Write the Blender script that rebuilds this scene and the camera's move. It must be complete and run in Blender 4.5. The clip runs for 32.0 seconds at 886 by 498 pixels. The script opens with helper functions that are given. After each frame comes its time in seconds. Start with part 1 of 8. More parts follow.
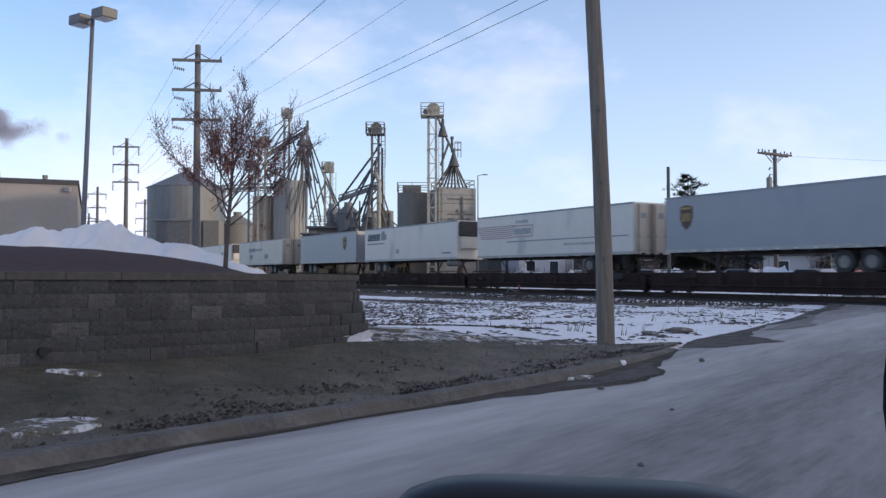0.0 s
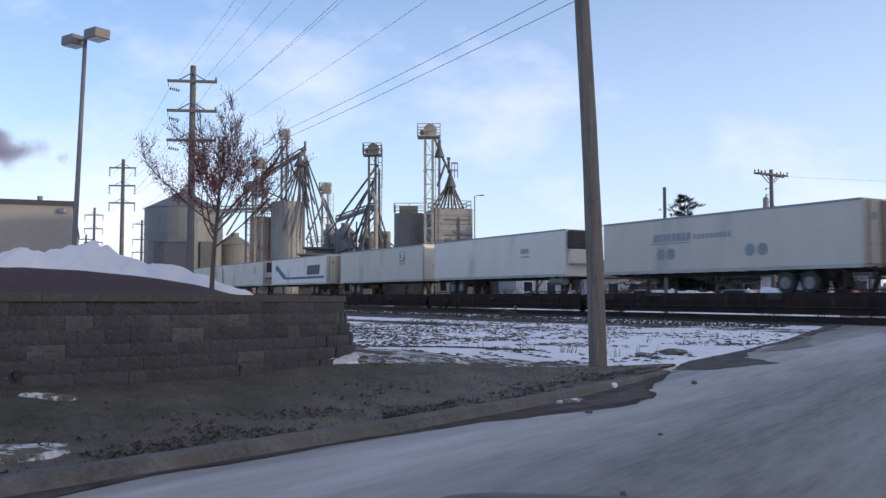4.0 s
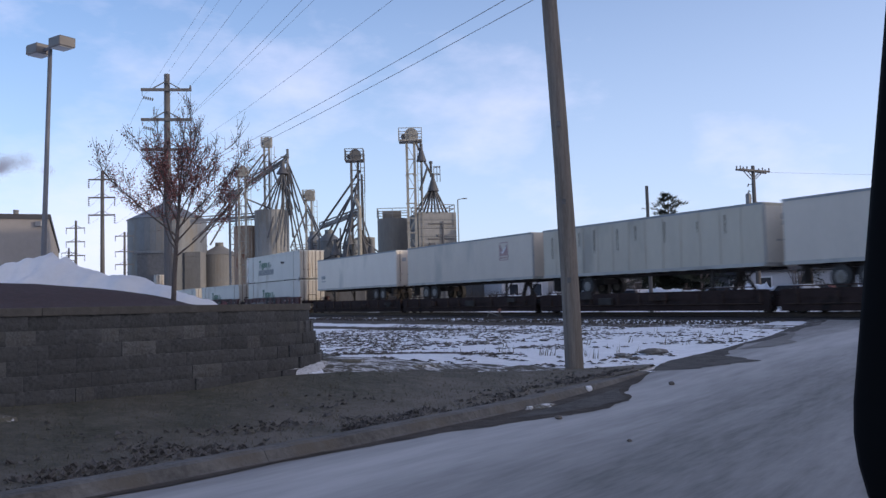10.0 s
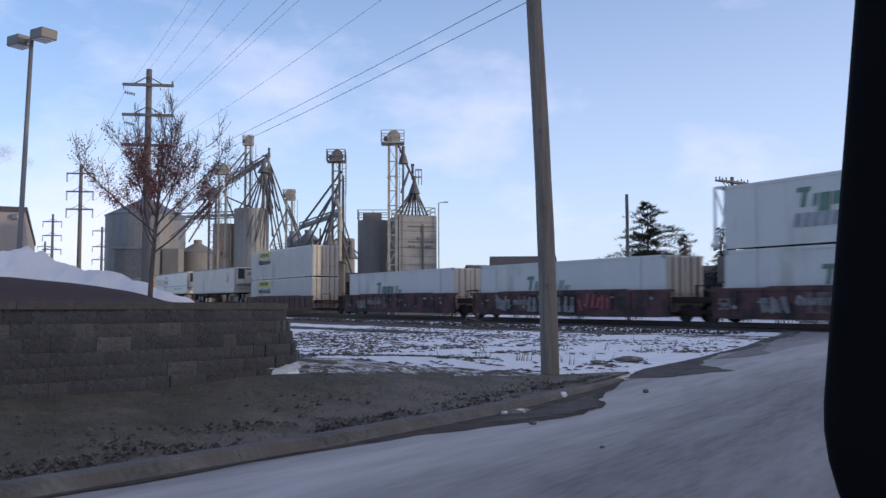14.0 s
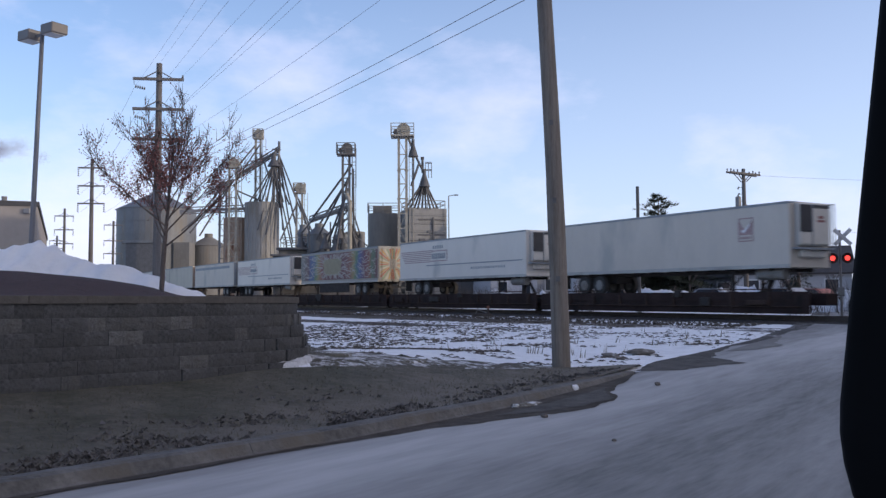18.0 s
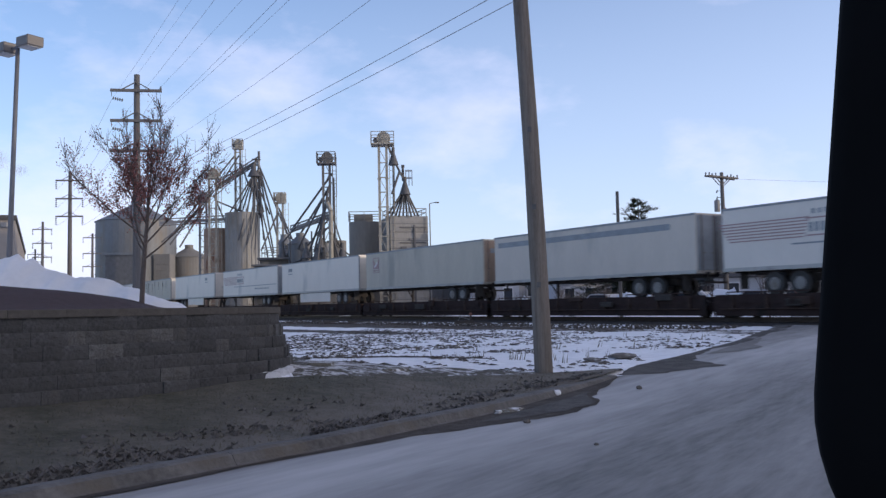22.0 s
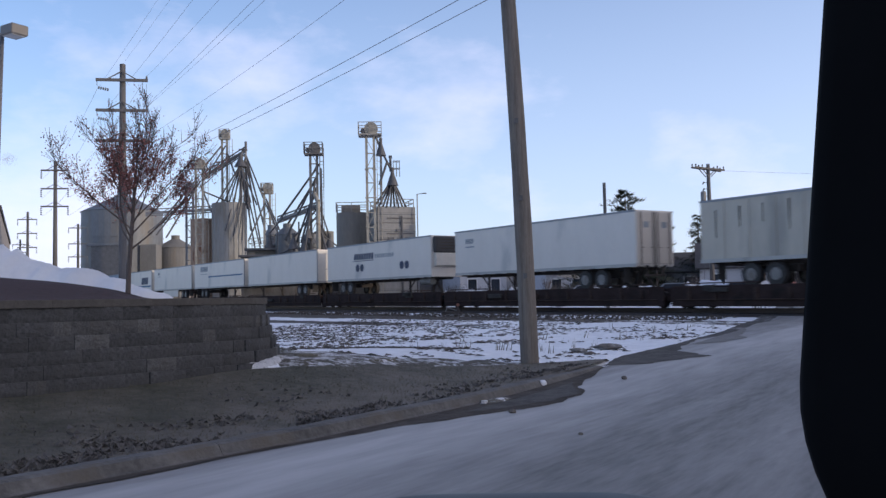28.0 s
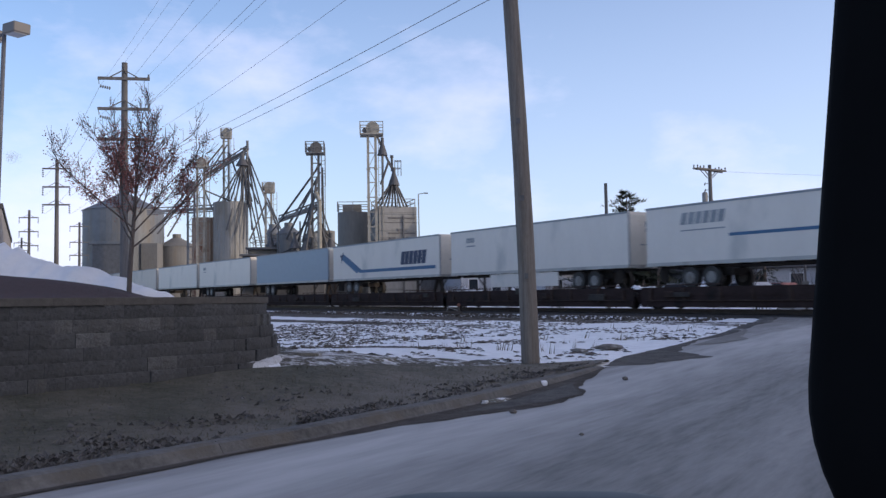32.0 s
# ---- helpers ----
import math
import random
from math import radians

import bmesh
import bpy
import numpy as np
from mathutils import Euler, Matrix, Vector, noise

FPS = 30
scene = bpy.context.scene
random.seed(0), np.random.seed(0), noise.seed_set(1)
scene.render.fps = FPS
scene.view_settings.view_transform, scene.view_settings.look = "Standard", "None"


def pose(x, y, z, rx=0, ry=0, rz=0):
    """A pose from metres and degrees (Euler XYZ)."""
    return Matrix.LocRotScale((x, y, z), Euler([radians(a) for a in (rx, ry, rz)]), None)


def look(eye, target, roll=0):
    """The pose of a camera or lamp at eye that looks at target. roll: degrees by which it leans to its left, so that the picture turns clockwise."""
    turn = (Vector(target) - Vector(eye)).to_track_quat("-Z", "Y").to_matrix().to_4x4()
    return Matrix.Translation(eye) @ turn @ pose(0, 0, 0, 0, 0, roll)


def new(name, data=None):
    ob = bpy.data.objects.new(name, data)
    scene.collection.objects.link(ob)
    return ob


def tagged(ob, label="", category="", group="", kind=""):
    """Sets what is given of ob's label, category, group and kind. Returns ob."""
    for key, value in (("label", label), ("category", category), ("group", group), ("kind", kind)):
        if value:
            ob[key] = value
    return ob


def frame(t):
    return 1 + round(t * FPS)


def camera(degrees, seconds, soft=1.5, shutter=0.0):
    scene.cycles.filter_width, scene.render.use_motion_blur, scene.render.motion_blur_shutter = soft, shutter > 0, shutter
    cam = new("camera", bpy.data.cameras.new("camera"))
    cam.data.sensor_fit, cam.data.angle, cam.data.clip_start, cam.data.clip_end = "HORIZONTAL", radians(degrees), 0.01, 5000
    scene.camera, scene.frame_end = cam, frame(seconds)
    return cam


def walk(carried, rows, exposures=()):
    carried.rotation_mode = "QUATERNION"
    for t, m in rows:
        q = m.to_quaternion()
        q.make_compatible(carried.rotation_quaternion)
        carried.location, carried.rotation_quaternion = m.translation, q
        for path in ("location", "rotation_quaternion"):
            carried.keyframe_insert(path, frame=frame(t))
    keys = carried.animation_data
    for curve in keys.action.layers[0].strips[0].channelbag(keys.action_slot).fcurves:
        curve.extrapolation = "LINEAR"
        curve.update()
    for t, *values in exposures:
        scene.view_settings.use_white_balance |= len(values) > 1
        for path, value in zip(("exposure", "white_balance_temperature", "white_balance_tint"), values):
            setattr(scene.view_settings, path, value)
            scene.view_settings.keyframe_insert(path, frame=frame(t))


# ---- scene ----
def eye(x, y, z, yaw, pitch, roll):
    """A camera pose: yaw to the left, pitch up, roll about the line of sight, in degrees."""
    return pose(x, y, z, 0, 0, yaw) @ pose(0, 0, 0, pitch) @ pose(0, 0, 0, 0, roll) @ pose(0, 0, 0, 90)


# seconds, x, y, z, yaw, pitch, roll
PATH = [
    (0, 0.000, -0.000, 1.200, 0.000, 2.201, -0.005),
    (0.5, -0.005, -0.011, 1.202, 0.071, 2.100, 0.269),
    (1, -0.003, -0.001, 1.204, 0.112, 2.177, 0.230),
    (1.5, -0.004, -0.005, 1.202, 0.081, 2.527, 0.284),
    (2, -0.004, 0.001, 1.202, -0.056, 2.830, 0.224),
    (2.5, 0.003, 0.006, 1.202, -0.167, 2.970, 0.150),
    (3, 0.024, 0.047, 1.204, -0.001, 3.245, -0.058),
    (3.5, 0.088, 0.111, 1.206, -0.054, 3.522, -0.042),
    (5.5, 0.288, 0.402, 1.205, -0.111, 3.303, 0.383),
    (6, 0.319, 0.433, 1.208, -0.277, 3.205, 0.084),
    (6.5, 0.327, 0.470, 1.212, 0.246, 4.035, 0.555),
    (7, 0.346, 0.485, 1.211, 0.660, 4.928, -0.030),
    (7.5, 0.362, 0.493, 1.209, 0.560, 5.214, 0.264),
    (8, 0.381, 0.521, 1.206, 0.075, 4.891, 0.571),
    (8.5, 0.407, 0.555, 1.205, -0.284, 4.697, 1.098),
    (9, 0.437, 0.598, 1.203, -0.570, 4.408, 1.325),
    (9.5, 0.453, 0.624, 1.204, -0.893, 4.242, 1.373),
    (10, 0.454, 0.619, 1.203, -0.887, 3.791, 1.533),
    (10.5, 0.463, 0.613, 1.203, -1.408, 3.453, -0.032),
    (11, 0.471, 0.593, 1.208, -2.120, 3.620, 0.275),
    (11.5, 0.470, 0.585, 1.205, -2.495, 3.985, 0.786),
    (12, 0.475, 0.577, 1.203, -2.610, 4.140, 1.345),
    (12.5, 0.475, 0.578, 1.201, -2.542, 3.918, 1.842),
    (13, 0.478, 0.574, 1.211, -2.598, 3.781, 1.172),
    (13.5, 0.481, 0.583, 1.210, -2.665, 3.946, 0.930),
    (14, 0.464, 0.594, 1.204, -2.168, 3.976, 0.194),
    (14.5, 0.447, 0.612, 1.203, -1.282, 3.851, -0.364),
    (16.5, 0.452, 0.621, 1.207, -0.631, 3.819, -0.046),
    (17, 0.456, 0.626, 1.209, -1.104, 3.693, 0.097),
    (17.5, 0.457, 0.619, 1.204, -1.335, 3.685, 0.276),
    (18, 0.456, 0.614, 1.206, -1.526, 3.533, 0.336),
    (18.5, 0.460, 0.601, 1.203, -1.800, 3.533, 0.295),
    (19, 0.462, 0.598, 1.202, -2.157, 3.544, 0.237),
    (19.5, 0.461, 0.593, 1.203, -2.284, 3.519, 0.368),
    (20, 0.466, 0.589, 1.207, -2.150, 3.361, 0.721),
    (20.5, 0.470, 0.586, 1.212, -2.327, 3.525, 1.365),
    (21, 0.463, 0.593, 1.206, -2.598, 3.781, 0.986),
    (21.5, 0.463, 0.593, 1.203, -2.686, 3.932, 0.911),
    (22, 0.470, 0.579, 1.206, -2.688, 3.988, 1.301),
    (22.5, 0.470, 0.578, 1.207, -2.755, 3.891, 1.288),
    (23, 0.472, 0.569, 1.208, -2.886, 3.841, 1.277),
    (23.5, 0.469, 0.574, 1.206, -2.849, 3.766, 1.514),
    (24, 0.474, 0.576, 1.207, -2.866, 3.773, 1.533),
    (24.5, 0.472, 0.576, 1.207, -2.971, 3.884, 1.303),
    (25, 0.472, 0.569, 1.206, -3.079, 3.872, 1.375),
    (25.5, 0.474, 0.565, 1.203, -3.080, 3.805, 1.587),
    (27.5, 0.478, 0.541, 1.209, -3.423, 3.459, 1.261),
    (28, 0.482, 0.540, 1.205, -3.463, 3.393, 1.263),
    (28.5, 0.484, 0.532, 1.209, -3.555, 3.395, 1.068),
    (29, 0.484, 0.546, 1.205, -3.579, 3.423, 1.336),
    (29.5, 0.486, 0.534, 1.205, -3.534, 3.473, 1.134),
    (30, 0.483, 0.531, 1.207, -3.753, 3.618, 1.075),
    (30.5, 0.483, 0.519, 1.209, -3.876, 3.631, 0.918),
    (31, 0.483, 0.525, 1.209, -3.796, 3.525, 1.167),
    (31.5, 0.482, 0.531, 1.206, -3.590, 3.360, 1.101),
    (32, 0.480, 0.549, 1.204, -3.391, 3.388, 1.022)
]
cam = camera(52.2, 32.0, soft=1.4, shutter=0.35)
walk(cam, [(r[0], eye(*r[1:])) for r in PATH],
     exposures=[(0, 0.16, 6800, 7), (3.0, 0.18, 6800, 7), (6.0, 0.14, 6600, 10), (7.1, 0.1, 6600, 10), (8.0, -0.12, 6500, 10), (9.0, -0.05, 6500, 10), (13.0, 0.02, 6600, 10), (20.0, 0.06, 6650, 10), (32.0, 0.06, 6600, 10)])

# ---- light ----
SUN_EL, SUN_AZ = 6.5, 112.0  # azimuth clockwise from +y
world = bpy.data.worlds.new("sky")
scene.world = world
world.use_nodes = True
wn, wl = world.node_tree.nodes, world.node_tree.links
wn.clear()
sky = wn.new("ShaderNodeTexSky")
sky.sky_type, sky.sun_disc = "NISHITA", False
sky.sun_elevation, sky.sun_rotation = radians(SUN_EL), radians(SUN_AZ)
sky.air_density, sky.dust_density, sky.ozone_density = 1.0, 0.6, 1.5
bg, wout = wn.new("ShaderNodeBackground"), wn.new("ShaderNodeOutputWorld")
geo_, mp = wn.new("ShaderNodeTexCoord"), wn.new("ShaderNodeMapping")
mp.inputs["Scale"].default_value = (1.0, 1.0, 2.1)
wl.new(geo_.outputs["Generated"], mp.inputs["Vector"])
cl = wn.new("ShaderNodeTexNoise")
cl.inputs["Scale"].default_value, cl.inputs["Detail"].default_value, cl.inputs["Roughness"].default_value = 2.9, 7.0, 0.58
wl.new(mp.outputs[0], cl.inputs["Vector"])
cr = wn.new("ShaderNodeValToRGB")
cr.color_ramp.elements[0].position, cr.color_ramp.elements[1].position = 0.49, 0.73
cr.color_ramp.elements[0].color, cr.color_ramp.elements[1].color = (0, 0, 0, 1), (0.62, 0.62, 0.62, 1)
wl.new(cl.outputs["Fac"], cr.inputs["Fac"])
# haze: the sky pales towards the horizon
sep = wn.new("ShaderNodeSeparateXYZ")
wl.new(geo_.outputs["Generated"], sep.inputs[0])
hz = wn.new("ShaderNodeMapRange")
hz.inputs["From Min"].default_value, hz.inputs["From Max"].default_value = 0.0, 0.44
hz.inputs["To Min"].default_value, hz.inputs["To Max"].default_value = 0.58, 0.05
wl.new(sep.outputs["Z"], hz.inputs["Value"])
mx = wn.new("ShaderNodeMath")
mx.operation = "MAXIMUM"
# and towards the sun's side
az = wn.new("ShaderNodeMath")
az.operation, az.inputs[1].default_value = "MULTIPLY_ADD", 0.24
wl.new(sep.outputs["X"], az.inputs[0])
wl.new(hz.outputs[0], az.inputs[2])
mx.inputs[0].default_value = 0.0
wl.new(az.outputs[0], mx.inputs[1])
mixc = wn.new("ShaderNodeMix")
mixc.data_type = "RGBA"
wl.new(mx.outputs[0], mixc.inputs["Factor"])
tint = wn.new("ShaderNodeMix")
tint.data_type, tint.blend_type = "RGBA", "MULTIPLY"
tint.inputs["Factor"].default_value = 1.0
tint.inputs["B"].default_value = (1.2, 1.41, 2.02, 1)
wl.new(sky.outputs[0], tint.inputs["A"])
wl.new(tint.outputs["Result"], mixc.inputs["A"])
mixc.inputs["B"].default_value = (5.55, 6.5, 9.25, 1)
puff = wn.new("ShaderNodeMix")
puff.data_type = "RGBA"
wl.new(cr.outputs["Color"], puff.inputs["Factor"])
wl.new(mixc.outputs["Result"], puff.inputs["A"])
puff.inputs["B"].default_value = (6.95, 6.85, 8.8, 1)
# the wide glow of the low sun
dots = wn.new("ShaderNodeVectorMath")
dots.operation = "DOT_PRODUCT"
dots.inputs[1].default_value = (math.sin(radians(SUN_AZ)), math.cos(radians(SUN_AZ)), 0.3)
wl.new(geo_.outputs["Generated"], dots.inputs[0])
gl = wn.new("ShaderNodeMapRange")
gl.interpolation_type = "SMOOTHSTEP"
gl.inputs["From Min"].default_value, gl.inputs["From Max"].default_value = 0.3, 1.05
gl.inputs["To Min"].default_value, gl.inputs["To Max"].default_value = 0.0, 0.32
wl.new(dots.outputs["Value"], gl.inputs["Value"])
glow = wn.new("ShaderNodeMix")
glow.data_type = "RGBA"
wl.new(gl.outputs[0], glow.inputs["Factor"])
wl.new(puff.outputs["Result"], glow.inputs["A"])
glow.inputs["B"].default_value = (12.0, 9.6, 7.2, 1)
wl.new(glow.outputs["Result"], bg.inputs["Color"])
bg.inputs["Strength"].default_value = 0.15
wl.new(bg.outputs[0], wout.inputs["Surface"])

sun = new("sun", bpy.data.lights.new("sun", "SUN"))
sun.data.energy, sun.data.angle, sun.data.color = 1.7, radians(0.6), (1.0, 0.83, 0.65)
sd = Vector((math.sin(radians(SUN_AZ)) * math.cos(radians(SUN_EL)), math.cos(radians(SUN_AZ)) * math.cos(radians(SUN_EL)), math.sin(radians(SUN_EL))))
sun.matrix_world = look(sd * 200, (0, 0, 0))
scene.view_settings.exposure = 0.0


# ---- materials ----
def material(name, col, rough=0.7, metal=0.0, vary=0.25, scale=2.0, bump=0.0, bump_scale=30.0, spec=0.5, stretch=(1, 1, 1), rand=0.0, dirt=None, dirt_scale=0.6, dirt_at=0.55, coords="Object"):
    """A surface with two scales of noise in its colour, fine relief, and optional blotches of a second colour."""
    m = bpy.data.materials.new(name)
    m.use_nodes = True
    n, l = m.node_tree.nodes, m.node_tree.links
    b = n["Principled BSDF"]
    b.inputs["Roughness"].default_value, b.inputs["Metallic"].default_value = rough, metal
    b.inputs["Specular IOR Level"].default_value = spec
    tc, ma = n.new("ShaderNodeTexCoord"), n.new("ShaderNodeMapping")
    ma.inputs["Scale"].default_value = stretch
    l.new(tc.outputs[coords], ma.inputs["Vector"])

    def noise_(s, d=5.0, r=0.6):
        x = n.new("ShaderNodeTexNoise")
        x.inputs["Scale"].default_value, x.inputs["Detail"].default_value, x.inputs["Roughness"].default_value = s, d, r
        l.new(ma.outputs[0], x.inputs["Vector"])
        return x.outputs["Fac"]
    a, f = noise_(scale), noise_(scale * 9, 3.0)
    mean = n.new("ShaderNodeMath")
    mean.operation = "MULTIPLY_ADD"
    mean.inputs[1].default_value = 0.6
    l.new(a, mean.inputs[0])
    fm = n.new("ShaderNodeMath")
    fm.operation = "MULTIPLY"
    fm.inputs[1].default_value = 0.4
    l.new(f, fm.inputs[0])
    l.new(fm.outputs[0], mean.inputs[2])
    val = n.new("ShaderNodeMapRange")
    val.inputs["From Min"].default_value, val.inputs["From Max"].default_value = 0.3, 0.7
    val.inputs["To Min"].default_value, val.inputs["To Max"].default_value = 1 - vary, 1 + vary
    l.new(mean.outputs[0], val.inputs["Value"])
    src = val.outputs[0]
    if rand:
        oi = n.new("ShaderNodeObjectInfo")
        rr = n.new("ShaderNodeMapRange")
        rr.inputs["To Min"].default_value, rr.inputs["To Max"].default_value = 1 - rand, 1 + rand
        l.new(oi.outputs["Random"], rr.inputs["Value"])
        mm = n.new("ShaderNodeMath")
        mm.operation = "MULTIPLY"
        l.new(src, mm.inputs[0])
        l.new(rr.outputs[0], mm.inputs[1])
        src = mm.outputs[0]
    mul = n.new("ShaderNodeVectorMath")
    mul.operation = "SCALE"
    mul.inputs[0].default_value = col
    l.new(src, mul.inputs["Scale"])
    out = mul.outputs[0]
    if dirt:
        d = noise_(dirt_scale, 7.0, 0.65)
        ramp = n.new("ShaderNodeMapRange")
        ramp.inputs["From Min"].default_value, ramp.inputs["From Max"].default_value = dirt_at, dirt_at + 0.12
        l.new(d, ramp.inputs["Value"])
        mi = n.new("ShaderNodeMix")
        mi.data_type = "RGBA"
        l.new(ramp.outputs[0], mi.inputs["Factor"])
        l.new(out, mi.inputs["A"])
        mi.inputs["B"].default_value = (*dirt, 1)
        out = mi.outputs["Result"]
    l.new(out, b.inputs["Base Color"])
    if bump:
        bn = n.new("ShaderNodeBump")
        bn.inputs["Strength"].default_value, bn.inputs["Distance"].default_value = bump, 0.02
        l.new(noise_(bump_scale, 4.0), bn.inputs["Height"])
        l.new(bn.outputs[0], b.inputs["Normal"])
    return m


M = {}
M["concrete"] = material("kerb_concrete", (0.125, 0.117, 0.109), 0.9, vary=0.55, bump=0.6, dirt=(0.115, 0.1, 0.083), dirt_scale=1.6, dirt_at=0.5)
M["block"] = material("wall_block", (0.075, 0.074, 0.075), 0.95, vary=0.8, scale=4, bump=0.8, bump_scale=22, rand=0.22, dirt=(0.048, 0.046, 0.044), dirt_scale=1.1, coords="Object")
M["block_pale"] = material("wall_block_weathered", (0.108, 0.105, 0.103), 0.95, vary=0.8, scale=5, bump=0.8, bump_scale=22, rand=0.25, dirt=(0.075, 0.07, 0.062), dirt_scale=2.5)
M["cap"] = material("wall_cap", (0.1, 0.089, 0.079), 0.92, vary=0.3, scale=2.5, bump=0.4, bump_scale=30, rand=0.06, dirt=(0.075, 0.067, 0.06), dirt_scale=0.8)
M["mortar"] = material("wall_core", (0.065, 0.06, 0.056), 0.95)
M["wood"] = material("pole_wood", (0.2, 0.172, 0.148), 0.9, vary=0.45, scale=3, stretch=(6, 6, 0.35), bump=0.6, bump_scale=14)
M["wood_grey"] = material("grey_wood", (0.13, 0.123, 0.12), 0.9, vary=0.35, scale=3, stretch=(6, 6, 0.35), bump=0.4)
M["steel"] = material("galvanised", (0.23, 0.23, 0.235), 0.55, 0.3, vary=0.25, scale=1.5, bump=0.1, dirt=(0.19, 0.17, 0.15), dirt_scale=0.5)
M["bin"] = material("bin_sheet", (0.165, 0.175, 0.185), 0.6, 0.25, vary=0.2, scale=0.6, stretch=(1, 1, .3), dirt=(0.17, 0.16, 0.145), dirt_scale=0.35, dirt_at=0.52)
M["conc_bin"] = material("bin_concrete", (0.19, 0.183, 0.17), 0.85, vary=0.2, scale=0.5, stretch=(1, 1, 0.3), dirt=(0.19, 0.17, 0.145), dirt_scale=0.5)
M["yellow_steel"] = material("cream_steel", (0.33, 0.31, 0.265), 0.6, vary=0.25, dirt=(0.2, 0.165, 0.125), dirt_scale=0.9)
M["dark_steel"] = material("dark_steel", (0.12, 0.12, 0.125), 0.6, 0.3, vary=0.3)
M["bark"] = material("bark", (0.13, 0.105, 0.095), 0.9, vary=0.3, bump=0.5)
M["leaf"] = material("dry_leaf", (0.38, 0.15, 0.135), 0.8, vary=0.4, rand=0.2)
M["needle"] = material("needles", (0.035, 0.045, 0.03), 0.9, vary=0.4)
M["tan"] = material("tan_wall", (0.27, 0.245, 0.225), 0.85, vary=0.1, scale=0.4, bump=0.2)
M["dark_trim"] = material("dark_trim", (0.05, 0.048, 0.05), 0.6)
M["black"] = material("car_black", (0.006, 0.006, 0.007), 0.9, vary=0.2, spec=0.08)
M["cable"] = material("cable", (0.2, 0.2, 0.22), 0.7)
M["rubber"] = material("tyre_rubber", (0.045, 0.042, 0.04), 0.9, vary=0.4)
M["snow_clean"] = material("snow_pile", (0.76, 0.76, 0.78), 0.75, vary=0.06, scale=1.5, bump=0.7, bump_scale=7)
M["mulch"] = material("mulch", (0.05, 0.024, 0.022), 0.95, vary=0.5, scale=9, bump=1.0, bump_scale=26)


# ---- mesh tools ----
def part(name, bm, mat, parent=None, label="", smooth=False):
    me = bpy.data.meshes.new(name)
    bm.to_mesh(me)
    bm.free()
    if smooth:
        for p in me.polygons:
            p.use_smooth = True
    me.materials.append(mat)
    ob = new(name, me)
    if parent:
        ob.parent = parent
    if label:
        tagged(ob, label)
    return ob


def empty(name, m=None, label="", category="", group="", kind=""):
    ob = new(name)
    if m is not None:
        ob.matrix_basis = m
    return tagged(ob, label, category, group, kind)


def box(bm, c, s, rz=0.0, m=None, bevel=0.0):
    t = Matrix.Translation(c) @ Matrix.Rotation(rz, 4, "Z") @ Matrix.Diagonal((s[0], s[1], s[2], 1))
    if m is not None:
        t = m @ t
    r = bmesh.ops.create_cube(bm, size=1, matrix=t)
    if bevel:
        es = {e for v in r["verts"] for e in v.link_edges}
        bmesh.ops.bevel(bm, geom=list(es), offset=bevel, segments=1, affect="EDGES")
    return bm


def rod(bm, a, b, r0, r1=None, seg=8, cap=True):
    a, b = Vector(a), Vector(b)
    d = b - a
    if d.length < 1e-6:
        return bm
    t = Matrix.Translation((a + b) / 2) @ d.to_track_quat("Z", "Y").to_matrix().to_4x4()
    bmesh.ops.create_cone(bm, cap_ends=cap, segments=seg, radius1=r0, radius2=r0 if r1 is None else r1, depth=d.length, matrix=t)
    return bm


def bar(bm, a, b, w, h=None):
    """A square bar from a to b."""
    a, b = Vector(a), Vector(b)
    d = b - a
    t = Matrix.Translation((a + b) / 2) @ d.to_track_quat("Z", "Y").to_matrix().to_4x4() @ Matrix.Diagonal((w, h or w, d.length, 1))
    bmesh.ops.create_cube(bm, size=1, matrix=t)
    return bm


def B():
    return bmesh.new()


def smoothstep(a, b, x):
    t = min(1, max(0, (x - a) / (b - a)))
    return t * t * (3 - 2 * t)


def slab(name, pts, z0, z1, mat, parent=None):
    """A prism over a plan outline."""
    bm = B()
    lo = [bm.verts.new((x, y, z0)) for x, y in pts]
    hi = [bm.verts.new((x, y, z1)) for x, y in pts]
    bm.faces.new(hi)
    for i in range(len(pts)):
        j = (i + 1) % len(pts)
        bm.faces.new((lo[i], lo[j], hi[j], hi[i]))
    bmesh.ops.recalc_face_normals(bm, faces=bm.faces)
    return part(name, bm, mat, parent)


# ---- the lie of the land ----
TN = Vector((0.8747, 0.4847))   # away from the street, square to the track
TU = Vector((0.4847, -0.8747))  # the way the train goes
TD = 32.37                      # near face of the train from the origin
RD = Vector((0.58, 0.8146))     # along the street
RT = Vector((0.8146, -0.58))    # across it, to the right


def rail_z(s):
    return 0.75 - 0.009 * (max(-160, min(40, s)) + 38)


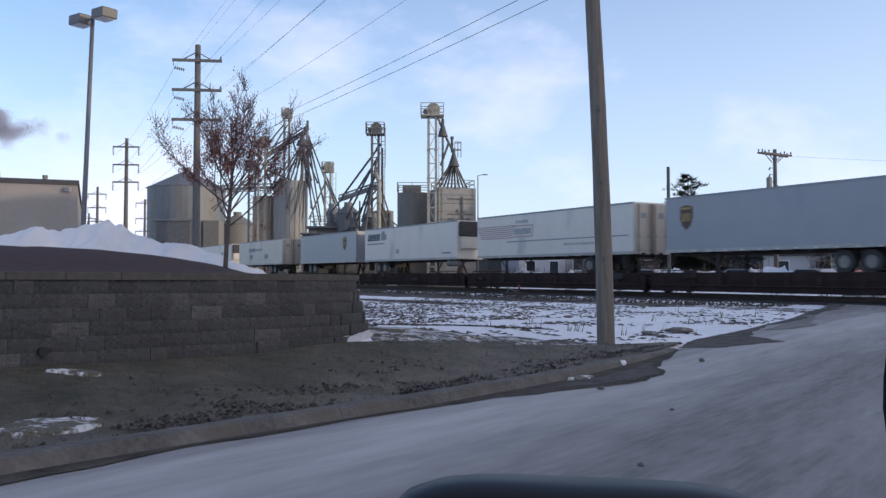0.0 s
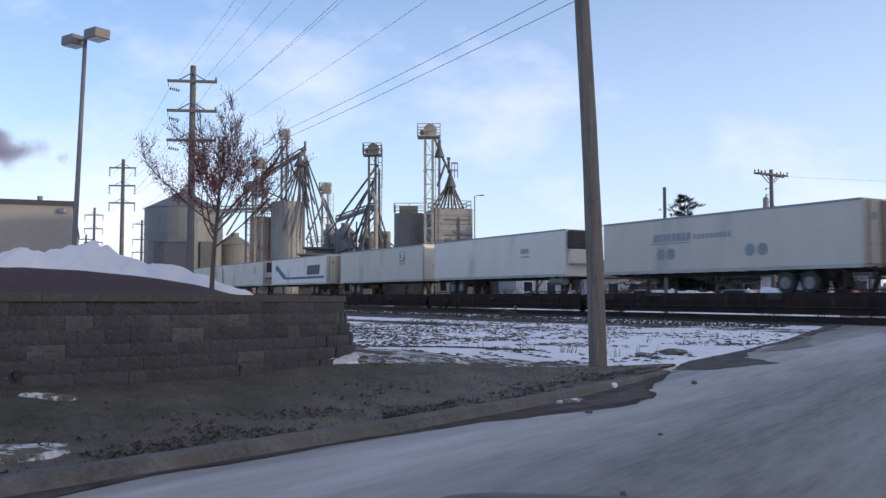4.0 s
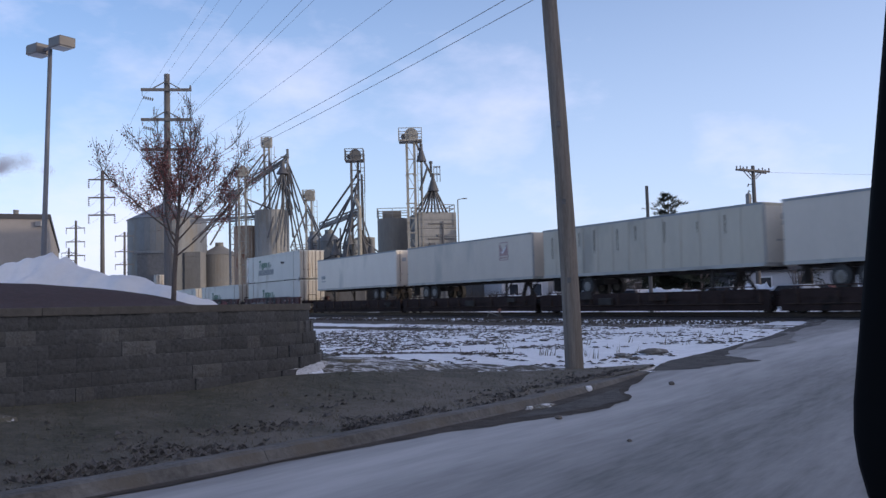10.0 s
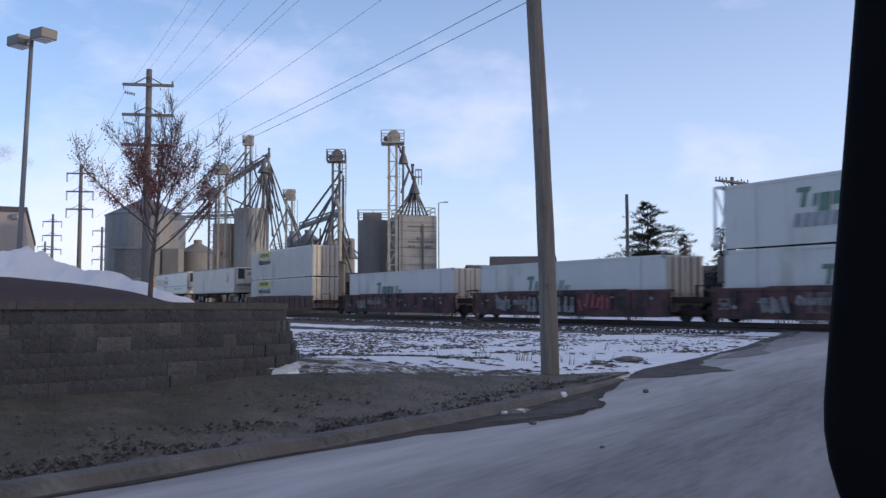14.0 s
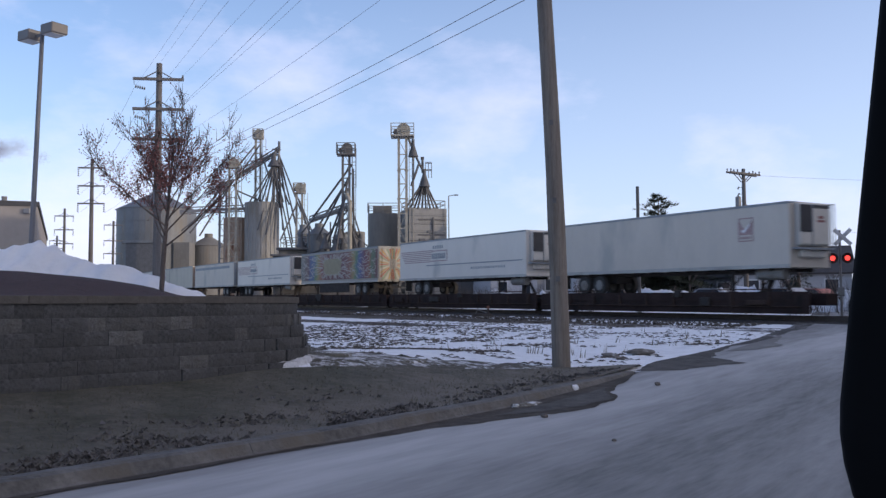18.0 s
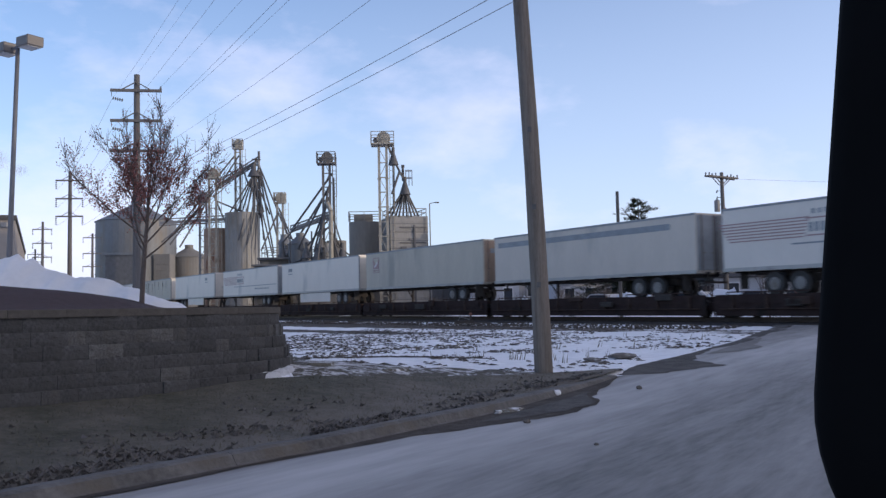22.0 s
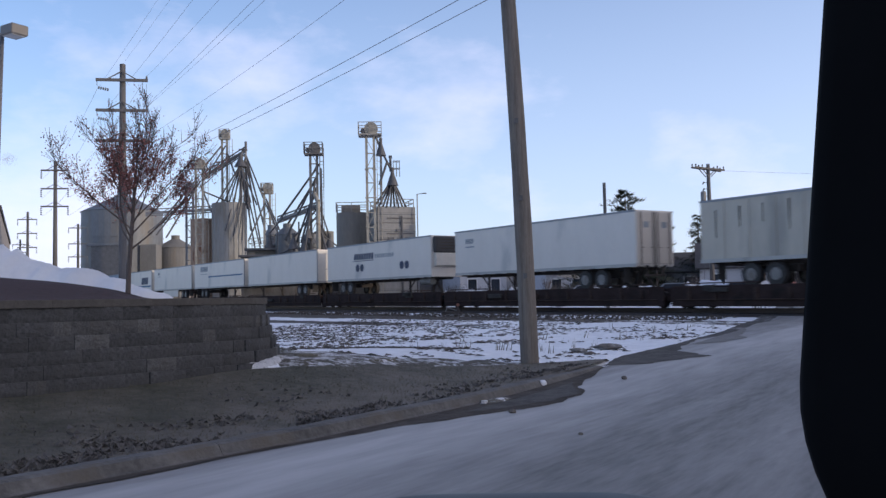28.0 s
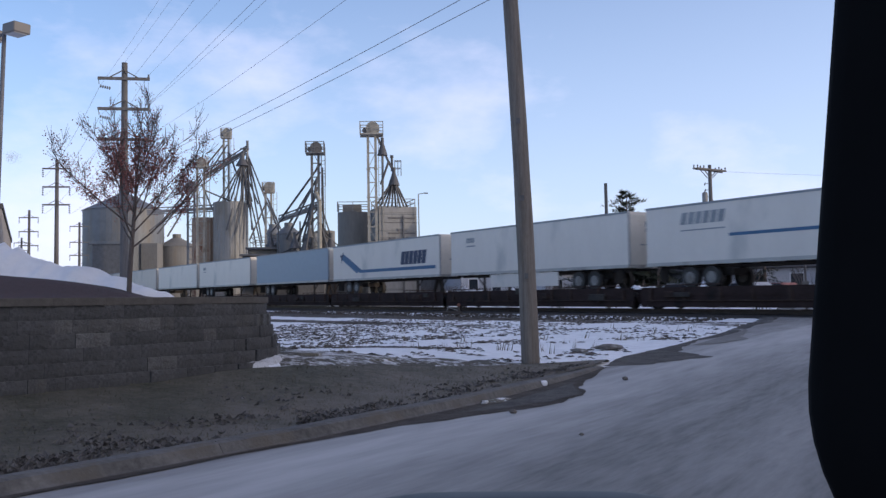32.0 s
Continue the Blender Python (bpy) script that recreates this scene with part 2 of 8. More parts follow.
def terrain(x, y):
    """Height of the lie of the land, without the street."""
    e, s = TN.x * x + TN.y * y, TU.x * x + TU.y * y
    q, a = RT.x * x + RT.y * y, RD.x * x + RD.y * y
    z = -0.02 + 0.16 * smoothstep(4, 12, e) + 0.36 * smoothstep(12, 30, e)
    z += -0.009 * (max(-160, min(40, s)) + 38) * smoothstep(16, 31, e)
    # the verge climbs from the kerb to the wall
    z += 0.34 * smoothstep(-6.0, -9.6, q) * (1 - smoothstep(13.5, 19, a)) * (1 - smoothstep(13, 20, e))
    # the berm round the wall's end
    z += 0.19 * math.exp(-((x + 1.0) ** 2 + (y - 13.2) ** 2) / 4.5)
    # the ground beyond the track lies higher
    z += 0.2 * smoothstep(37, 43, e)
    # shallow ditch along the track
    z -= 0.06 * smoothstep(24, 27, e) * (1 - smoothstep(28, 30, e))
    if a < 60:
        z += 0.03 * noise.noise(Vector((x * 0.5, y * 0.5, 0))) * smoothstep(-5.6, -7, q)
    return z


def street_z(x, y):
    """Height of the street: flat at first, then easing into the rise to the crossing."""
    w = smoothstep(9, 20, x * RD.x + y * RD.y)
    return 0.012 * (1 - w) + (terrain(x, y) + 0.035) * w


# street edge: the kerb line, then the ragged end towards the crossing
EDGE = [(-30, -5.7), (0, -5.6), (4, -5.45), (7, -5.26), (10, -5.26), (13.5, -5.5), (15.2, -5.66), (16.5, -5.95), (20, -5.95), (25, -6.3), (34, -7.6), (44, -9.2), (70, -13.5)]


def edge_q(a):
    for (a0, q0), (a1, q1) in zip(EDGE, EDGE[1:]):
        if a <= a1:
            return q0 + (q1 - q0) * (a - a0) / (a1 - a0)
    return EDGE[-1][1]


def land(x, y):
    """Height of the ground sheet, which dips under the street."""
    q, a = RT.x * x + RT.y * y, RD.x * x + RD.y * y
    e = edge_q(a)
    z = terrain(x, y)
    if e - 0.3 < q < e + 16 and -32 < a < 72:
        z = z + (min(z, street_z(x, y)) - 0.07 - z) * smoothstep(e - 0.3, e + 0.1, q) * (1 - smoothstep(e + 13.6, e + 16, q))
    return z


def street(a, q):
    p = RD * a + RT * q
    return p.x, p.y


def grid_mesh(name, rows, mat, smooth=True):
    bm = B()
    vs = [[bm.verts.new(p) for p in r] for r in rows]
    for r0, r1 in zip(vs, vs[1:]):
        for i in range(len(r0) - 1):
            bm.faces.new((r0[i], r0[i + 1], r1[i + 1], r1[i]))
    bmesh.ops.recalc_face_normals(bm, faces=bm.faces)
    if sum(f.normal.z for f in bm.faces) < 0:
        bmesh.ops.reverse_faces(bm, faces=bm.faces)
    return part(name, bm, mat, smooth=smooth)


def blend_material(name, cols, rough=0.85, bump=0.6, bump_scale=18.0, scales=(0.35, 2.2, 12.0), at=0.5, width=0.1, rot=0.0, stretch=(1, 1, 1), mask=None, spec=0.4, disp=0.03, detail=6.0):
    """Ground cover: cols[0] with patches of cols[1], each mottled. mask: (direction, offset, from, to, gain) shifts the patches along a plan line."""
    m = bpy.data.materials.new(name)
    m.use_nodes = True
    n, l = m.node_tree.nodes, m.node_tree.links
    b = n["Principled BSDF"]
    b.inputs["Roughness"].default_value, b.inputs["Specular IOR Level"].default_value = rough, spec
    tc, ma = n.new("ShaderNodeTexCoord"), n.new("ShaderNodeMapping")
    ma.vector_type = "TEXTURE"
    ma.inputs["Rotation"].default_value, ma.inputs["Scale"].default_value = (0, 0, rot), stretch
    l.new(tc.outputs["Object"], ma.inputs["Vector"])

    def nz(s, d=detail, r=0.62):
        x = n.new("ShaderNodeTexNoise")
        x.inputs["Scale"].default_value, x.inputs["Detail"].default_value, x.inputs["Roughness"].default_value = s, d, r
        l.new(ma.outputs[0], x.inputs["Vector"])
        return x.outputs["Fac"]

    def math_(op, a, b_, c=None):
        x = n.new("ShaderNodeMath")
        x.operation = op
        for i, v in enumerate((a, b_, c)):
            if v is None:
                continue
            if isinstance(v, (int, float)):
                x.inputs[i].default_value = v
            else:
                l.new(v, x.inputs[i])
        return x.outputs[0]
    f = math_("MULTIPLY", nz(scales[0]), 0.45)
    f = math_("MULTIPLY_ADD", nz(scales[1]), 0.4, f)
    f = math_("MULTIPLY_ADD", nz(scales[2], 4.0), 0.3, f)
    if mask:
        for (dx, dy), off, lo, hi, gain in mask:
            dt = n.new("ShaderNodeVectorMath")
            dt.operation = "DOT_PRODUCT"
            dt.inputs[1].default_value = (dx, dy, 0)
            l.new(tc.outputs["Object"], dt.inputs[0])
            mr = n.new("ShaderNodeMapRange")
            mr.interpolation_type = "SMOOTHSTEP"
            mr.inputs["From Min"].default_value, mr.inputs["From Max"].default_value = lo + off, hi + off
            mr.inputs["To Min"].default_value, mr.inputs["To Max"].default_value = 0, gain
            l.new(dt.outputs["Value"], mr.inputs["Value"])
            f = math_("ADD", f, mr.outputs[0])
    r = n.new("ShaderNodeMapRange")
    r.inputs["From Min"].default_value, r.inputs["From Max"].default_value = at, at + width
    l.new(f, r.inputs["Value"])
    mo = n.new("ShaderNodeMapRange")
    mo.inputs["From Min"].default_value, mo.inputs["From Max"].default_value = 0.3, 0.7
    mo.inputs["To Min"].default_value, mo.inputs["To Max"].default_value = 0.55, 1.45
    l.new(nz(scales[2] * 2.5, detail, 0.7), mo.inputs["Value"])
    ca = n.new("ShaderNodeVectorMath")
    ca.operation = "SCALE"
    ca.inputs[0].default_value = cols[0]
    l.new(mo.outputs[0], ca.inputs["Scale"])
    mo2 = n.new("ShaderNodeMapRange")
    mo2.inputs["From Min"].default_value, mo2.inputs["From Max"].default_value = 0.3, 0.7
    mo2.inputs["To Min"].default_value, mo2.inputs["To Max"].default_value = 0.86, 1.1
    l.new(nz(scales[1] * 2.0, 5.0, 0.7), mo2.inputs["Value"])
    cb = n.new("ShaderNodeVectorMath")
    cb.operation = "SCALE"
    cb.inputs[0].default_value = cols[1]
    l.new(mo2.outputs[0], cb.inputs["Scale"])
    mi = n.new("ShaderNodeMix")
    mi.data_type = "RGBA"
    l.new(r.outputs[0], mi.inputs["Factor"])
    l.new(ca.outputs[0], mi.inputs["A"])
    l.new(cb.outputs[0], mi.inputs["B"])
    l.new(mi.outputs["Result"], b.inputs["Base Color"])
    bn = n.new("ShaderNodeBump")
    bn.inputs["Strength"].default_value, bn.inputs["Distance"].default_value = bump, disp
    l.new(nz(bump_scale, 5.0), bn.inputs["Height"])
    l.new(bn.outputs[0], b.inputs["Normal"])
    return m


# the dark band between 19.4 and 21.9 paints a berm's shade as bare ground
M["field"] = blend_material("snowy_field", ((0.09, 0.073, 0.06), (0.9, 0.9, 0.92)), scales=(0.4, 1.5, 5.0), at=0.445, width=0.05, bump=1.0, bump_scale=7, disp=0.08,
                            mask=[((TN.x, TN.y), 0, 9.5, 13, 0.06), ((TU.x, TU.y), 0, -42, -24, 0.14), ((TN.x, TN.y), 0, 19.4, 20.2, -0.26), ((TN.x, TN.y), 0, 21.4, 21.9, 0.22), ((TN.x, TN.y), 0, 23.3, 24.2, -0.26), ((TN.x, TN.y), 0, 27.6, 28.0, 0.4), ((TN.x, TN.y), 0, 30, 31, -0.2), ((TN.x, TN.y), 0, 40, 46, 0.16)])
M["road"] = blend_material("frosty_asphalt", ((0.125, 0.117, 0.108), (0.42, 0.402, 0.392)), rough=0.62, rot=-0.618, stretch=(0.6, 4.6, 1), scales=(0.35, 0.9, 3.0), at=0.34, width=0.5, bump=0.15, bump_scale=30, disp=0.006, spec=0.3, detail=3.5,
                           mask=[((RT.x, RT.y), 0, -5.3, -4.9, 0.22), ((RT.x, RT.y), 0, -4.6, -2.6, -0.36), ((RT.x, RT.y), 0, -1.4, 1.6, -0.08)])
M["verge"] = blend_material("dormant_grass", ((0.062, 0.063, 0.041), (0.175, 0.153, 0.126)), scales=(0.6, 1.3, 9.0), at=0.47, width=0.26, bump=1.0, bump_scale=30, disp=0.05,
                            mask=[((RT.x, RT.y), 0, -7.6, -6.0, 0.17)])
M["ballast"] = blend_material("dark_ballast", ((0.036, 0.03, 0.03), (0.8, 0.8, 0.84)), scales=(0.3, 1.6, 7.0), at=0.73, width=0.05, bump=1.0, bump_scale=20, disp=0.06,
                              mask=[((-TN.x, -TN.y), 0, -29.15, -28.85, 0.2)])


def ground():
    """One sheet, fine near the street and coarse out to the horizon."""
    xs = sorted({*np.arange(-24, 44, 0.4).round(2).tolist(), *[sgn * d for sgn in (-1, 1) for d in (50, 60, 75, 95, 130, 180, 260, 400, 700, 1400, 3500)], -36, -30})
    ys = sorted({*np.arange(-8, 66, 0.4).round(2).tolist(), 70, 76, 84, 95, 110, 130, 160, 200, 260, 400, 700, 1400, 3500, -14, -25, -45, -90, -200, -600, -2000})
    rows = [[(x, y, land(x, y) - 0.02) for x in xs] for y in ys]
    return tagged(grid_mesh("ground", rows, M["field"]), "flat ground of dead grass with patchy thin snow", "ground", kind="structure")


ground()


def verge():
    rows = []
    for k in range(31):
        w = 7.6 * k / 30
        end = 16.1 - 1.75 * w - 0.22 * w * w
        r = []
        for j in range(81):
            a = -9 + (end + 9) * j / 80
            x, y = street(a, edge_q(a) - 0.2 - w)
            lift = -0.03 if j == 80 or k == 30 else 0.03 + 0.02 * noise.noise(Vector((x * 3, y * 3, 5)))
            r.append((x, y, land(x, y) + lift))
        rows.append(r)
    return tagged(grid_mesh("verge", rows, M["verge"]), "dark dormant grass verge between the kerb and the block wall", "grass", kind="structure")


verge()


def road():
    rows = []
    for a in list(np.arange(-30, 44, 0.5)) + [46, 50, 56, 64, 70]:
        e = edge_q(a)
        if a > 15.6:
            e += 0.35 * noise.noise(Vector((a * 0.7, 3, 0))) + 0.12 * noise.noise(Vector((a * 2.6, 8, 0)))
        qs = [e, e + 0.5, e + 1.0] + list(np.linspace(e + 2, e + 14, 8))
        rows.append([(*street(a, q), street_z(*street(a, q))) for q in qs])
    return tagged(grid_mesh("road", rows, M["road"]), "grey asphalt street with streaks of frost and packed snow", "road", kind="structure")


road()


def kerb():
    """Concrete kerb in cast lengths with open joints, turning in at its end."""
    line = []
    for a in np.arange(-24, 14.2, 0.2):
        line.append(Vector(street(a, edge_q(a) - 0.1)))
    for a, dq in ((14.6, -0.11), (15.0, -0.14), (15.4, -0.22), (15.7, -0.36), (15.9, -0.55)):
        line.append(Vector(street(a, edge_q(a) + dq)))
    k = empty("kerb", None, "weathered concrete kerb in cast lengths beside the street", "kerb", kind="structure")
    step, i = 15, 0
    while i < len(line) - 1:
        seg = line[i:i + step + 1]
        bm = B()
        prof = [(-0.16, -0.2), (-0.16, 0.1), (-0.145, 0.112), (-0.02, 0.116), (0.03, 0.1), (0.075, 0.03), (0.11, 0.012), (0.11, -0.2)]
        rings = []
        for j, p in enumerate(seg):
            d = (seg[min(j + 1, len(seg) - 1)] - seg[max(j - 1, 0)]).normalized()
            nrm = Vector((d.y, -d.x))
            sh = 0.0015 * (1 if j == len(seg) - 1 else -1 if j == 0 else 0)
            base = p - d * sh * 2
            end = 1 - 0.75 * smoothstep(14.6, 15.9, p.x * RD.x + p.y * RD.y)
            rings.append([bm.verts.new((base.x + nrm.x * o, base.y + nrm.y * o, (h + 0.007 * noise.noise(Vector((base.x * 5 + o * 30, base.y * 5, h * 9)))) * end if h > 0 else h)) for o, h in prof])
        for r0, r1 in zip(rings, rings[1:]):
            for c in range(len(prof) - 1):
                bm.faces.new((r0[c], r1[c], r1[c + 1], r0[c + 1]))
        bm.faces.new(rings[0])
        bm.faces.new(rings[-1][::-1])
        bmesh.ops.recalc_face_normals(bm, faces=bm.faces)
        part("kerb_length", bm, M["concrete"], k)
        i += step


kerb()


def ballast():
    rows = []
    for s in list(range(-420, -120, 12)) + list(np.arange(-120, 30, 1.5)) + [40, 60, 100, 200]:
        prof = [(-4.2, None), (-2.6, -0.38), (-1.6, -0.2), (0.0, -0.2), (2.6, -0.2), (4.0, -0.3), (7.5, None)]
        r = []
        for o, h in prof:
            p = TN * (TD + o) + TU * s
            z = land(p.x, p.y) - 0.05 if h is None else rail_z(max(-160, min(40, s))) + h
            r.append((p.x, p.y, z + 0.02 * noise.noise(Vector((p.x, p.y, 1)))))
        rows.append(r)
    return tagged(grid_mesh("ballast_bed", rows, M["ballast"]), "dark stone ballast bed of the railway with a little snow", "ballast", kind="structure")


ballast()


def rails():
    M["rail"] = material("rail_steel", (0.07, 0.055, 0.05), 0.5, 0.6, vary=0.3)
    M["tie"] = material("tie_wood", (0.06, 0.05, 0.045), 0.9, vary=0.4, rand=0.3)
    tr = empty("railway_track", None, "steel rails on dark timber sleepers", "railway track", kind="structure")
    for o in (0.58, 2.02):
        bm = B()
        for s0, s1 in ((-420, -160), (-160, 40), (40, 200)):
            p, q = TN * (TD + o) + TU * s0, TN * (TD + o) + TU * s1
            z0, z1 = rail_z(max(-160, min(40, s0))), rail_z(max(-160, min(40, s1)))
            bar(bm, (p.x, p.y, z0 - 0.035), (q.x, q.y, z1 - 0.035), 0.07, 0.07)
            bar(bm, (p.x, p.y, z0 - 0.12), (q.x, q.y, z1 - 0.12), 0.03, 0.11)
        part("rail", bm, M["rail"], tr)
    sl = B()
    box(sl, (0, 0, 0), (0.22, 2.6, 0.18))
    me = bpy.data.meshes.new("sleeper")
    sl.to_mesh(me)
    sl.free()
    me.materials.append(M["tie"])
    for i in range(110):
        s = -74 + i * 0.62
        p = TN * (TD + 1.3) + TU * s
        ob = new("sleeper", me)
        ob.parent = tr
        ob.matrix_basis = Matrix.Translation((p.x, p.y, rail_z(s) - 0.265)) @ Matrix.Rotation(math.atan2(TU.y, TU.x), 4, "Z")


rails()


# ---- the train ----
SPEED, BEND = 17.863, 0.0020
MOVERS = []  # (thing, place along the train)
M["white_a"] = material("trailer_white", (0.56, 0.5, 0.435), 0.5, 0.05, vary=0.08, scale=0.9, stretch=(1, 1, .3), dirt=(0.42, 0.395, 0.355), dirt_scale=0.35, dirt_at=0.56)
M["white_d"] = material("container_white", (0.56, 0.55, 0.52), 0.5, vary=0.06, scale=0.7, stretch=(1, 1, .3), dirt=(0.44, 0.42, 0.38), dirt_scale=0.5, dirt_at=0.55)
M["white_b"] = material("trailer_white_clean", (0.665, 0.612, 0.555), 0.45, 0.05, vary=0.06, scale=0.9, stretch=(1, 1, .35), dirt=(0.48, 0.46, 0.43), dirt_scale=0.3, dirt_at=0.6)
M["white_c"] = material("trailer_ivory", (0.48, 0.435, 0.36), 0.55, 0.05, vary=0.12, scale=0.9, stretch=(1, 1, .22), dirt=(0.34, 0.315, 0.27), dirt_scale=0.4, dirt_at=0.54)
M["rail_trim"] = material("trailer_rail", (0.41, 0.395, 0.37), 0.5, 0.1, vary=0.15, stretch=(.3, 1, 1), dirt=(0.25, 0.235, 0.21), dirt_scale=0.9, dirt_at=0.52)
M["slate"] = material("trailer_slate", (0.315, 0.325, 0.345), 0.45, 0.1, vary=0.05, scale=0.7, dirt=(0.28, 0.3, 0.33), dirt_scale=0.4)
M["blue_t"] = material("trailer_blue_grey", (0.22, 0.29, 0.36), 0.45, 0.1, vary=0.06)
M["door_cream"] = material("door_cream", (0.49, 0.45, 0.39), 0.5, vary=0.12, stretch=(1, 3, .25), dirt=(0.4, 0.32, 0.24), dirt_scale=1.2, dirt_at=.56)
M["door_rod"] = material("door_rod", (0.2, 0.16, 0.135), 0.6, 0.2)
M["reefer_black"] = material("reefer_black", (0.03, 0.03, 0.035), 0.5)
M["reefer_white"] = material("reefer_white", (0.59, 0.555, 0.5), 0.5, vary=0.1, scale=2.0, dirt=(0.5, 0.43, 0.34), dirt_scale=1.2, dirt_at=0.6)
M["chassis"] = material("chassis", (0.055, 0.048, 0.045), 0.8, vary=0.4, spec=0.15)
M["deck"] = material("railcar_brown", (0.04, 0.026, 0.024), 0.8, vary=0.4, scale=1.0, dirt=(0.024, 0.019, 0.018), dirt_scale=0.8, spec=0.12)
M["rust"] = material("rusty_steel", (0.055, 0.036, 0.03), 0.85, vary=0.5, scale=2.0, dirt=(0.03, 0.025, 0.024), dirt_scale=1.2, spec=0.15)
M["well"] = material("well_oxide", (0.11, 0.05, 0.047), 0.8, vary=0.4, scale=1.0, dirt=(0.035, 0.026, 0.026), dirt_scale=0.9, dirt_at=0.46)
M["rim"] = material("wheel_rim", (0.22, 0.212, 0.2), 0.6, 0.1, vary=0.35, dirt=(0.16, 0.14, 0.12), dirt_scale=2.5, dirt_at=0.5)
M["mark_navy"] = material("mark_navy", (0.025, 0.04, 0.085), 0.6)
M["mark_blue"] = material("mark_blue", (0.045, 0.125, 0.235), 0.6)
M["mark_grime"] = material("drip_grime", (0.07, 0.065, 0.06), 0.8, vary=0.4)
M["mark_red"] = material("mark_red", (0.27, 0.105, 0.1), 0.6)
M["mark_pink"] = material("mark_faded_red", (0.36, 0.24, 0.24), 0.6)
M["mark_grey"] = material("mark_grey", (0.25, 0.27, 0.29), 0.6)
M["mark_green"] = material("mark_green", (0.1, 0.19, 0.145), 0.6)
M["mark_green_pale"] = material("mark_pale_green", (0.3, 0.37, 0.33), 0.6)
M["mark_yellow"] = material("mark_yellow", (0.55, 0.5, 0.12), 0.6)
M["mark_gold"] = material("mark_gold", (0.35, 0.24, 0.08), 0.6)
M["mark_brown"] = material("mark_brown", (0.1, 0.06, 0.045), 0.6)
M["mark_white"] = material("mark_white", (0.7, 0.7, 0.7), 0.6)


def train_pose(s):
    p = TN * TD + TU * s
    d = Vector((TU.x, TU.y, -0.009 if -160 < s < 40 else 0)).normalized()
    yv = Vector((TN.x, TN.y, 0))
    z = d.cross(yv)
    m = Matrix((d, yv, z)).transposed().to_4x4()
    m.translation = (p.x, p.y, rail_z(s))
    return m


def mark(name, mat, th, x, z, w, h, skew=0.0, y=-0.012, depth=0.016):
    """A flat plate of paint or film on the near side: x from the tail end, z over the rail."""
    bm = B()
    vs = []
    for yy in (y, y + depth):
        vs.append([bm.verts.new((x + dx + sk, yy, z + dz)) for dx, dz, sk in ((0, 0, 0), (w, 0, 0), (w, h, skew), (0, h, skew))])
    f, b = vs
    bm.faces.new(f)
    bm.faces.new(b[::-1])
    for i in range(4):
        j = (i + 1) % 4
        bm.faces.new((f[i], b[i], b[j], f[j]))
    bmesh.ops.recalc_face_normals(bm, faces=bm.faces)
    return part(name, bm, mat, th)


def bars(th, mat, x, z, w, h, n, skew=0.08, gap=0.25, y=-0.012):
    """Lettering that is drawn as plain bars."""
    for i in range(n):
        mark("lettering_bar", mat, th, x + i * w / n, z, w / n * (1 - gap), h, skew * h, y)


def wheel(bm_t, bm_r, x, y, z, r, w=0.27):
    rod(bm_t, (x, y, z), (x, y + w, z), r, seg=20)
    rod(bm_r, (x, y - 0.012, z), (x, y + 0.05, z), r * 0.55, r * 0.5, seg=16)
    rod(bm_r, (x, y - 0.03, z), (x, y, z), r * 0.2, seg=8)


ZB, ZT = 2.06, 4.86  # box floor and roof over the rail


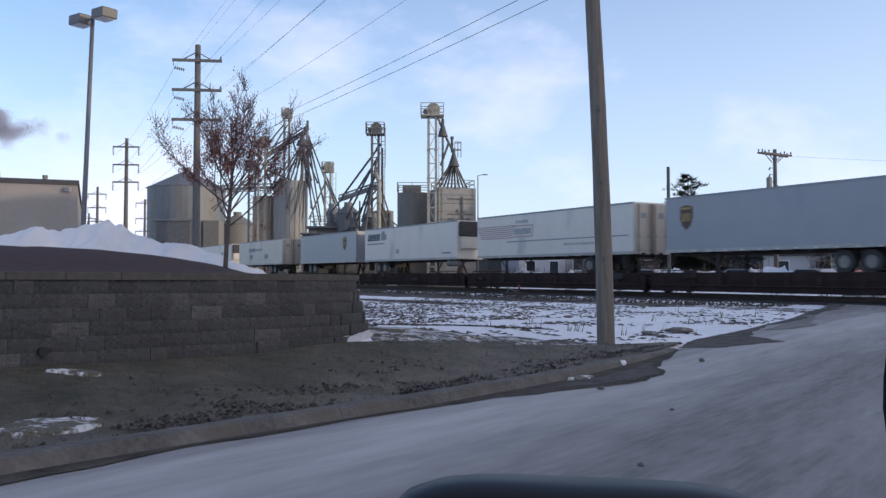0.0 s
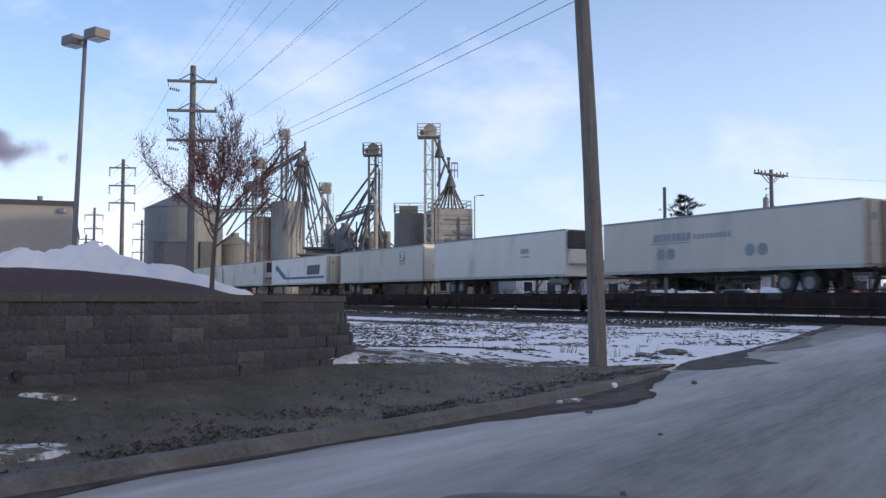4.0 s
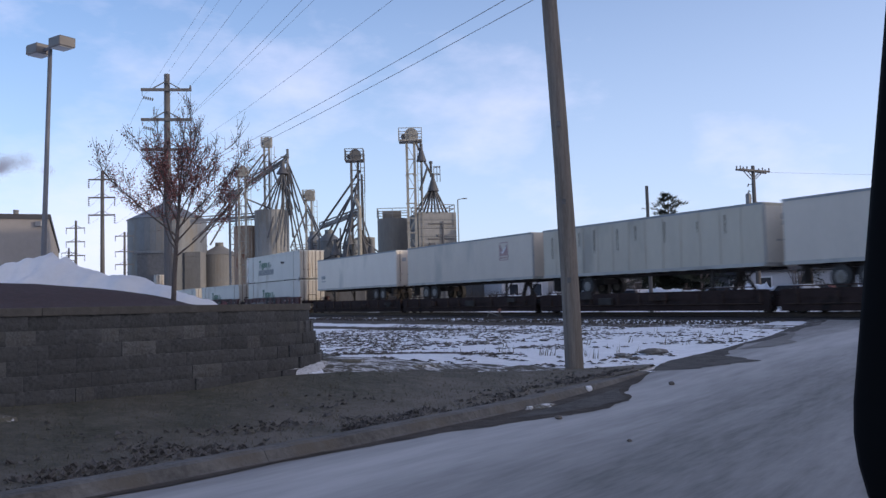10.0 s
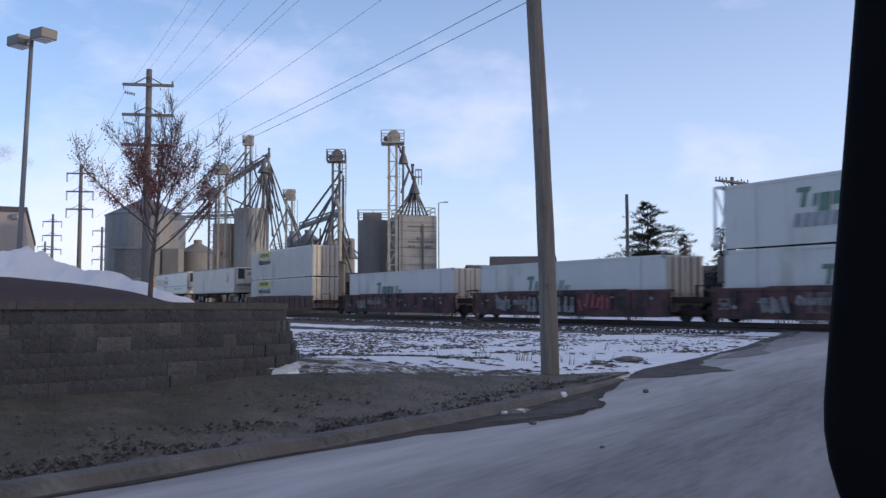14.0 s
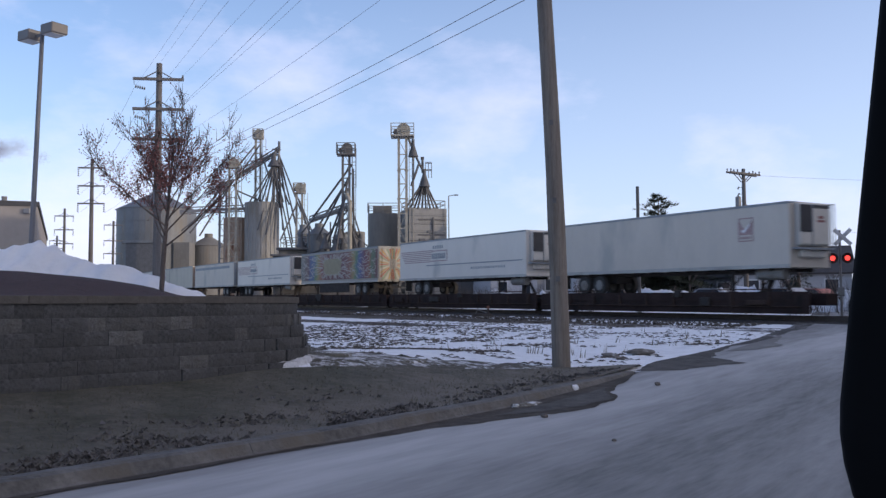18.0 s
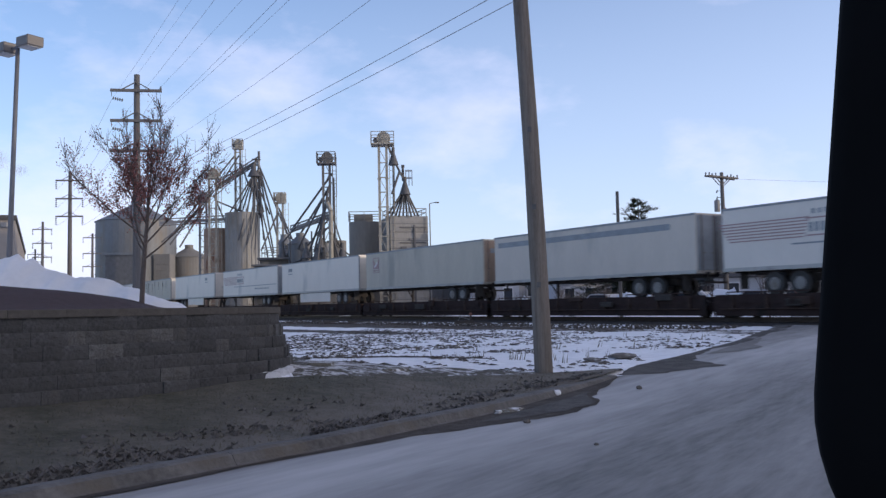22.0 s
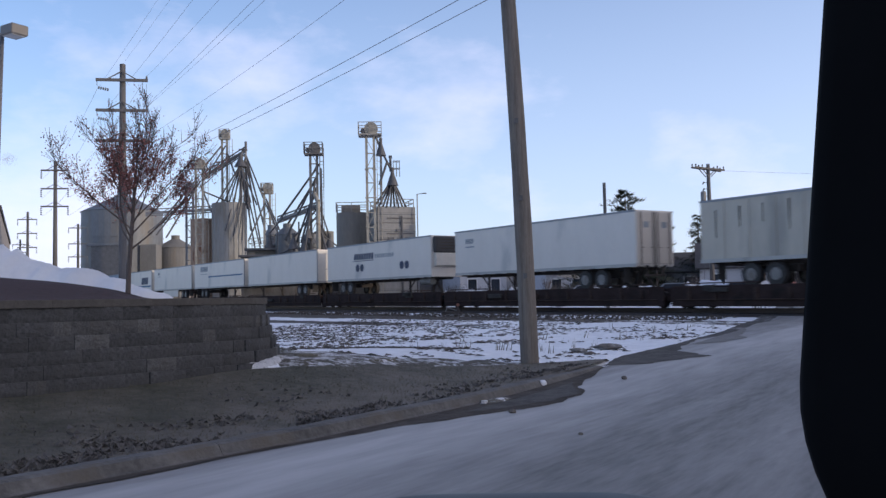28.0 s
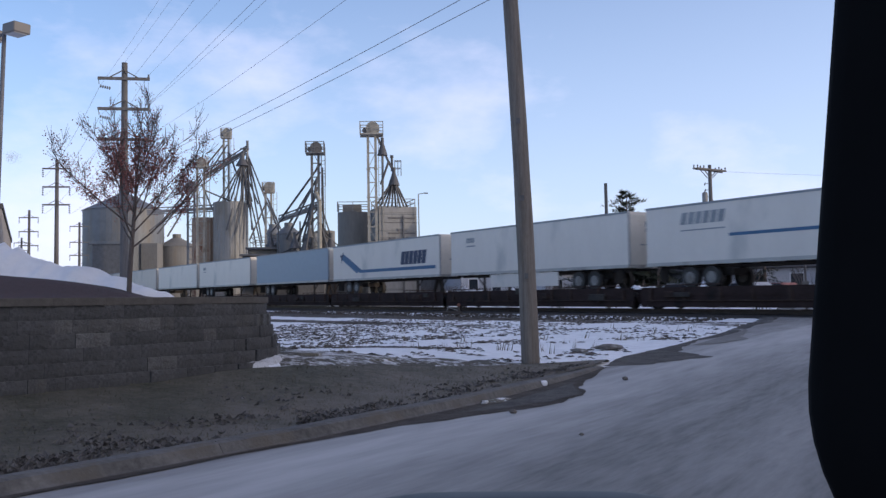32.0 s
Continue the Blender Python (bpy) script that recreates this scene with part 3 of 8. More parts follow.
def trailer(s, skin, label, length=16.15, axle_x=None, end="doors", ribs=0, marks=None, skirt=False, rail_band=None, wheels_at="tail", top=ZT, bottom=ZB, end_mat=None):
    """A highway trailer riding on the train; its space has x along the train from the tail end, y away from the street, z over the rail."""
    th = empty("semi_trailer", train_pose(s), label, "trailer", "trailers on the train")
    MOVERS.append((th, s))
    L, W = length, 2.6
    bm = B()
    box(bm, (L / 2, W / 2, (bottom + top) / 2), (L, W - 0.004, top - bottom), bevel=0.03)
    part("body", bm, skin, th)
    # top and bottom rails, corner posts
    bm = B()
    box(bm, (L / 2, 0.0, top - 0.05), (L + 0.02, 0.04, 0.1))
    box(bm, (L / 2, W, top - 0.05), (L + 0.02, 0.04, 0.1))
    part("top_rail", bm, M["mark_grey"] if rail_band is None else rail_band, th)
    bm = B()
    box(bm, (L / 2, -0.002, bottom + 0.07), (L + 0.02, 0.05, 0.16))
    for i in range(int(L / 1.0)):
        box(bm, (0.5 + i, -0.03, bottom + 0.06), (0.07, 0.03, 0.05))
    part("bottom_rail", bm, M["rail_trim"] if rail_band is None else rail_band, th)
    for i in range(ribs):
        bm = B()
        box(bm, ((i + 1) * L / (ribs + 1), -0.012, (bottom + top) / 2), (0.05, 0.03, top - bottom - 0.3))
        part("side_rib", bm, skin, th)
    # the leading end
    if end == "doors":
        for k in range(2):
            bm = B()
            box(bm, (L + 0.02, W * (0.26 + 0.48 * k), (bottom + top) / 2 + 0.02), (0.06, W * 0.46, top - bottom - 0.24), bevel=0.015)
            d = part("door", bm, end_mat or M["door_cream"], th)
            for j in range(2):
                bm = B()
                yy = W / 2 + (-1 if k == 0 else 1) * (0.17 if j else 0.98)
                rod(bm, (L + 0.08, yy, bottom + 0.05), (L + 0.08, yy, top - 0.08), 0.024, seg=6)
                box(bm, (L + 0.09, yy + (-.1 if k == 0 else .1) * (1 if j else -1), bottom + 0.95), (0.025, 0.22, 0.035))
                part("lock_rod", bm, M["door_rod"], d)
            bm = B()
            box(bm, (L + 0.055, W * (0.26 + 0.48 * k), top - 0.72), (0.012, 0.36, 0.3))
            part("placard", bm, M["mark_grey"], d)
        bm = B()
        box(bm, (L + 0.03, W / 2, (bottom + top) / 2), (0.07, 0.05, top - bottom - 0.2))
        part("door_seal", bm, M["rubber"], th)
        for j in range(3):
            bm = B()
            box(bm, (L + 0.06, W * (0.26 + 0.24 * j), bottom + 0.02), (0.12, 0.12, 0.1))
            part("hinge_bracket", bm, M["chassis"], th)
        bm = B()
        box(bm, (L - 0.05, W * 0.5, bottom - 0.42), (0.1, 1.5, 0.1))
        for yy in (0.75, 1.85):
            box(bm, (L - 0.05, yy, bottom - 0.2), (0.08, 0.08, 0.5))
        part("rear_guard", bm, M["chassis"], th)
    elif end == "reefer" or end == "reefer_white":
        if end == "reefer_white":
            bm = B()
            box(bm, (L + 0.15, 1.27, top - 0.98), (0.3, 1.95, 1.8), bevel=0.07)
            part("cooling_unit", bm, M["reefer_white"], th)
        else:
            bm = B()
            box(bm, (L + 0.16, W / 2, top - 0.62), (0.32, 2.3, 1.1), bevel=0.06)
            part("cooling_unit", bm, M["reefer_black"], th)
            bm = B()
            box(bm, (L + 0.15, W / 2, top - 1.62), (0.3, 2.2, 0.9), bevel=0.06)
            u = part("cooling_case", bm, M["reefer_white"], th)
            for k in range(4):
                bm = B()
                box(bm, (L + 0.33, W / 2, top - 0.3 - 0.2 * k), (0.03, 1.6, 0.06))
                part("grille_slat", bm, M["chassis"], u)
        bm = B()
        if end == "reefer":
            box(bm, (L + 0.16, 0.14, top - 0.62), (0.2, 0.04, 0.8))
            box(bm, (L + 0.325, 0.62, top - 0.66), (0.03, 0.6, 0.85))
        else:
            box(bm, (L + 0.31, 0.68, top - 0.72), (0.03, 0.72, 1.15))
            box(bm, (L + 0.31, 1.64, top - 0.2), (0.03, 1.1, 0.14))
        part("side_grille", bm, M["reefer_black"], th)
        if end == "reefer_white":
            for yy, ww, hh, zz in ((1.64, 1.1, 1.5, -1.06), (0.68, 0.72, 0.46, -1.58)):
                bm = B()
                box(bm, (L + 0.315, yy, top + zz), (0.03, ww, hh), bevel=0.02)
                part("service_panel", bm, M["reefer_white"], th)
            bm = B()
            box(bm, (L + 0.335, 1.62, top - 0.82), (0.01, 0.5, 0.1))
            box(bm, (L + 0.335, 1.62, top - 0.66), (0.01, 0.34, 0.12))
            part("maker_mark", bm, M["mark_red"], th)
            for yy in (1.08, 2.28):
                bm = B()
                box(bm, (L + 0.32, yy, top - 1.0), (0.04, 0.05, 1.75))
                part("panel_edge", bm, M["mark_grey"], th)
            for yy in (0.06, 2.54):
                bm = B()
                rod(bm, (L + 0.3, yy, top - 0.06), (L + 0.3, yy, top - 1.95), 0.028, seg=6)
                rod(bm, (L, yy, top - 0.06), (L + 0.3, yy, top - 0.06), 0.028, seg=6)
                part("drain_pipe", bm, M["mark_grey"], th)
            bm = B()
            box(bm, (L + 0.19, W / 2, top - 1.99), (0.38, 2.3, 0.09))
            part("unit_ledge", bm, M["mark_grey"], th)
            bm = B()
            box(bm, (L + 0.1, W / 2, top - 2.2), (0.2, 1.6, 0.34), bevel=0.05)
            part("battery_box", bm, M["reefer_white"], th)
        bm = B()
        rod(bm, (L - 2.0, 0.5, bottom - 0.25), (L - 0.6, 0.5, bottom - 0.25), 0.25, seg=12)
        part("fuel_tank", bm, M["rim"], th)
    else:
        bm = B()
        box(bm, (L + 0.015, W / 2, (bottom + top) / 2), (0.03, W - 0.3, top - bottom - 0.3), bevel=0.01)
        part("nose_panel", bm, end_mat or (M["slate"] if skin is M["slate"] else M["reefer_white"]), th)
        for yy in (0.07, W - 0.07):
            bm = B()
            box(bm, (L + 0.03, yy, (bottom + top) / 2), (0.06, 0.08, top - bottom - 0.1), bevel=0.015)
            part("corner_post", bm, M["mark_grey"], th)
        for yy, zz, ww, hh in ((1.3, top - .6, .3, .26), (1.3, top - .9, .22, .18), (.94, bottom + 1.15, .24, .07), (1.28, bottom + 1.15, .24, .07), (1.62, bottom + 1.15, .24, .07)):
            bm = B()
            box(bm, (L + 0.035, yy, zz), (0.012, ww, hh))
            part("lettering_bar", bm, M["mark_grey"], th)
        bm = B()
        box(bm, (L + 0.05, W / 2 + 0.35, bottom + 0.42), (0.06, 0.26, 0.16), bevel=0.01)
        part("coupling_box", bm, M["chassis"], th)
        bm = B()
        box(bm, (L + 0.03, W / 2, bottom + 0.07), (0.06, W - 0.2, 0.16), bevel=0.01)
        part("nose_sill", bm, M["rail_trim"], th)
    # running gear
    tail = wheels_at == "tail"
    x0 = axle_x if axle_x else 2.6 if tail else L - 3.9
    bm = B()
    for yy in (0.75, 1.85):
        bar(bm, (0.3, yy, bottom - 0.08), (L - 0.3, yy, bottom - 0.08), 0.1, 0.14)
    for i in range(int(L / 1.2)):
        bar(bm, (0.6 + i * 1.2, 0.1, bottom - 0.03), (0.6 + i * 1.2, W - 0.1, bottom - 0.03), 0.08, 0.08)
    part("underframe", bm, M["chassis"], th)
    bm = B()
    box(bm, (x0 + 0.6, W / 2, bottom - 0.35), (2.6, 1.0, 0.3))
    part("suspension", bm, M["chassis"], th)
    for k in range(2):
        for side, yy in ((0, 0.12), (1, W - 0.12 - 0.27)):
            bt, br = B(), B()
            wheel(bt, br, x0 + 1.25 * k, yy, bottom - 0.58, 0.49)
            w = part("wheel", bt, M["rubber"], th)
            part("rim", br, M["rim"], w)
    for yy in (0.3, W - 0.36):
        bm = B()
        xl = L - 3.3 if tail else 3.3
        bar(bm, (xl, yy, bottom - 0.05), (xl, yy, bottom - 0.98), 0.12)
        bar(bm, (xl, yy, bottom - 0.75), (xl + (0.75 if tail else -0.75), yy, bottom - 0.08), 0.06)
        box(bm, (xl, yy, bottom - 1.0), (0.28, 0.24, 0.05))
        part("landing_leg", bm, M["chassis"], th)
    bm = B()
    xf = x0 - 1.7 if tail else x0 + 3.0
    box(bm, (xf, 0.28, bottom - 0.42), (0.03, 0.5, 0.7))
    part("mud_flap", bm, M["rubber"], th)
    if skirt:
        bm = B()
        box(bm, (L / 2 + (0.6 if tail else -0.6), 0.06, bottom - 0.42), (6.4, 0.04, 0.78), bevel=0.01)
        part("side_skirt", bm, M["chassis"] if skin is M["mural"] else skin, th)
    if marks:
        marks(th, L, bottom, top)
    return th


def stand(s0, s1, s_key, kind):
    """A low spine car under one trailer, from s0 to s1, with a hitch and a truck at its tail end."""
    th = empty("spine_car", train_pose(s_key), "dark brown articulated spine car carrying a trailer", "railcar", "railcars of the train")
    MOVERS.append((th, s_key))
    a, b = s0 - s_key, s1 - s_key
    bm = B()
    box(bm, ((a + b) / 2, 1.3, 0.72), (b - a - 0.3, 0.75, 0.5), bevel=0.03)
    part("spine_beam", bm, M["deck"], th)
    bm = B()
    for yy in (0.35, 2.25):
        box(bm, ((a + b) / 2, yy, 0.82), (b - a - 2.2, 0.9, 0.32))
    part("wheel_platform", bm, M["deck"], th)
    bm = B()
    box(bm, ((a + b) / 2, -0.03, 0.58), (b - a - 0.5, 0.06, 0.92))
    box(bm, ((a + b) / 2, -0.06, 1.0), (b - a - 0.9, 0.1, 0.1))
    part("side_sill", bm, M["deck"], th)
    rnd = random.Random(int(-s_key))
    n = int((b - a) / 1.9)
    for i in range(n):
        bm = B()
        x = a + 1.2 + i * 1.9 + rnd.uniform(-.3, .3)
        box(bm, (x, -0.1, 0.7), (rnd.uniform(.1, .22), 0.1, rnd.uniform(.4, .75)), bevel=.01)
        part("cross_bearer", bm, M["rust"], th)
    for i in range(3):
        bm = B()
        box(bm, (rnd.uniform(a + 2, b - 2), -0.16, rnd.uniform(.55, 1.0)), (rnd.uniform(.4, 1.3), 0.16, rnd.uniform(.2, .42)), bevel=.02)
        part("equipment_box", bm, M["rust"] if i % 2 else M["chassis"], th)
    bm = B()
    rod(bm, (a + .6, -0.13, .42), (b - .6, -0.13, .42), .03, seg=6)
    part("brake_pipe", bm, M["rust"], th)
    for x0, x1 in ((a + 1.0, a + 5.2), (b - 5.4, b - 1.2)):
        bm = B()
        for k in range(int((x1 - x0) / .9)):
            bar(bm, (x0 + k * .9, -.05, 1.03), (x0 + k * .9, -.05, 1.16), .05)
        bar(bm, (x0, -.05, 1.16), (x1, -.05, 1.16), .05)
        part("wheel_guide", bm, M["rust"], th)
    bm = B()
    xh = b - 3.0
    bar(bm, (xh - 0.5, 1.3, 0.95), (xh, 1.3, 2.0), 0.18)
    bar(bm, (xh + 0.9, 1.3, 0.95), (xh, 1.3, 2.0), 0.12)
    box(bm, (xh, 1.3, 1.98), (0.8, 0.7, 0.08))
    part("trailer_hitch", bm, M["chassis"], th)
    truck(th, a)
    return th


def truck(th, x):
    bm = B()
    for yy in (0.36, 2.24):
        box(bm, (x, yy, 0.48), (2.3, 0.14, 0.24), bevel=0.04)
        box(bm, (x, yy, 0.52), (0.7, 0.2, 0.44), bevel=0.03)
    box(bm, (x, 1.3, 0.55), (0.4, 1.9, 0.3))
    f = part("truck_frame", bm, M["deck"], th)
    for k in (-0.85, 0.85):
        for yy in (0.5, 1.96):
            bm = B()
            rod(bm, (x + k, yy, 0.42), (x + k, yy + 0.13, 0.42), 0.42, seg=20)
            rod(bm, (x + k, yy - 0.06, 0.42), (x + k, yy, 0.42), 0.13, seg=10)
            part("rail_wheel", bm, M["chassis"], f)


def container(s, z0, skin, label, marks=None, end_mat=None, ribs=True, h=2.8):
    th = empty("shipping_container", train_pose(s), label, "container", "containers on the train")
    MOVERS.append((th, s))
    L, W = 16.15, 2.6
    bm = B()
    box(bm, (L / 2, W / 2, z0 + h / 2), (L - 0.06, W - 0.06, h - 0.04))
    part("body", bm, skin, th)
    if ribs:
        bm = B()
        for i in range(58):
            x = 0.35 + i * 0.268
            vs = [bm.verts.new(p) for p in ((x, 0.03, z0 + 0.16), (x + 0.03, -0.035, z0 + 0.16), (x + 0.12, -0.035, z0 + 0.16), (x + 0.15, 0.03, z0 + 0.16), (x, 0.03, z0 + h - 0.14), (x + 0.03, -0.035, z0 + h - 0.14), (x + 0.12, -0.035, z0 + h - 0.14), (x + 0.15, 0.03, z0 + h - 0.14))]
            for i0 in range(3):
                bm.faces.new((vs[i0], vs[i0 + 1], vs[i0 + 5], vs[i0 + 4]))
        tagged(part("side_corrugation", bm, skin, th), kind="stuff")
    bm = B()
    for zz in (z0 + 0.07, z0 + h - 0.07):
        for yy in (0.02, W - 0.02):
            box(bm, (L / 2, yy, zz), (L, 0.06, 0.14))
    part("side_rail", bm, skin, th)
    for xx in (1.75, L - 1.75):
        bm = B()
        box(bm, (xx, -0.005, z0 + h / 2), (0.16, 0.06, h), bevel=0.01)
        part("lift_post", bm, skin, th)
    for k in range(2):
        bm = B()
        box(bm, (L + 0.0, W * (0.26 + 0.48 * k), z0 + h / 2), (0.07, W * 0.46, h - 0.22), bevel=0.012)
        d = part("door", bm, end_mat or M["door_cream"], th)
        for j in range(2):
            bm = B()
            yy = W * (0.26 + 0.48 * k) + (0.24 if j else -0.24)
            rod(bm, (L + 0.06, yy, z0 + 0.05), (L + 0.06, yy, z0 + h - 0.05), 0.038, seg=6)
            box(bm, (L + 0.07, yy, z0 + 0.9), (0.03, 0.3, 0.05))
            part("lock_rod", bm, M["door_rod"], d)
    for xx in (0.09, L - 0.09):
        for zz in (z0 + 0.08, z0 + h - 0.08):
            bm = B()
            box(bm, (xx, 0.0, zz), (0.18, 0.1, 0.17))
            part("corner_casting", bm, M["mark_grey"], th)
    if z0 > 3:
        for xx in (0.2, 1.75, L - 1.75, L - 0.2):
            for yy in (0.15, W - 0.15):
                bm = B()
                box(bm, (xx, yy, z0 - 0.035), (0.16, 0.14, 0.09))
                part("stacking_lock", bm, M["chassis"], th)
    if marks:
        marks(th, L, z0, z0 + h)
    return th


def well_car(s0, s1, s_key, label, mat, marks=None):
    th = empty("well_car", train_pose(s_key), label, "railcar", "railcars of the train")
    MOVERS.append((th, s_key))
    a, b = s0 - s_key, s1 - s_key
    for yy in (-0.16, 2.76):
        bm = B()
        box(bm, ((a + b) / 2, yy, 0.87), (b - a - 3.0, 0.12, 1.26))
        box(bm, ((a + b) / 2, yy, 1.5), (b - a - 2.6, 0.22, 0.14))
        box(bm, ((a + b) / 2, yy, 0.28), (b - a - 4.4, 0.18, 0.12))
        box(bm, ((a + b) / 2, yy, 1.57), (b - a - 9.0, 0.2, 0.1))
        n = int((b - a - 3) / 1.25)
        for i in range(n + 1):
            box(bm, (a + 1.6 + i * (b - a - 3.2) / n, yy - (0.09 if yy < 0 else -0.09), 1.02), (0.1, 0.1, 0.9))
        part("side_wall", bm, mat, th)
    bm = B()
    box(bm, ((a + b) / 2, 1.3, 0.35), (b - a - 3.4, 2.7, 0.12))
    part("floor", bm, mat, th)
    for x in (a + 0.9, b - 0.9):
        bm = B()
        box(bm, (x, 1.3, 1.05), (1.6, 2.4, 0.3), bevel=0.04)
        part("end_platform", bm, M["deck"], th)
    for x in (a + 0.2, b - 0.2):
        bm = B()
        for yy in (0.2, 1.0):
            bar(bm, (x, yy, 1.1), (x, yy, 1.75), 0.05)
        bar(bm, (x, 0.2, 1.72), (x, 1.0, 1.72), 0.05)
        part("brake_stand", bm, M["deck"], th)
    truck(th, a)
    if marks:
        marks(th, a, b)
    return th


def m_shield(x):
    def f(th, L, b, t):
        bm = B()
        zc = b + 1.75
        pts = [(x - .42, zc + .5), (x, zc + .6), (x + .42, zc + .5), (x + .42, zc - .1), (x + .28, zc - .42), (x, zc - .65), (x - .28, zc - .42), (x - .42, zc - .1)]
        lo = [bm.verts.new((p, -0.02, q)) for p, q in pts]
        hi = [bm.verts.new((p, 0.0, q)) for p, q in pts]
        bm.faces.new(lo)
        for i in range(8):
            bm.faces.new((lo[i], hi[i], hi[(i + 1) % 8], lo[(i + 1) % 8]))
        bmesh.ops.recalc_face_normals(bm, faces=bm.faces)
        part("shield_emblem", bm, M["mark_brown"], th)
        for k in range(3):
            mark("emblem_bar", M["mark_gold"], th, x - .27 + k * .2, zc - .22, .12, .4, y=-0.028, depth=0.01)
        mark("emblem_bar", M["mark_gold"], th, x - .35, zc + .38, .7, .1, y=-0.028, depth=0.01)
        for i in range(14):
            mark("rivet_plate", M["mark_white"], th, 1 + i * (L - 2) / 14, b + 0.02, .12, .05, y=-0.045)
    return f


def m_stripes(x, mat="mark_pink", w=5.2):
    def f(th, L, b, t):
        for k in range(7):
            mark("stripe", M[mat], th, x - 0.1 * k, b + 1.25 + k * 0.13, w - 1.4 + 0.15 * k, 0.055)
        mark("frame_bar", M[mat], th, x + w - 1.3, b + 1.28, 2.2, .06)
        mark("frame_bar", M[mat], th, x + w - 1.3, b + 1.98, 2.2, .06)
        mark("frame_bar", M[mat], th, x + w + .86, b + 1.28, .06, .76)
        bars(th, M["mark_grey"], x + w - 1.15, b + 1.46, 1.9, .38, 7, 0, .35)
        bars(th, M["mark_grey"], x + w - 1.0, b + 2.18, 1.5, .2, 5, 0, .5)
        mark("waist_band", M["mark_grey"], th, x + 3.2, b + .98, L - x - 3.6, .07)
        bars(th, M["mark_grey"], L * .62, b + .62, 4.0, .14, 14, 0, .5)
    return f


def m_lettered(th, L, b, t):
    bars(th, M["mark_navy"], .6, b + 1.75, 2.5, .56, 7, .22)
    mark("underline", M["mark_navy"], th, .55, b + 1.45, 3.3, .07)
    mark("emblem", M["mark_grey"], th, 3.3, b + 1.75, .6, .75, .12)
    mark("emblem", M["mark_grey"], th, 3.95, b + 1.75, .3, .5, .1)
    bars(th, M["mark_grey"], 6.2, b + .6, .6, .36, 3, 0, .4)
    bars(th, M["mark_navy"], L - 2.2, b + .42, 1.4, .12, 6, 0, .5)


def plate(name, mat, th, pts, y=-0.014):
    """A flat painted shape on the near side, from its corners."""
    bm = B()
    bm.faces.new([bm.verts.new((x, y, z)) for x, z in pts])
    r = bmesh.ops.extrude_face_region(bm, geom=bm.faces[:])
    bmesh.ops.translate(bm, verts=[v for v in r["geom"] if isinstance(v, bmesh.types.BMVert)], vec=(0, -y + .002, 0))
    bmesh.ops.recalc_face_normals(bm, faces=bm.faces)
    return part(name, bm, mat, th)


def m_swoosh(th, L, b, t):
    plate("arrow_head", M["mark_navy"], th, [(1.25, b + 2.02), (1.62, b + 2.03), (1.87, b + 2.26), (1.84, b + 1.9), (1.66, b + 1.72), (1.53, b + 1.42), (1.5, b + 1.8)], -.02)
    plate("swoosh", M["mark_blue"], th, [(1.66, b + 1.66), (1.9, b + 2.08), (2.15, b + 2.02), (4.95, b + .8), (4.2, b + .54)])
    mark("band", M["mark_blue"], th, 4.55, b + .56, L - 5.0, .22, y=-.018)
    bars(th, M["mark_navy"], L - 5.15, b + .95, 3.45, .92, 6, .2, .14)


def m_sign(x, z=1.25, w=.95, h=1.15):
    """A faded square emblem: a thin red frame, a red lower field with a pale tick rising out of it."""
    def f(th, L, b, t):
        zb = b + z
        for px, pz, pw, ph in ((x, zb, w, .05), (x, zb + h - .05, w, .05), (x, zb, .05, h), (x + w - .05, zb, .05, h)):
            mark("emblem_frame", M["mark_pink"], th, px, pz, pw, ph)
        plate("emblem_field", M["mark_pink"], th, [(x + .08, zb + .3), (x + w - .08, zb + .3), (x + w - .08, zb + h * .86), (x + w * .55, zb + h * .5), (x + w * .3, zb + h * .6), (x + .08, zb + h * .86)], -.018)
        plate("emblem_tick", M["mark_white"], th, [(x + w * .2, zb + h * .5), (x + w * .36, zb + h * .34), (x + w * .78, zb + h * .66), (x + w * .78, zb + h * .76), (x + w * .38, zb + h * .48)], -.026)
        bars(th, M["mark_pink"], x + .12, zb + .12, w - .24, .1, 5, 0, .3)
    return f


def m_discs(x0, x1, x2, ink="mark_navy", k=1.0):
    """Bars for a name and two pairs of round badges."""
    def f(th, L, b, t):
        bars(th, M[ink], x0, b + 1.58, 3.2 * k, .46 * k, 8, .2)
        bars(th, M["mark_grey"], x0 + 3.4 * k, b + 1.62, 2.9 * k, .28 * k, 9, .1, .45)
        mark("underline", M[ink], th, x0 - .2, b + 1.46, 3.4 * k, .05)
        for x in (x1, x1 + .72, x2, x2 + .72):
            bm = B()
            rod(bm, (x, -.02, b + .95), (x, .0, b + .95), .29, seg=20)
            part("round_badge", bm, M[ink], th)
    return f


def m_green_word(big):
    def f(th, L, b, t):
        z = b + (1.5 if big else 1.2)
        x0 = 3.9 if big else 5.0
        mark("lettering_bar", M["mark_green"], th, x0, z + .62, .62, .2, .04)
        mark("lettering_bar", M["mark_green"], th, x0 + .16, z, .2, .62, .12, y=-.014)
        for k, (xx, w, zz, h) in enumerate(((.72, .17, 0, .52), (1.0, .5, -.22, .74), (1.62, .48, 0, .52), (2.22, .34, 0, .5))):
            mark("lettering_bar", M["mark_green"], th, x0 + xx, z + zz, w, h, .1)
        for k in range(6):
            mark("emblem_stripe", M["mark_green_pale"], th, x0 + 2.75 + .16 * k, z - .25 + .1 * (k % 3), .1, .8 - .1 * k, .3)
        if big:
            bars(th, M["mark_grey"], 3.7, b + .7, 4.9, .56, 11, .2, .3)
    return f


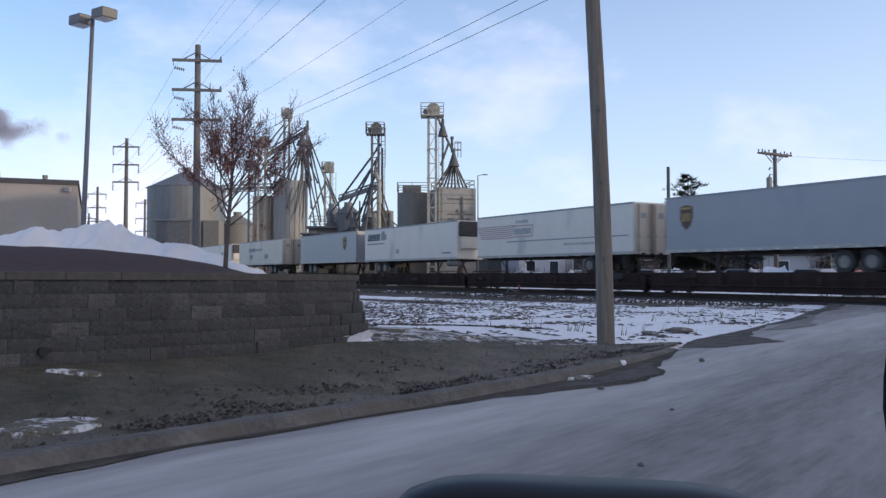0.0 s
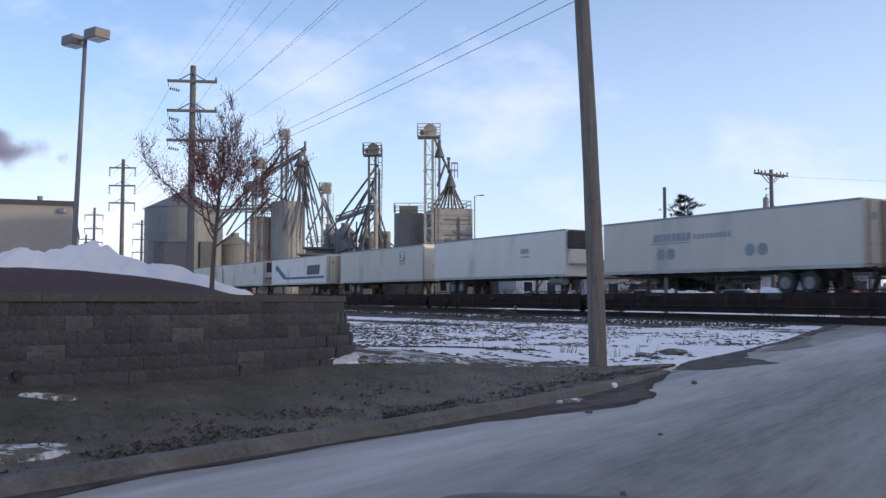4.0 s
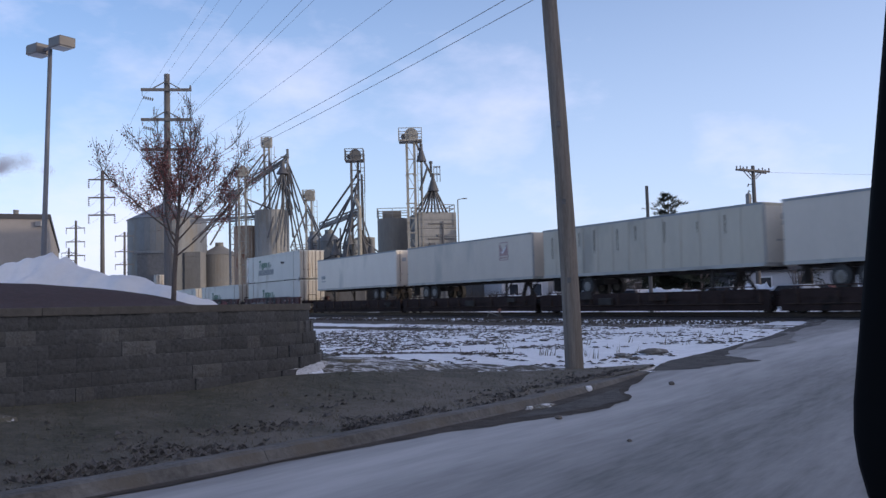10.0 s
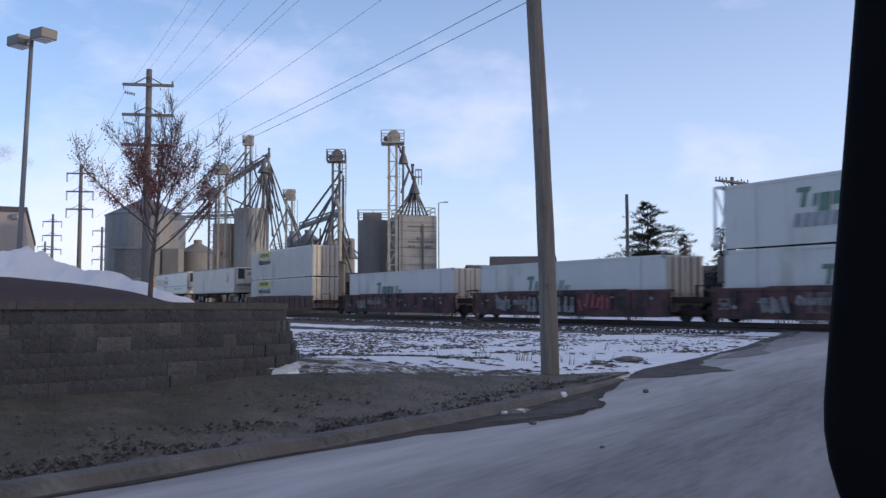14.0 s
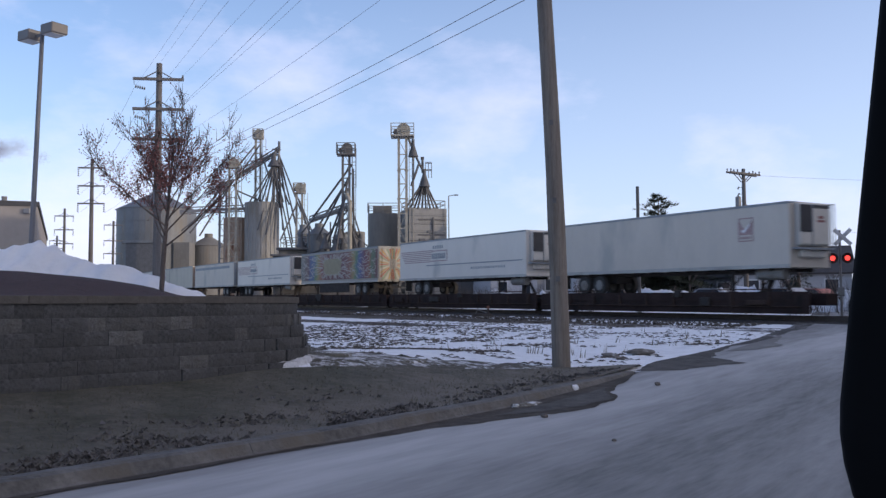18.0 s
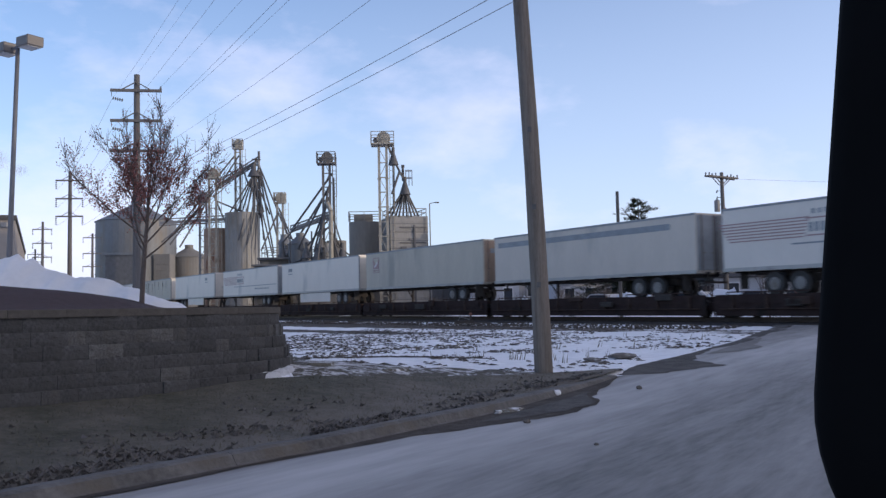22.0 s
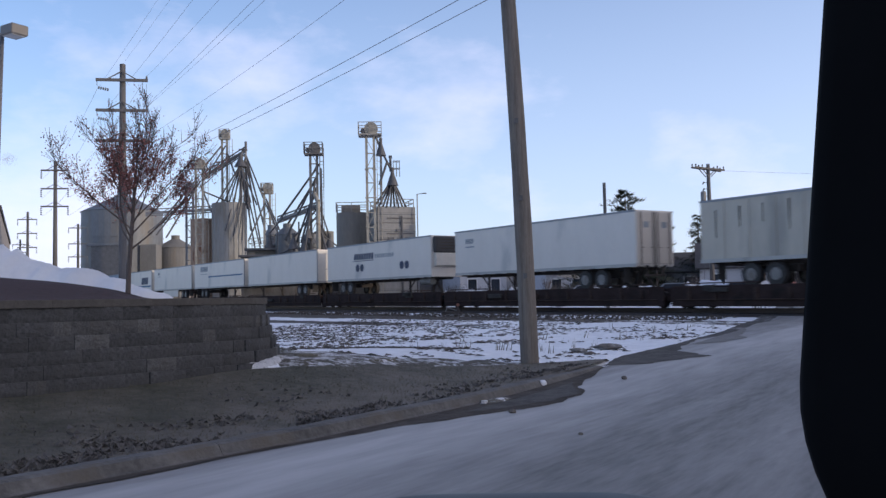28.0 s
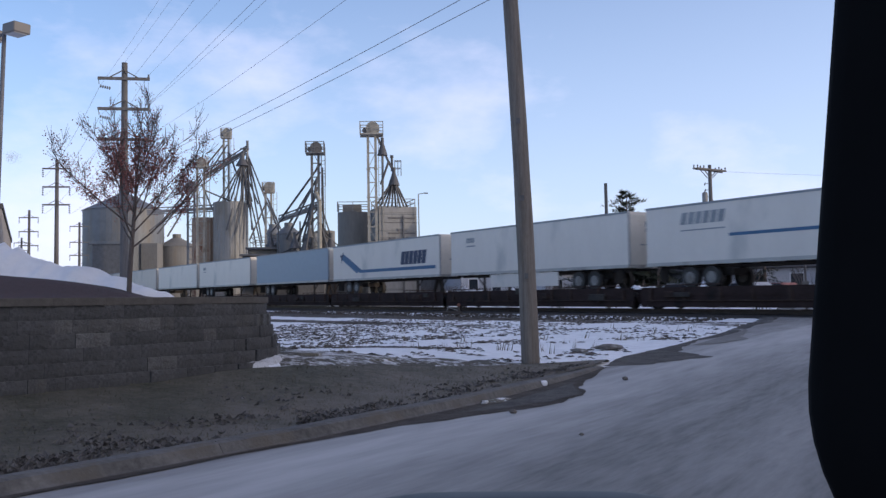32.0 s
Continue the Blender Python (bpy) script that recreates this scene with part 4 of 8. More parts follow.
def m_yellow(th, L, b, t):
    mark("yellow_panel", M["mark_yellow"], th, 2.3, b + 2.06, 3.5, .62, y=-0.05)
    bars(th, M["mark_brown"], 2.8, b + 2.2, 2.5, .34, 7, .05, .3, -0.062)
    text_on(th, "Intermodal", 2.4, b + 1.45, 0.76, M["mark_black"])


def text_on(th, words, x, z, size, mat, y=-0.05):
    cu = bpy.data.curves.new("lettering", "FONT")
    cu.body, cu.size, cu.extrude = words, size, 0.006
    cu.materials.append(mat)
    ob = new("lettering", cu)
    ob.parent = th
    ob.matrix_basis = Matrix.Translation((x, y, z)) @ Matrix.Rotation(radians(90), 4, "X")
    return ob


def m_small(x=1.2, z=1.9):
    def f(th, L, b, t):
        bars(th, M["mark_grey"], x, b + z, .9, .3, 4, .1)
        mark("small_plate", M["mark_grey"], th, x, b + z - .25, .95, .08)
    return f


def m_thin_band(th, L, b, t):
    bars(th, M["mark_grey"], 2.2, b + 1.85, 2.6, .55, 6, .25, .25)
    mark("band", M["mark_blue"], th, 5.0, b + 1.18, L - 5.4, .14)
    mark("band", M["mark_grey"], th, 2.2, b + 1.55, 2.6, .06)


def m_streaks(th, L, b, t):
    """Dark drips running down from the roof rail."""
    rnd = random.Random(int(L * 7 + b * 3))
    for x in (.9, 2.2, 3.4, 4.7, 6.6, 8.0, 10.1, 12.3, 14.0):
        ln, w = rnd.uniform(.4, 1.3), rnd.uniform(.012, .032)
        z = t - .25 - rnd.uniform(0, .3)
        plate("drip_streak", M["mark_grime"], th, [(x - w, z), (x + w, z), (x + w * .7, z - ln * .6), (x + .01, z - ln), (x - w * .6, z - ln * .5)], y=-.03)


def m_band(th, L, b, t):
    mark("wide_band", M["mark_grey"], th, .4, t - .68, L - 2.0, .3)


def mural_material():
    """Rainbow bands of faded paint along the side, wavering with noise."""
    m = material("mural_side", (0.3, 0.3, 0.3), 0.55)
    n, l = m.node_tree.nodes, m.node_tree.links
    tc, sx, nz = n.new("ShaderNodeTexCoord"), n.new("ShaderNodeSeparateXYZ"), n.new("ShaderNodeTexNoise")
    l.new(tc.outputs["Object"], sx.inputs[0])
    nz.inputs["Scale"].default_value, nz.inputs["Detail"].default_value = 1.1, 4.0
    l.new(tc.outputs["Object"], nz.inputs["Vector"])
    ad, dv = n.new("ShaderNodeMath"), n.new("ShaderNodeMath")
    ad.operation, dv.operation = "MULTIPLY_ADD", "DIVIDE"
    ad.inputs[1].default_value = 1.6
    l.new(nz.outputs["Fac"], ad.inputs[0])
    l.new(sx.outputs["X"], ad.inputs[2])
    l.new(ad.outputs[0], dv.inputs[0])
    dv.inputs[1].default_value = 17.6
    rp = n.new("ShaderNodeValToRGB")
    stops = [(0.0, (0.223, 0.216, 0.188)), (0.09, (0.184, 0.162, 0.148)), (0.14, (0.135, 0.057, 0.064)), (0.18, (0.070, 0.105, 0.234)), (0.22, (0.078, 0.120, 0.220)), (0.25, (0.120, 0.191, 0.098)), (0.28, (0.327, 0.241, 0.106)), (0.32, (0.264, 0.093, 0.071)),
             (0.38, (0.15, 0.048, 0.05)), (0.6, (0.145, 0.046, 0.053)), (0.67, (0.249, 0.099, 0.070)), (0.705, (0.312, 0.248, 0.105)), (0.73, (0.105, 0.190, 0.105)), (0.77, (0.071, 0.107, 0.249)), (0.83, (0.17, 0.05, 0.065)), (0.88, (0.27, 0.11, 0.065)), (0.91, (0.103, 0.174, 0.103)), (0.95, (0.17, 0.052, 0.055))]
    el = rp.color_ramp.elements
    while len(el) < len(stops):
        el.new(0.5)
    for e, (p, c) in zip(el, stops):
        e.position, e.color = p, (*c, 1)
    l.new(dv.outputs[0], rp.inputs["Fac"])
    l.new(rp.outputs["Color"], n["Principled BSDF"].inputs["Base Color"])
    return m


def strip(bm, pts, w, y):
    """A flat painted line through points (x, z) on the side."""
    for (x0, z0), (x1, z1) in zip(pts, pts[1:]):
        d = Vector((x1 - x0, z1 - z0)).normalized() * w * .5
        vs = [bm.verts.new((a, y, b)) for a, b in ((x0 - d.y, z0 + d.x), (x0 + d.y, z0 - d.x), (x1 + d.y, z1 - d.x), (x1 - d.y, z1 + d.x))]
        bm.faces.new(vs)
        bk = [bm.verts.new((v.co.x, y + .012, v.co.z)) for v in vs]
        for k in range(4):
            bm.faces.new((vs[k], bk[k], bk[(k + 1) % 4], vs[(k + 1) % 4]))


def m_sun(th, L, b, t):
    """A faded mural: a pale panel with pale branches of paint running outwards over rainbow bands."""
    pale = material("mural_pale", (0.46, 0.42, 0.38), 0.6, vary=0.2)
    olive = material("mural_panel", (0.3, 0.255, 0.16), 0.6, vary=0.2)
    mark("mural_field", mural_material(), th, .12, b + .3, L - .24, 2.28, y=-.016, depth=.014)
    rnd = random.Random(4)
    cx, cz = 7.2, b + 1.45
    pan = []
    for k in range(24):
        t_ = k / 24 * 2 * math.pi
        g = 1 + .09 * (k % 2) + .08 * math.sin(3 * t_)
        pan.append((cx + 1.85 * g * abs(math.cos(t_)) ** .35 * (1 if math.cos(t_) > 0 else -1), cz + .7 * g * abs(math.sin(t_)) ** .4 * (1 if math.sin(t_) > 0 else -1)))
    plate("mural_panel", olive, th, pan, -.022)
    for k in range(30):
        t_ = k / 30 * 2 * math.pi + rnd.uniform(-.05, .05)
        r0, r1 = 1.0, rnd.uniform(1.5, 2.4)
        x, z = cx + 2.05 * math.cos(t_), cz + .72 * math.sin(t_)
        ex, ez = cx + 2.05 * r1 * math.cos(t_), max(b + .36, min(b + 2.5, cz + .72 * r1 * math.sin(t_)))
        mx_, mz_ = (x + ex) / 2 + rnd.uniform(-.1, .1), (z + ez) / 2 + rnd.uniform(-.1, .1)
        bm = B()
        strip(bm, [(x, z), (mx_, mz_), (ex, ez)], rnd.uniform(.04, .075), -.03)
        part("painted_branch", bm, pale, th)
    for i in range(170):
        a = rnd.uniform(0, 2 * math.pi)
        r = rnd.uniform(.2, 6.5)
        x, z = cx + (2.05 + r) * (1 if math.cos(a) > 0 else -1), cz + rnd.uniform(-1.05, 1.05)
        if i % 3 == 0:
            x, z = cx + rnd.uniform(-2, 2), cz + (.66 if rnd.random() < .5 else -.68)
        d = Vector(((x - cx) * (.3 if i % 3 == 0 else 1), (z - cz) * 1.6)).normalized()
        pts = [(x, z)]
        for k in range(rnd.randint(3, 6)):
            d = (d + Vector((rnd.uniform(-.6, .6), rnd.uniform(-.6, .6)))).normalized()
            x, z = x + d.x * .24, z + d.y * .2
            if not (.2 < x < L - .2 and b + .34 < z < b + 2.55):
                break
            pts.append((x, z))
        if len(pts) > 1:
            bm = B()
            strip(bm, pts, rnd.uniform(.03, .055), -.026)
            part("painted_branch", bm, pale, th)
    mats = [material("mural_ray_red", (0.36, 0.1, 0.05), 0.6, vary=0.2), material("mural_ray_orange", (0.42, 0.25, 0.08), 0.6, vary=0.2), material("mural_ray_pale", (0.42, 0.4, 0.3), 0.6, vary=0.2), material("mural_ray_green", (0.2, 0.25, 0.15), 0.6, vary=0.2)]
    for k in range(2):
        for i in range(18):
            a = i / 18 * math.pi + (k - .5) * math.pi
            bm = B()
            c = Vector((L + .062, 1.3, b + 1.4))
            d0, d1 = Vector((0, math.cos(a), math.sin(a))), Vector((0, math.cos(a + .1), math.sin(a + .1)))
            s0 = min(1.15 / max(.3, abs(d0.y)), 1.2 / max(.3, abs(d0.z)))
            vs = [bm.verts.new(c + d0 * .4), bm.verts.new(c + d1 * .4), bm.verts.new(c + d1 * s0), bm.verts.new(c + d0 * s0)]
            bm.faces.new(vs)
            r = bmesh.ops.extrude_face_region(bm, geom=bm.faces[:])
            bmesh.ops.translate(bm, verts=[v for v in r["geom"] if isinstance(v, bmesh.types.BMVert)], vec=(-.02, 0, 0))
            part("painted_ray", bm, mats[(i * 3 + k) % 4], th)


def build_train():
    W, C, I, S = M["white_a"], M["white_b"], M["white_c"], M["slate"]
    white, dull = "white trailer with grimy lower edge on the train", "ivory ribbed trailer streaked with dirt"
    reef = "white refrigerated trailer with cooling unit on the train"
    rows = [  # tail-end place, what is built
        (-35.46, dict(skin=S, label="slate grey trailer with a brown shield emblem, riding on the train", end="nose", marks=m_shield(1.5), wheels_at="lead", axle_x=10.4)),
        (-54.07, dict(skin=C, label="white trailer with faded red stripes, riding on the train", marks=m_stripes(.6), wheels_at="lead", end_mat=M["door_cream"])),
        (-73.05, dict(skin=C, label="white refrigerated trailer with dark blue lettering bars", end="reefer", marks=m_lettered, wheels_at="tail")),
        (-89.32, dict(skin=S, length=14.3, label="short slate grey trailer with a brown shield emblem", end="nose", marks=m_shield(11.7))),
        (-111.34, dict(skin=W, label="white trailer with ribbed cream doors and round badges", marks=m_discs(4.0, 4.6, 10.4, "mark_grey", .85), wheels_at="lead")),
        (-131.0, dict(skin=C, label=reef, end="reefer", marks=m_small(11.5, 1.5))),
        (-149.0, dict(skin=W, label="white trailer with a red square sign on the train", end="nose", marks=m_sign(12.2))),
        (-168.75, dict(skin=C, label="white trailer with a blue swoosh and dark lettering bars", marks=m_swoosh, wheels_at="lead")),
        (-188.0, dict(skin=W, label=reef, end="reefer_white", marks=m_sign(12.6, 1.4, .8, .9))),
        (-205.1, dict(skin=W, label="white trailer with a red square sign on the train", end="nose", marks=m_sign(12.8))),
        (-222.3, dict(skin=I, label=dull, end="nose", ribs=12, marks=m_streaks)),
        (-239.6, dict(skin=W, label="white trailer with a red square sign on the train", end="nose", marks=m_sign(12.6), end_mat=W)),
        (-257.7, dict(skin=C, label="white trailer with reddish end frames on the train", marks=m_small(1.0, 1.0), end_mat=M["white_a"], wheels_at="lead")),
        (-363.2, dict(skin=W, label="white refrigerated trailer with a red square sign", end="reefer_white", marks=m_sign(13.45, 1.2, .82, 1.05))),
        (-382.0, dict(skin=C, label=reef, end="reefer_white", marks=m_stripes(.8))),
        (-401.85, dict(skin=M["mural"], label="trailer painted with a mural of bright sunbursts", marks=m_sun, end_mat=M["mural"], wheels_at="lead", skirt=True)),
        (-421.0, dict(skin=C, label="white refrigerated trailer with faded red stripes", end="reefer_white", marks=m_stripes(.4))),
        (-438.7, dict(skin=W, label="white trailer with a grey band under its roof", marks=m_band, wheels_at="lead", end_mat=M["mark_grey"])),
        (-456.1, dict(skin=I, label="ivory trailer streaked with rust, with a red square sign", marks=m_sign(1.2), wheels_at="lead", end_mat=M["door_rust"])),
        (-473.6, dict(skin=C, label="white trailer with a long side skirt on the train", end="nose", marks=m_small(1.6, 2.0), skirt=True, wheels_at="lead")),
        (-490.95, dict(skin=C, label="white trailer with faded red stripes, riding on the train", end="nose", marks=m_stripes(.5), wheels_at="lead", end_mat=M["mark_grey"])),
        (-510.3, dict(skin=C, label="white trailer with a long side skirt on the train", end="nose", marks=m_small(12.6, 2.0), skirt=True)),
        (-528.85, dict(skin=I, label=dull, end="nose", ribs=11, marks=m_streaks)),
        (-549.1, dict(skin=C, label="white trailer with its doors facing forward on the train", marks=m_small(1.2, 1.95), end_mat=M["white_a"], wheels_at="lead")),
        (-568.2, dict(skin=C, label="white refrigerated trailer with navy lettering bars and round badges", end="reefer", marks=m_discs(4.8, 5.4, 12.2))),
        (-586.5, dict(skin=C, label=white, end="nose", wheels_at="lead")),
        (-604.0, dict(skin=C, label="white trailer with a thin blue band and grey lettering", end="nose", marks=m_thin_band)),
        (-621.4, dict(skin=C, label="white trailer with a long side skirt on the train", end="nose", marks=m_small(1.8, 2.0), skirt=True, wheels_at="lead")),
        (-639.0, dict(skin=C, label="white trailer with a blue swoosh and dark lettering bars", end="nose", marks=m_swoosh)),
        (-656.2, dict(skin=M["blue_t"], label="blue-grey trailer riding on the train", end="nose")),
        (-674.2, dict(skin=C, label=white, end="nose", marks=m_small(1.4, 1.9))),
        (-691.5, dict(skin=C, label=white, end="nose")),
        (-709.0, dict(skin=W, label=white, end="nose")),
        (-727.0, dict(skin=W, label=white, end="nose")),
    ]
    for i, (s, kw) in enumerate(rows):
        trailer(s, **kw)
        lead = s + kw.get("length", 16.15)
        nxt = rows[i - 1][0] if i and rows[i - 1][0] - lead < 8 else lead + 2.4
        back = s - (1.2 if i + 1 == len(rows) or s - (rows[i + 1][0] + 16.15) > 8 else (s - (rows[i + 1][0] + rows[i + 1][1].get("length", 16.15))) / 2)
        stand(back, (lead + nxt) / 2, s, "spine")
    tig = "white container with faded green lettering bars, stacked on a well car"
    ox, dk = "oxide red well car with dark stains and graffiti", "dark brown well car"
    for s, skin, label, up, mk, mat, lab in (
            (-278.5, M["white_d"], tig, True, m_green_word, M["well"], ox),
            (-298.25, M["white_d"], "white container with green lettering bars, low in a well car", False, m_green_word, M["well"], ox),
            (-317.6, M["white_d"], "white container low in a well car", False, m_green_word, M["well"], ox),
            (-341.5, M["white_d"], "white ribbed container with a yellow panel, on a well car", True, None, M["deck_red"], dk)):
        mk0 = mk(False) if mk else m_yellow
        mk1 = mk(True) if mk else m_yellow
        container(s, 0.45, skin, label, mk0, ribs=mk is None)
        if up:
            top = container(s, 3.33, skin, label, mk1, ribs=mk is None)
            if mk:
                bm = B()
                for yy in (.1, 2.5):
                    bar(bm, (-.55, yy, 3.4), (-.55, yy, 6.15), .09)
                    bar(bm, (-.55, yy, 3.4), (0, yy, 4.7), .07)
                    bar(bm, (0, yy, 4.7), (-.55, yy, 6.1), .07)
                    bar(bm, (-.55, yy, 6.15), (0, yy, 6.15), .09)
                bar(bm, (-.55, .1, 6.15), (-.55, 2.5, 6.15), .09)
                part("end_frame", bm, M["mark_white"], top, "open white steel end frame")
        well_car(s - 2.0, s + 18.1, s, lab, mat, None if not mk else number_53 if s > -280 else graffiti if s > -300 else stencils)


def graffiti(th, a, b, letters=True):
    """Painted letters that cannot be read, as fat leaning strokes with dark edges, and rows of small marks."""
    rnd = random.Random(int(a * 10) + 7)
    mid = 5.4
    for i in range(4 if letters else 0):
        x = mid + i * 1.12
        sk = rnd.uniform(-.1, .25)
        mark("graffiti_letter", M["mark_black"], th, x - .06, .38, 1.0, 1.0, sk, y=-.306, depth=.01)
        mark("graffiti_letter", M["graffiti_white"], th, x, .42, .86, .36, sk * .3, y=-.314, depth=.012)
        mark("graffiti_stroke", M["graffiti_white"], th, x + .04, .74, .2, .54, rnd.uniform(-.1, .2), y=-.318, depth=.014)
        mark("graffiti_stroke", M["graffiti_white"], th, x + .56, .74, .24, .5, rnd.uniform(-.25, .1), y=-.318, depth=.014)
        mark("graffiti_stroke", M["mark_black"], th, x + .34, .5, .1, .62, rnd.uniform(-.2, .2), y=-.324, depth=.012)
    for i in range(6 if letters else 0):
        x = mid + 4.7 + i * .42
        mark("graffiti_stroke", M["graffiti_red"], th, x, .5 + rnd.random() * .2, .26, .5 + rnd.random() * .3, rnd.uniform(-.25, .25), y=-.312, depth=.012)
    for i in range(22):
        x = a + 2.0 + rnd.random() * (b - a - 4.5)
        mark("stencil_mark", M["mark_grey" if i % 3 else "mark_pink"], th, x, .55 + rnd.random() * .75, .06 + rnd.random() * .22, .05 + rnd.random() * .12, 0, y=-.31, depth=.012)
    bars(th, M["graffiti_white"], a + 6.0, .82, 2.3, .3, 9, .05, .35, -.312)
    for i in range(7):
        mark("graffiti_stroke", M["graffiti_white"], th, a + 4.3 + i * .2, .45 + rnd.random() * .15, .17, .55 + rnd.random() * .25, rnd.uniform(-.2, .2), y=-.316, depth=.012)
    mark("faded_plate", M["well_pale"], th, a + 6.4, .5, 2.4, .85, y=-.226, depth=.01)


def stencils(th, a, b):
    graffiti(th, a, b, False)


def number_53(th, a, b):
    graffiti(th, a, b, False)
    text_on(th, "53", a + 1.9, .62, .72, M["graffiti_white"], y=-.32)


M["mural"] = material("mural_ground", (0.32, 0.3, 0.26), 0.55, vary=0.2, scale=1.6, dirt=(0.26, 0.2, 0.14), dirt_scale=0.5)
M["door_rust"] = material("door_rust", (0.34, 0.25, 0.19), 0.7, vary=0.2, dirt=(0.2, 0.09, 0.05), dirt_scale=1.4, stretch=(1, 1, .3))
M["deck_red"] = material("well_brown", (0.11, 0.06, 0.052), 0.8, vary=0.3, scale=1.0, dirt=(0.05, 0.035, 0.03), dirt_scale=0.7)
M["graffiti_white"] = material("graffiti_white", (0.24, 0.235, 0.225), 0.7, vary=0.4, scale=3, dirt=(0.12, 0.09, 0.085), dirt_scale=2.5, dirt_at=0.52)
M["graffiti_red"] = material("graffiti_red", (0.25, 0.06, 0.07), 0.7, vary=0.4, scale=3)
M["mark_black"] = material("mark_black", (0.015, 0.014, 0.015), 0.7)
M["well_pale"] = material("faded_oxide", (0.15, 0.1, 0.1), 0.8, vary=0.4, scale=2.0, dirt=(0.06, 0.04, 0.04), dirt_scale=1.5)
build_train()


# ---- the block wall and the bed behind it ----
WALL = [(-13.0, 3.6), (-9.4, 5.9), (-6.6, 7.9), (-4.6, 9.45), (-3.4, 10.5), (-2.4, 11.45), (-1.78, 12.15), (-1.38, 12.75), (-1.2, 13.4), (-1.25, 14.2), (-1.6, 15.2)]
WALL_TOP = 1.33


def along(pts, d):
    for p, q in zip(pts, pts[1:]):
        l_ = (Vector(q) - Vector(p)).length
        if d <= l_:
            t = (Vector(q) - Vector(p)) / l_
            return Vector(p) + t * d, t
        d -= l_
    t = (Vector(pts[-1]) - Vector(pts[-2])).normalized()
    return Vector(pts[-1]), t


def block_wall():
    w = empty("retaining_wall", None, "dark grey split-face block retaining wall with a flat cap", "retaining wall", kind="structure")
    total = sum((Vector(q) - Vector(p)).length for p, q in zip(WALL, WALL[1:]))
    bm = B()
    n = 60
    for face in (0,):
        prev = None
        for i in range(n + 1):
            p, t = along(WALL, total * i / n - 0.001)
            nrm = Vector((-t.y, t.x))
            ease = 0.13 * smoothstep(12.0, 14.6, total * i / n)
            ring = [bm.verts.new((*(p + nrm * o), z)) for o, z in ((0.1, 0.0), (0.12 + ease, WALL_TOP - 0.1), (0.5 + ease, WALL_TOP - 0.1), (0.5 + ease, 0.0))]
            if prev:
                for k in range(3):
                    bm.faces.new((prev[k], ring[k], ring[k + 1], prev[k + 1]))
            prev = ring
    bmesh.ops.recalc_face_normals(bm, faces=bm.faces)
    part("core", bm, M["mortar"], w)
    rnd = random.Random(3)
    shapes = {}
    for wd in (0.2, 0.3, 0.4):
        for v in range(4):
            bm = B()
            box(bm, (0, 0, 0), (wd - 0.001, 0.3, 0.1548))
            bmesh.ops.subdivide_edges(bm, edges=bm.edges[:], cuts=2, use_grid_fill=True)
            for x in bm.verts:
                if x.co.y < -0.1:
                    rim = abs(x.co.x) > wd / 2 - 0.02 or abs(x.co.z) > 0.065
                    x.co.y += -0.001 - 0.002 * rnd.random() if rim else -0.003 - 0.009 * rnd.random()
            for mt in ("block", "block_pale"):
                me = bpy.data.meshes.new("block")
                bm.to_mesh(me)
                for pg in me.polygons:
                    pg.use_smooth = False
                me.materials.append(M[mt])
                shapes.setdefault((wd, mt), []).append(me)
            bm.free()
    for c in range(8):
        z = WALL_TOP - 0.09 - 0.0775 - c * 0.155
        d = 4.2 + rnd.uniform(0, .2)
        while d < total - 0.1:
            wd = rnd.choice((0.2, 0.3, 0.3, 0.4, 0.4))
            p, t = along(WALL, d + wd / 2)
            nrm = Vector((-t.y, t.x))
            if z > land(p.x, p.y) - 0.2:
                ease = smoothstep(12.0, 14.6, d)
                p = p + nrm * (0.15 + ease * 0.13 - (0.021 + 0.03 * ease) * c + rnd.uniform(-.008, .008) * (1 + ease))
                pale = rnd.random() < (0.4 if c == 1 else 0.2 if c == 2 else 0.08)
                ob = new("block", rnd.choice(shapes[(wd, "block_pale" if pale else "block")]))
                ob.parent = w
                ob.matrix_basis = Matrix.Translation((p.x, p.y, z + rnd.uniform(-.002, .002))) @ Matrix.Rotation(math.atan2(t.y, t.x) + rnd.uniform(-.01, .01), 4, "Z")
            d += wd
    d = 0.2
    cap = B()
    box(cap, (0, 0, 0), (0.607, 0.36, 0.09), bevel=0.004)
    cme = bpy.data.meshes.new("cap_block")
    cap.to_mesh(cme)
    cap.free()
    cme.materials.append(M["cap"])
    while d < total:
        p, t = along(WALL, d)
        nrm = Vector((-t.y, t.x))
        p = p + nrm * (0.15 + 0.15 * smoothstep(12.0, 14.6, d))
        ob = new("cap_block", cme)
        ob.parent = w
        ob.matrix_basis = Matrix.Translation((p.x, p.y, WALL_TOP - 0.045)) @ Matrix.Rotation(math.atan2(t.y, t.x), 4, "Z")
        d += 0.61


block_wall()


def mound_height(d, k):
    """d: metres back from the wall; k: metres along it."""
    h = WALL_TOP - 0.06 + 0.5 * smoothstep(0.2, 4.5, d) * (1 - smoothstep(11.5, 17.2, k))
    return h


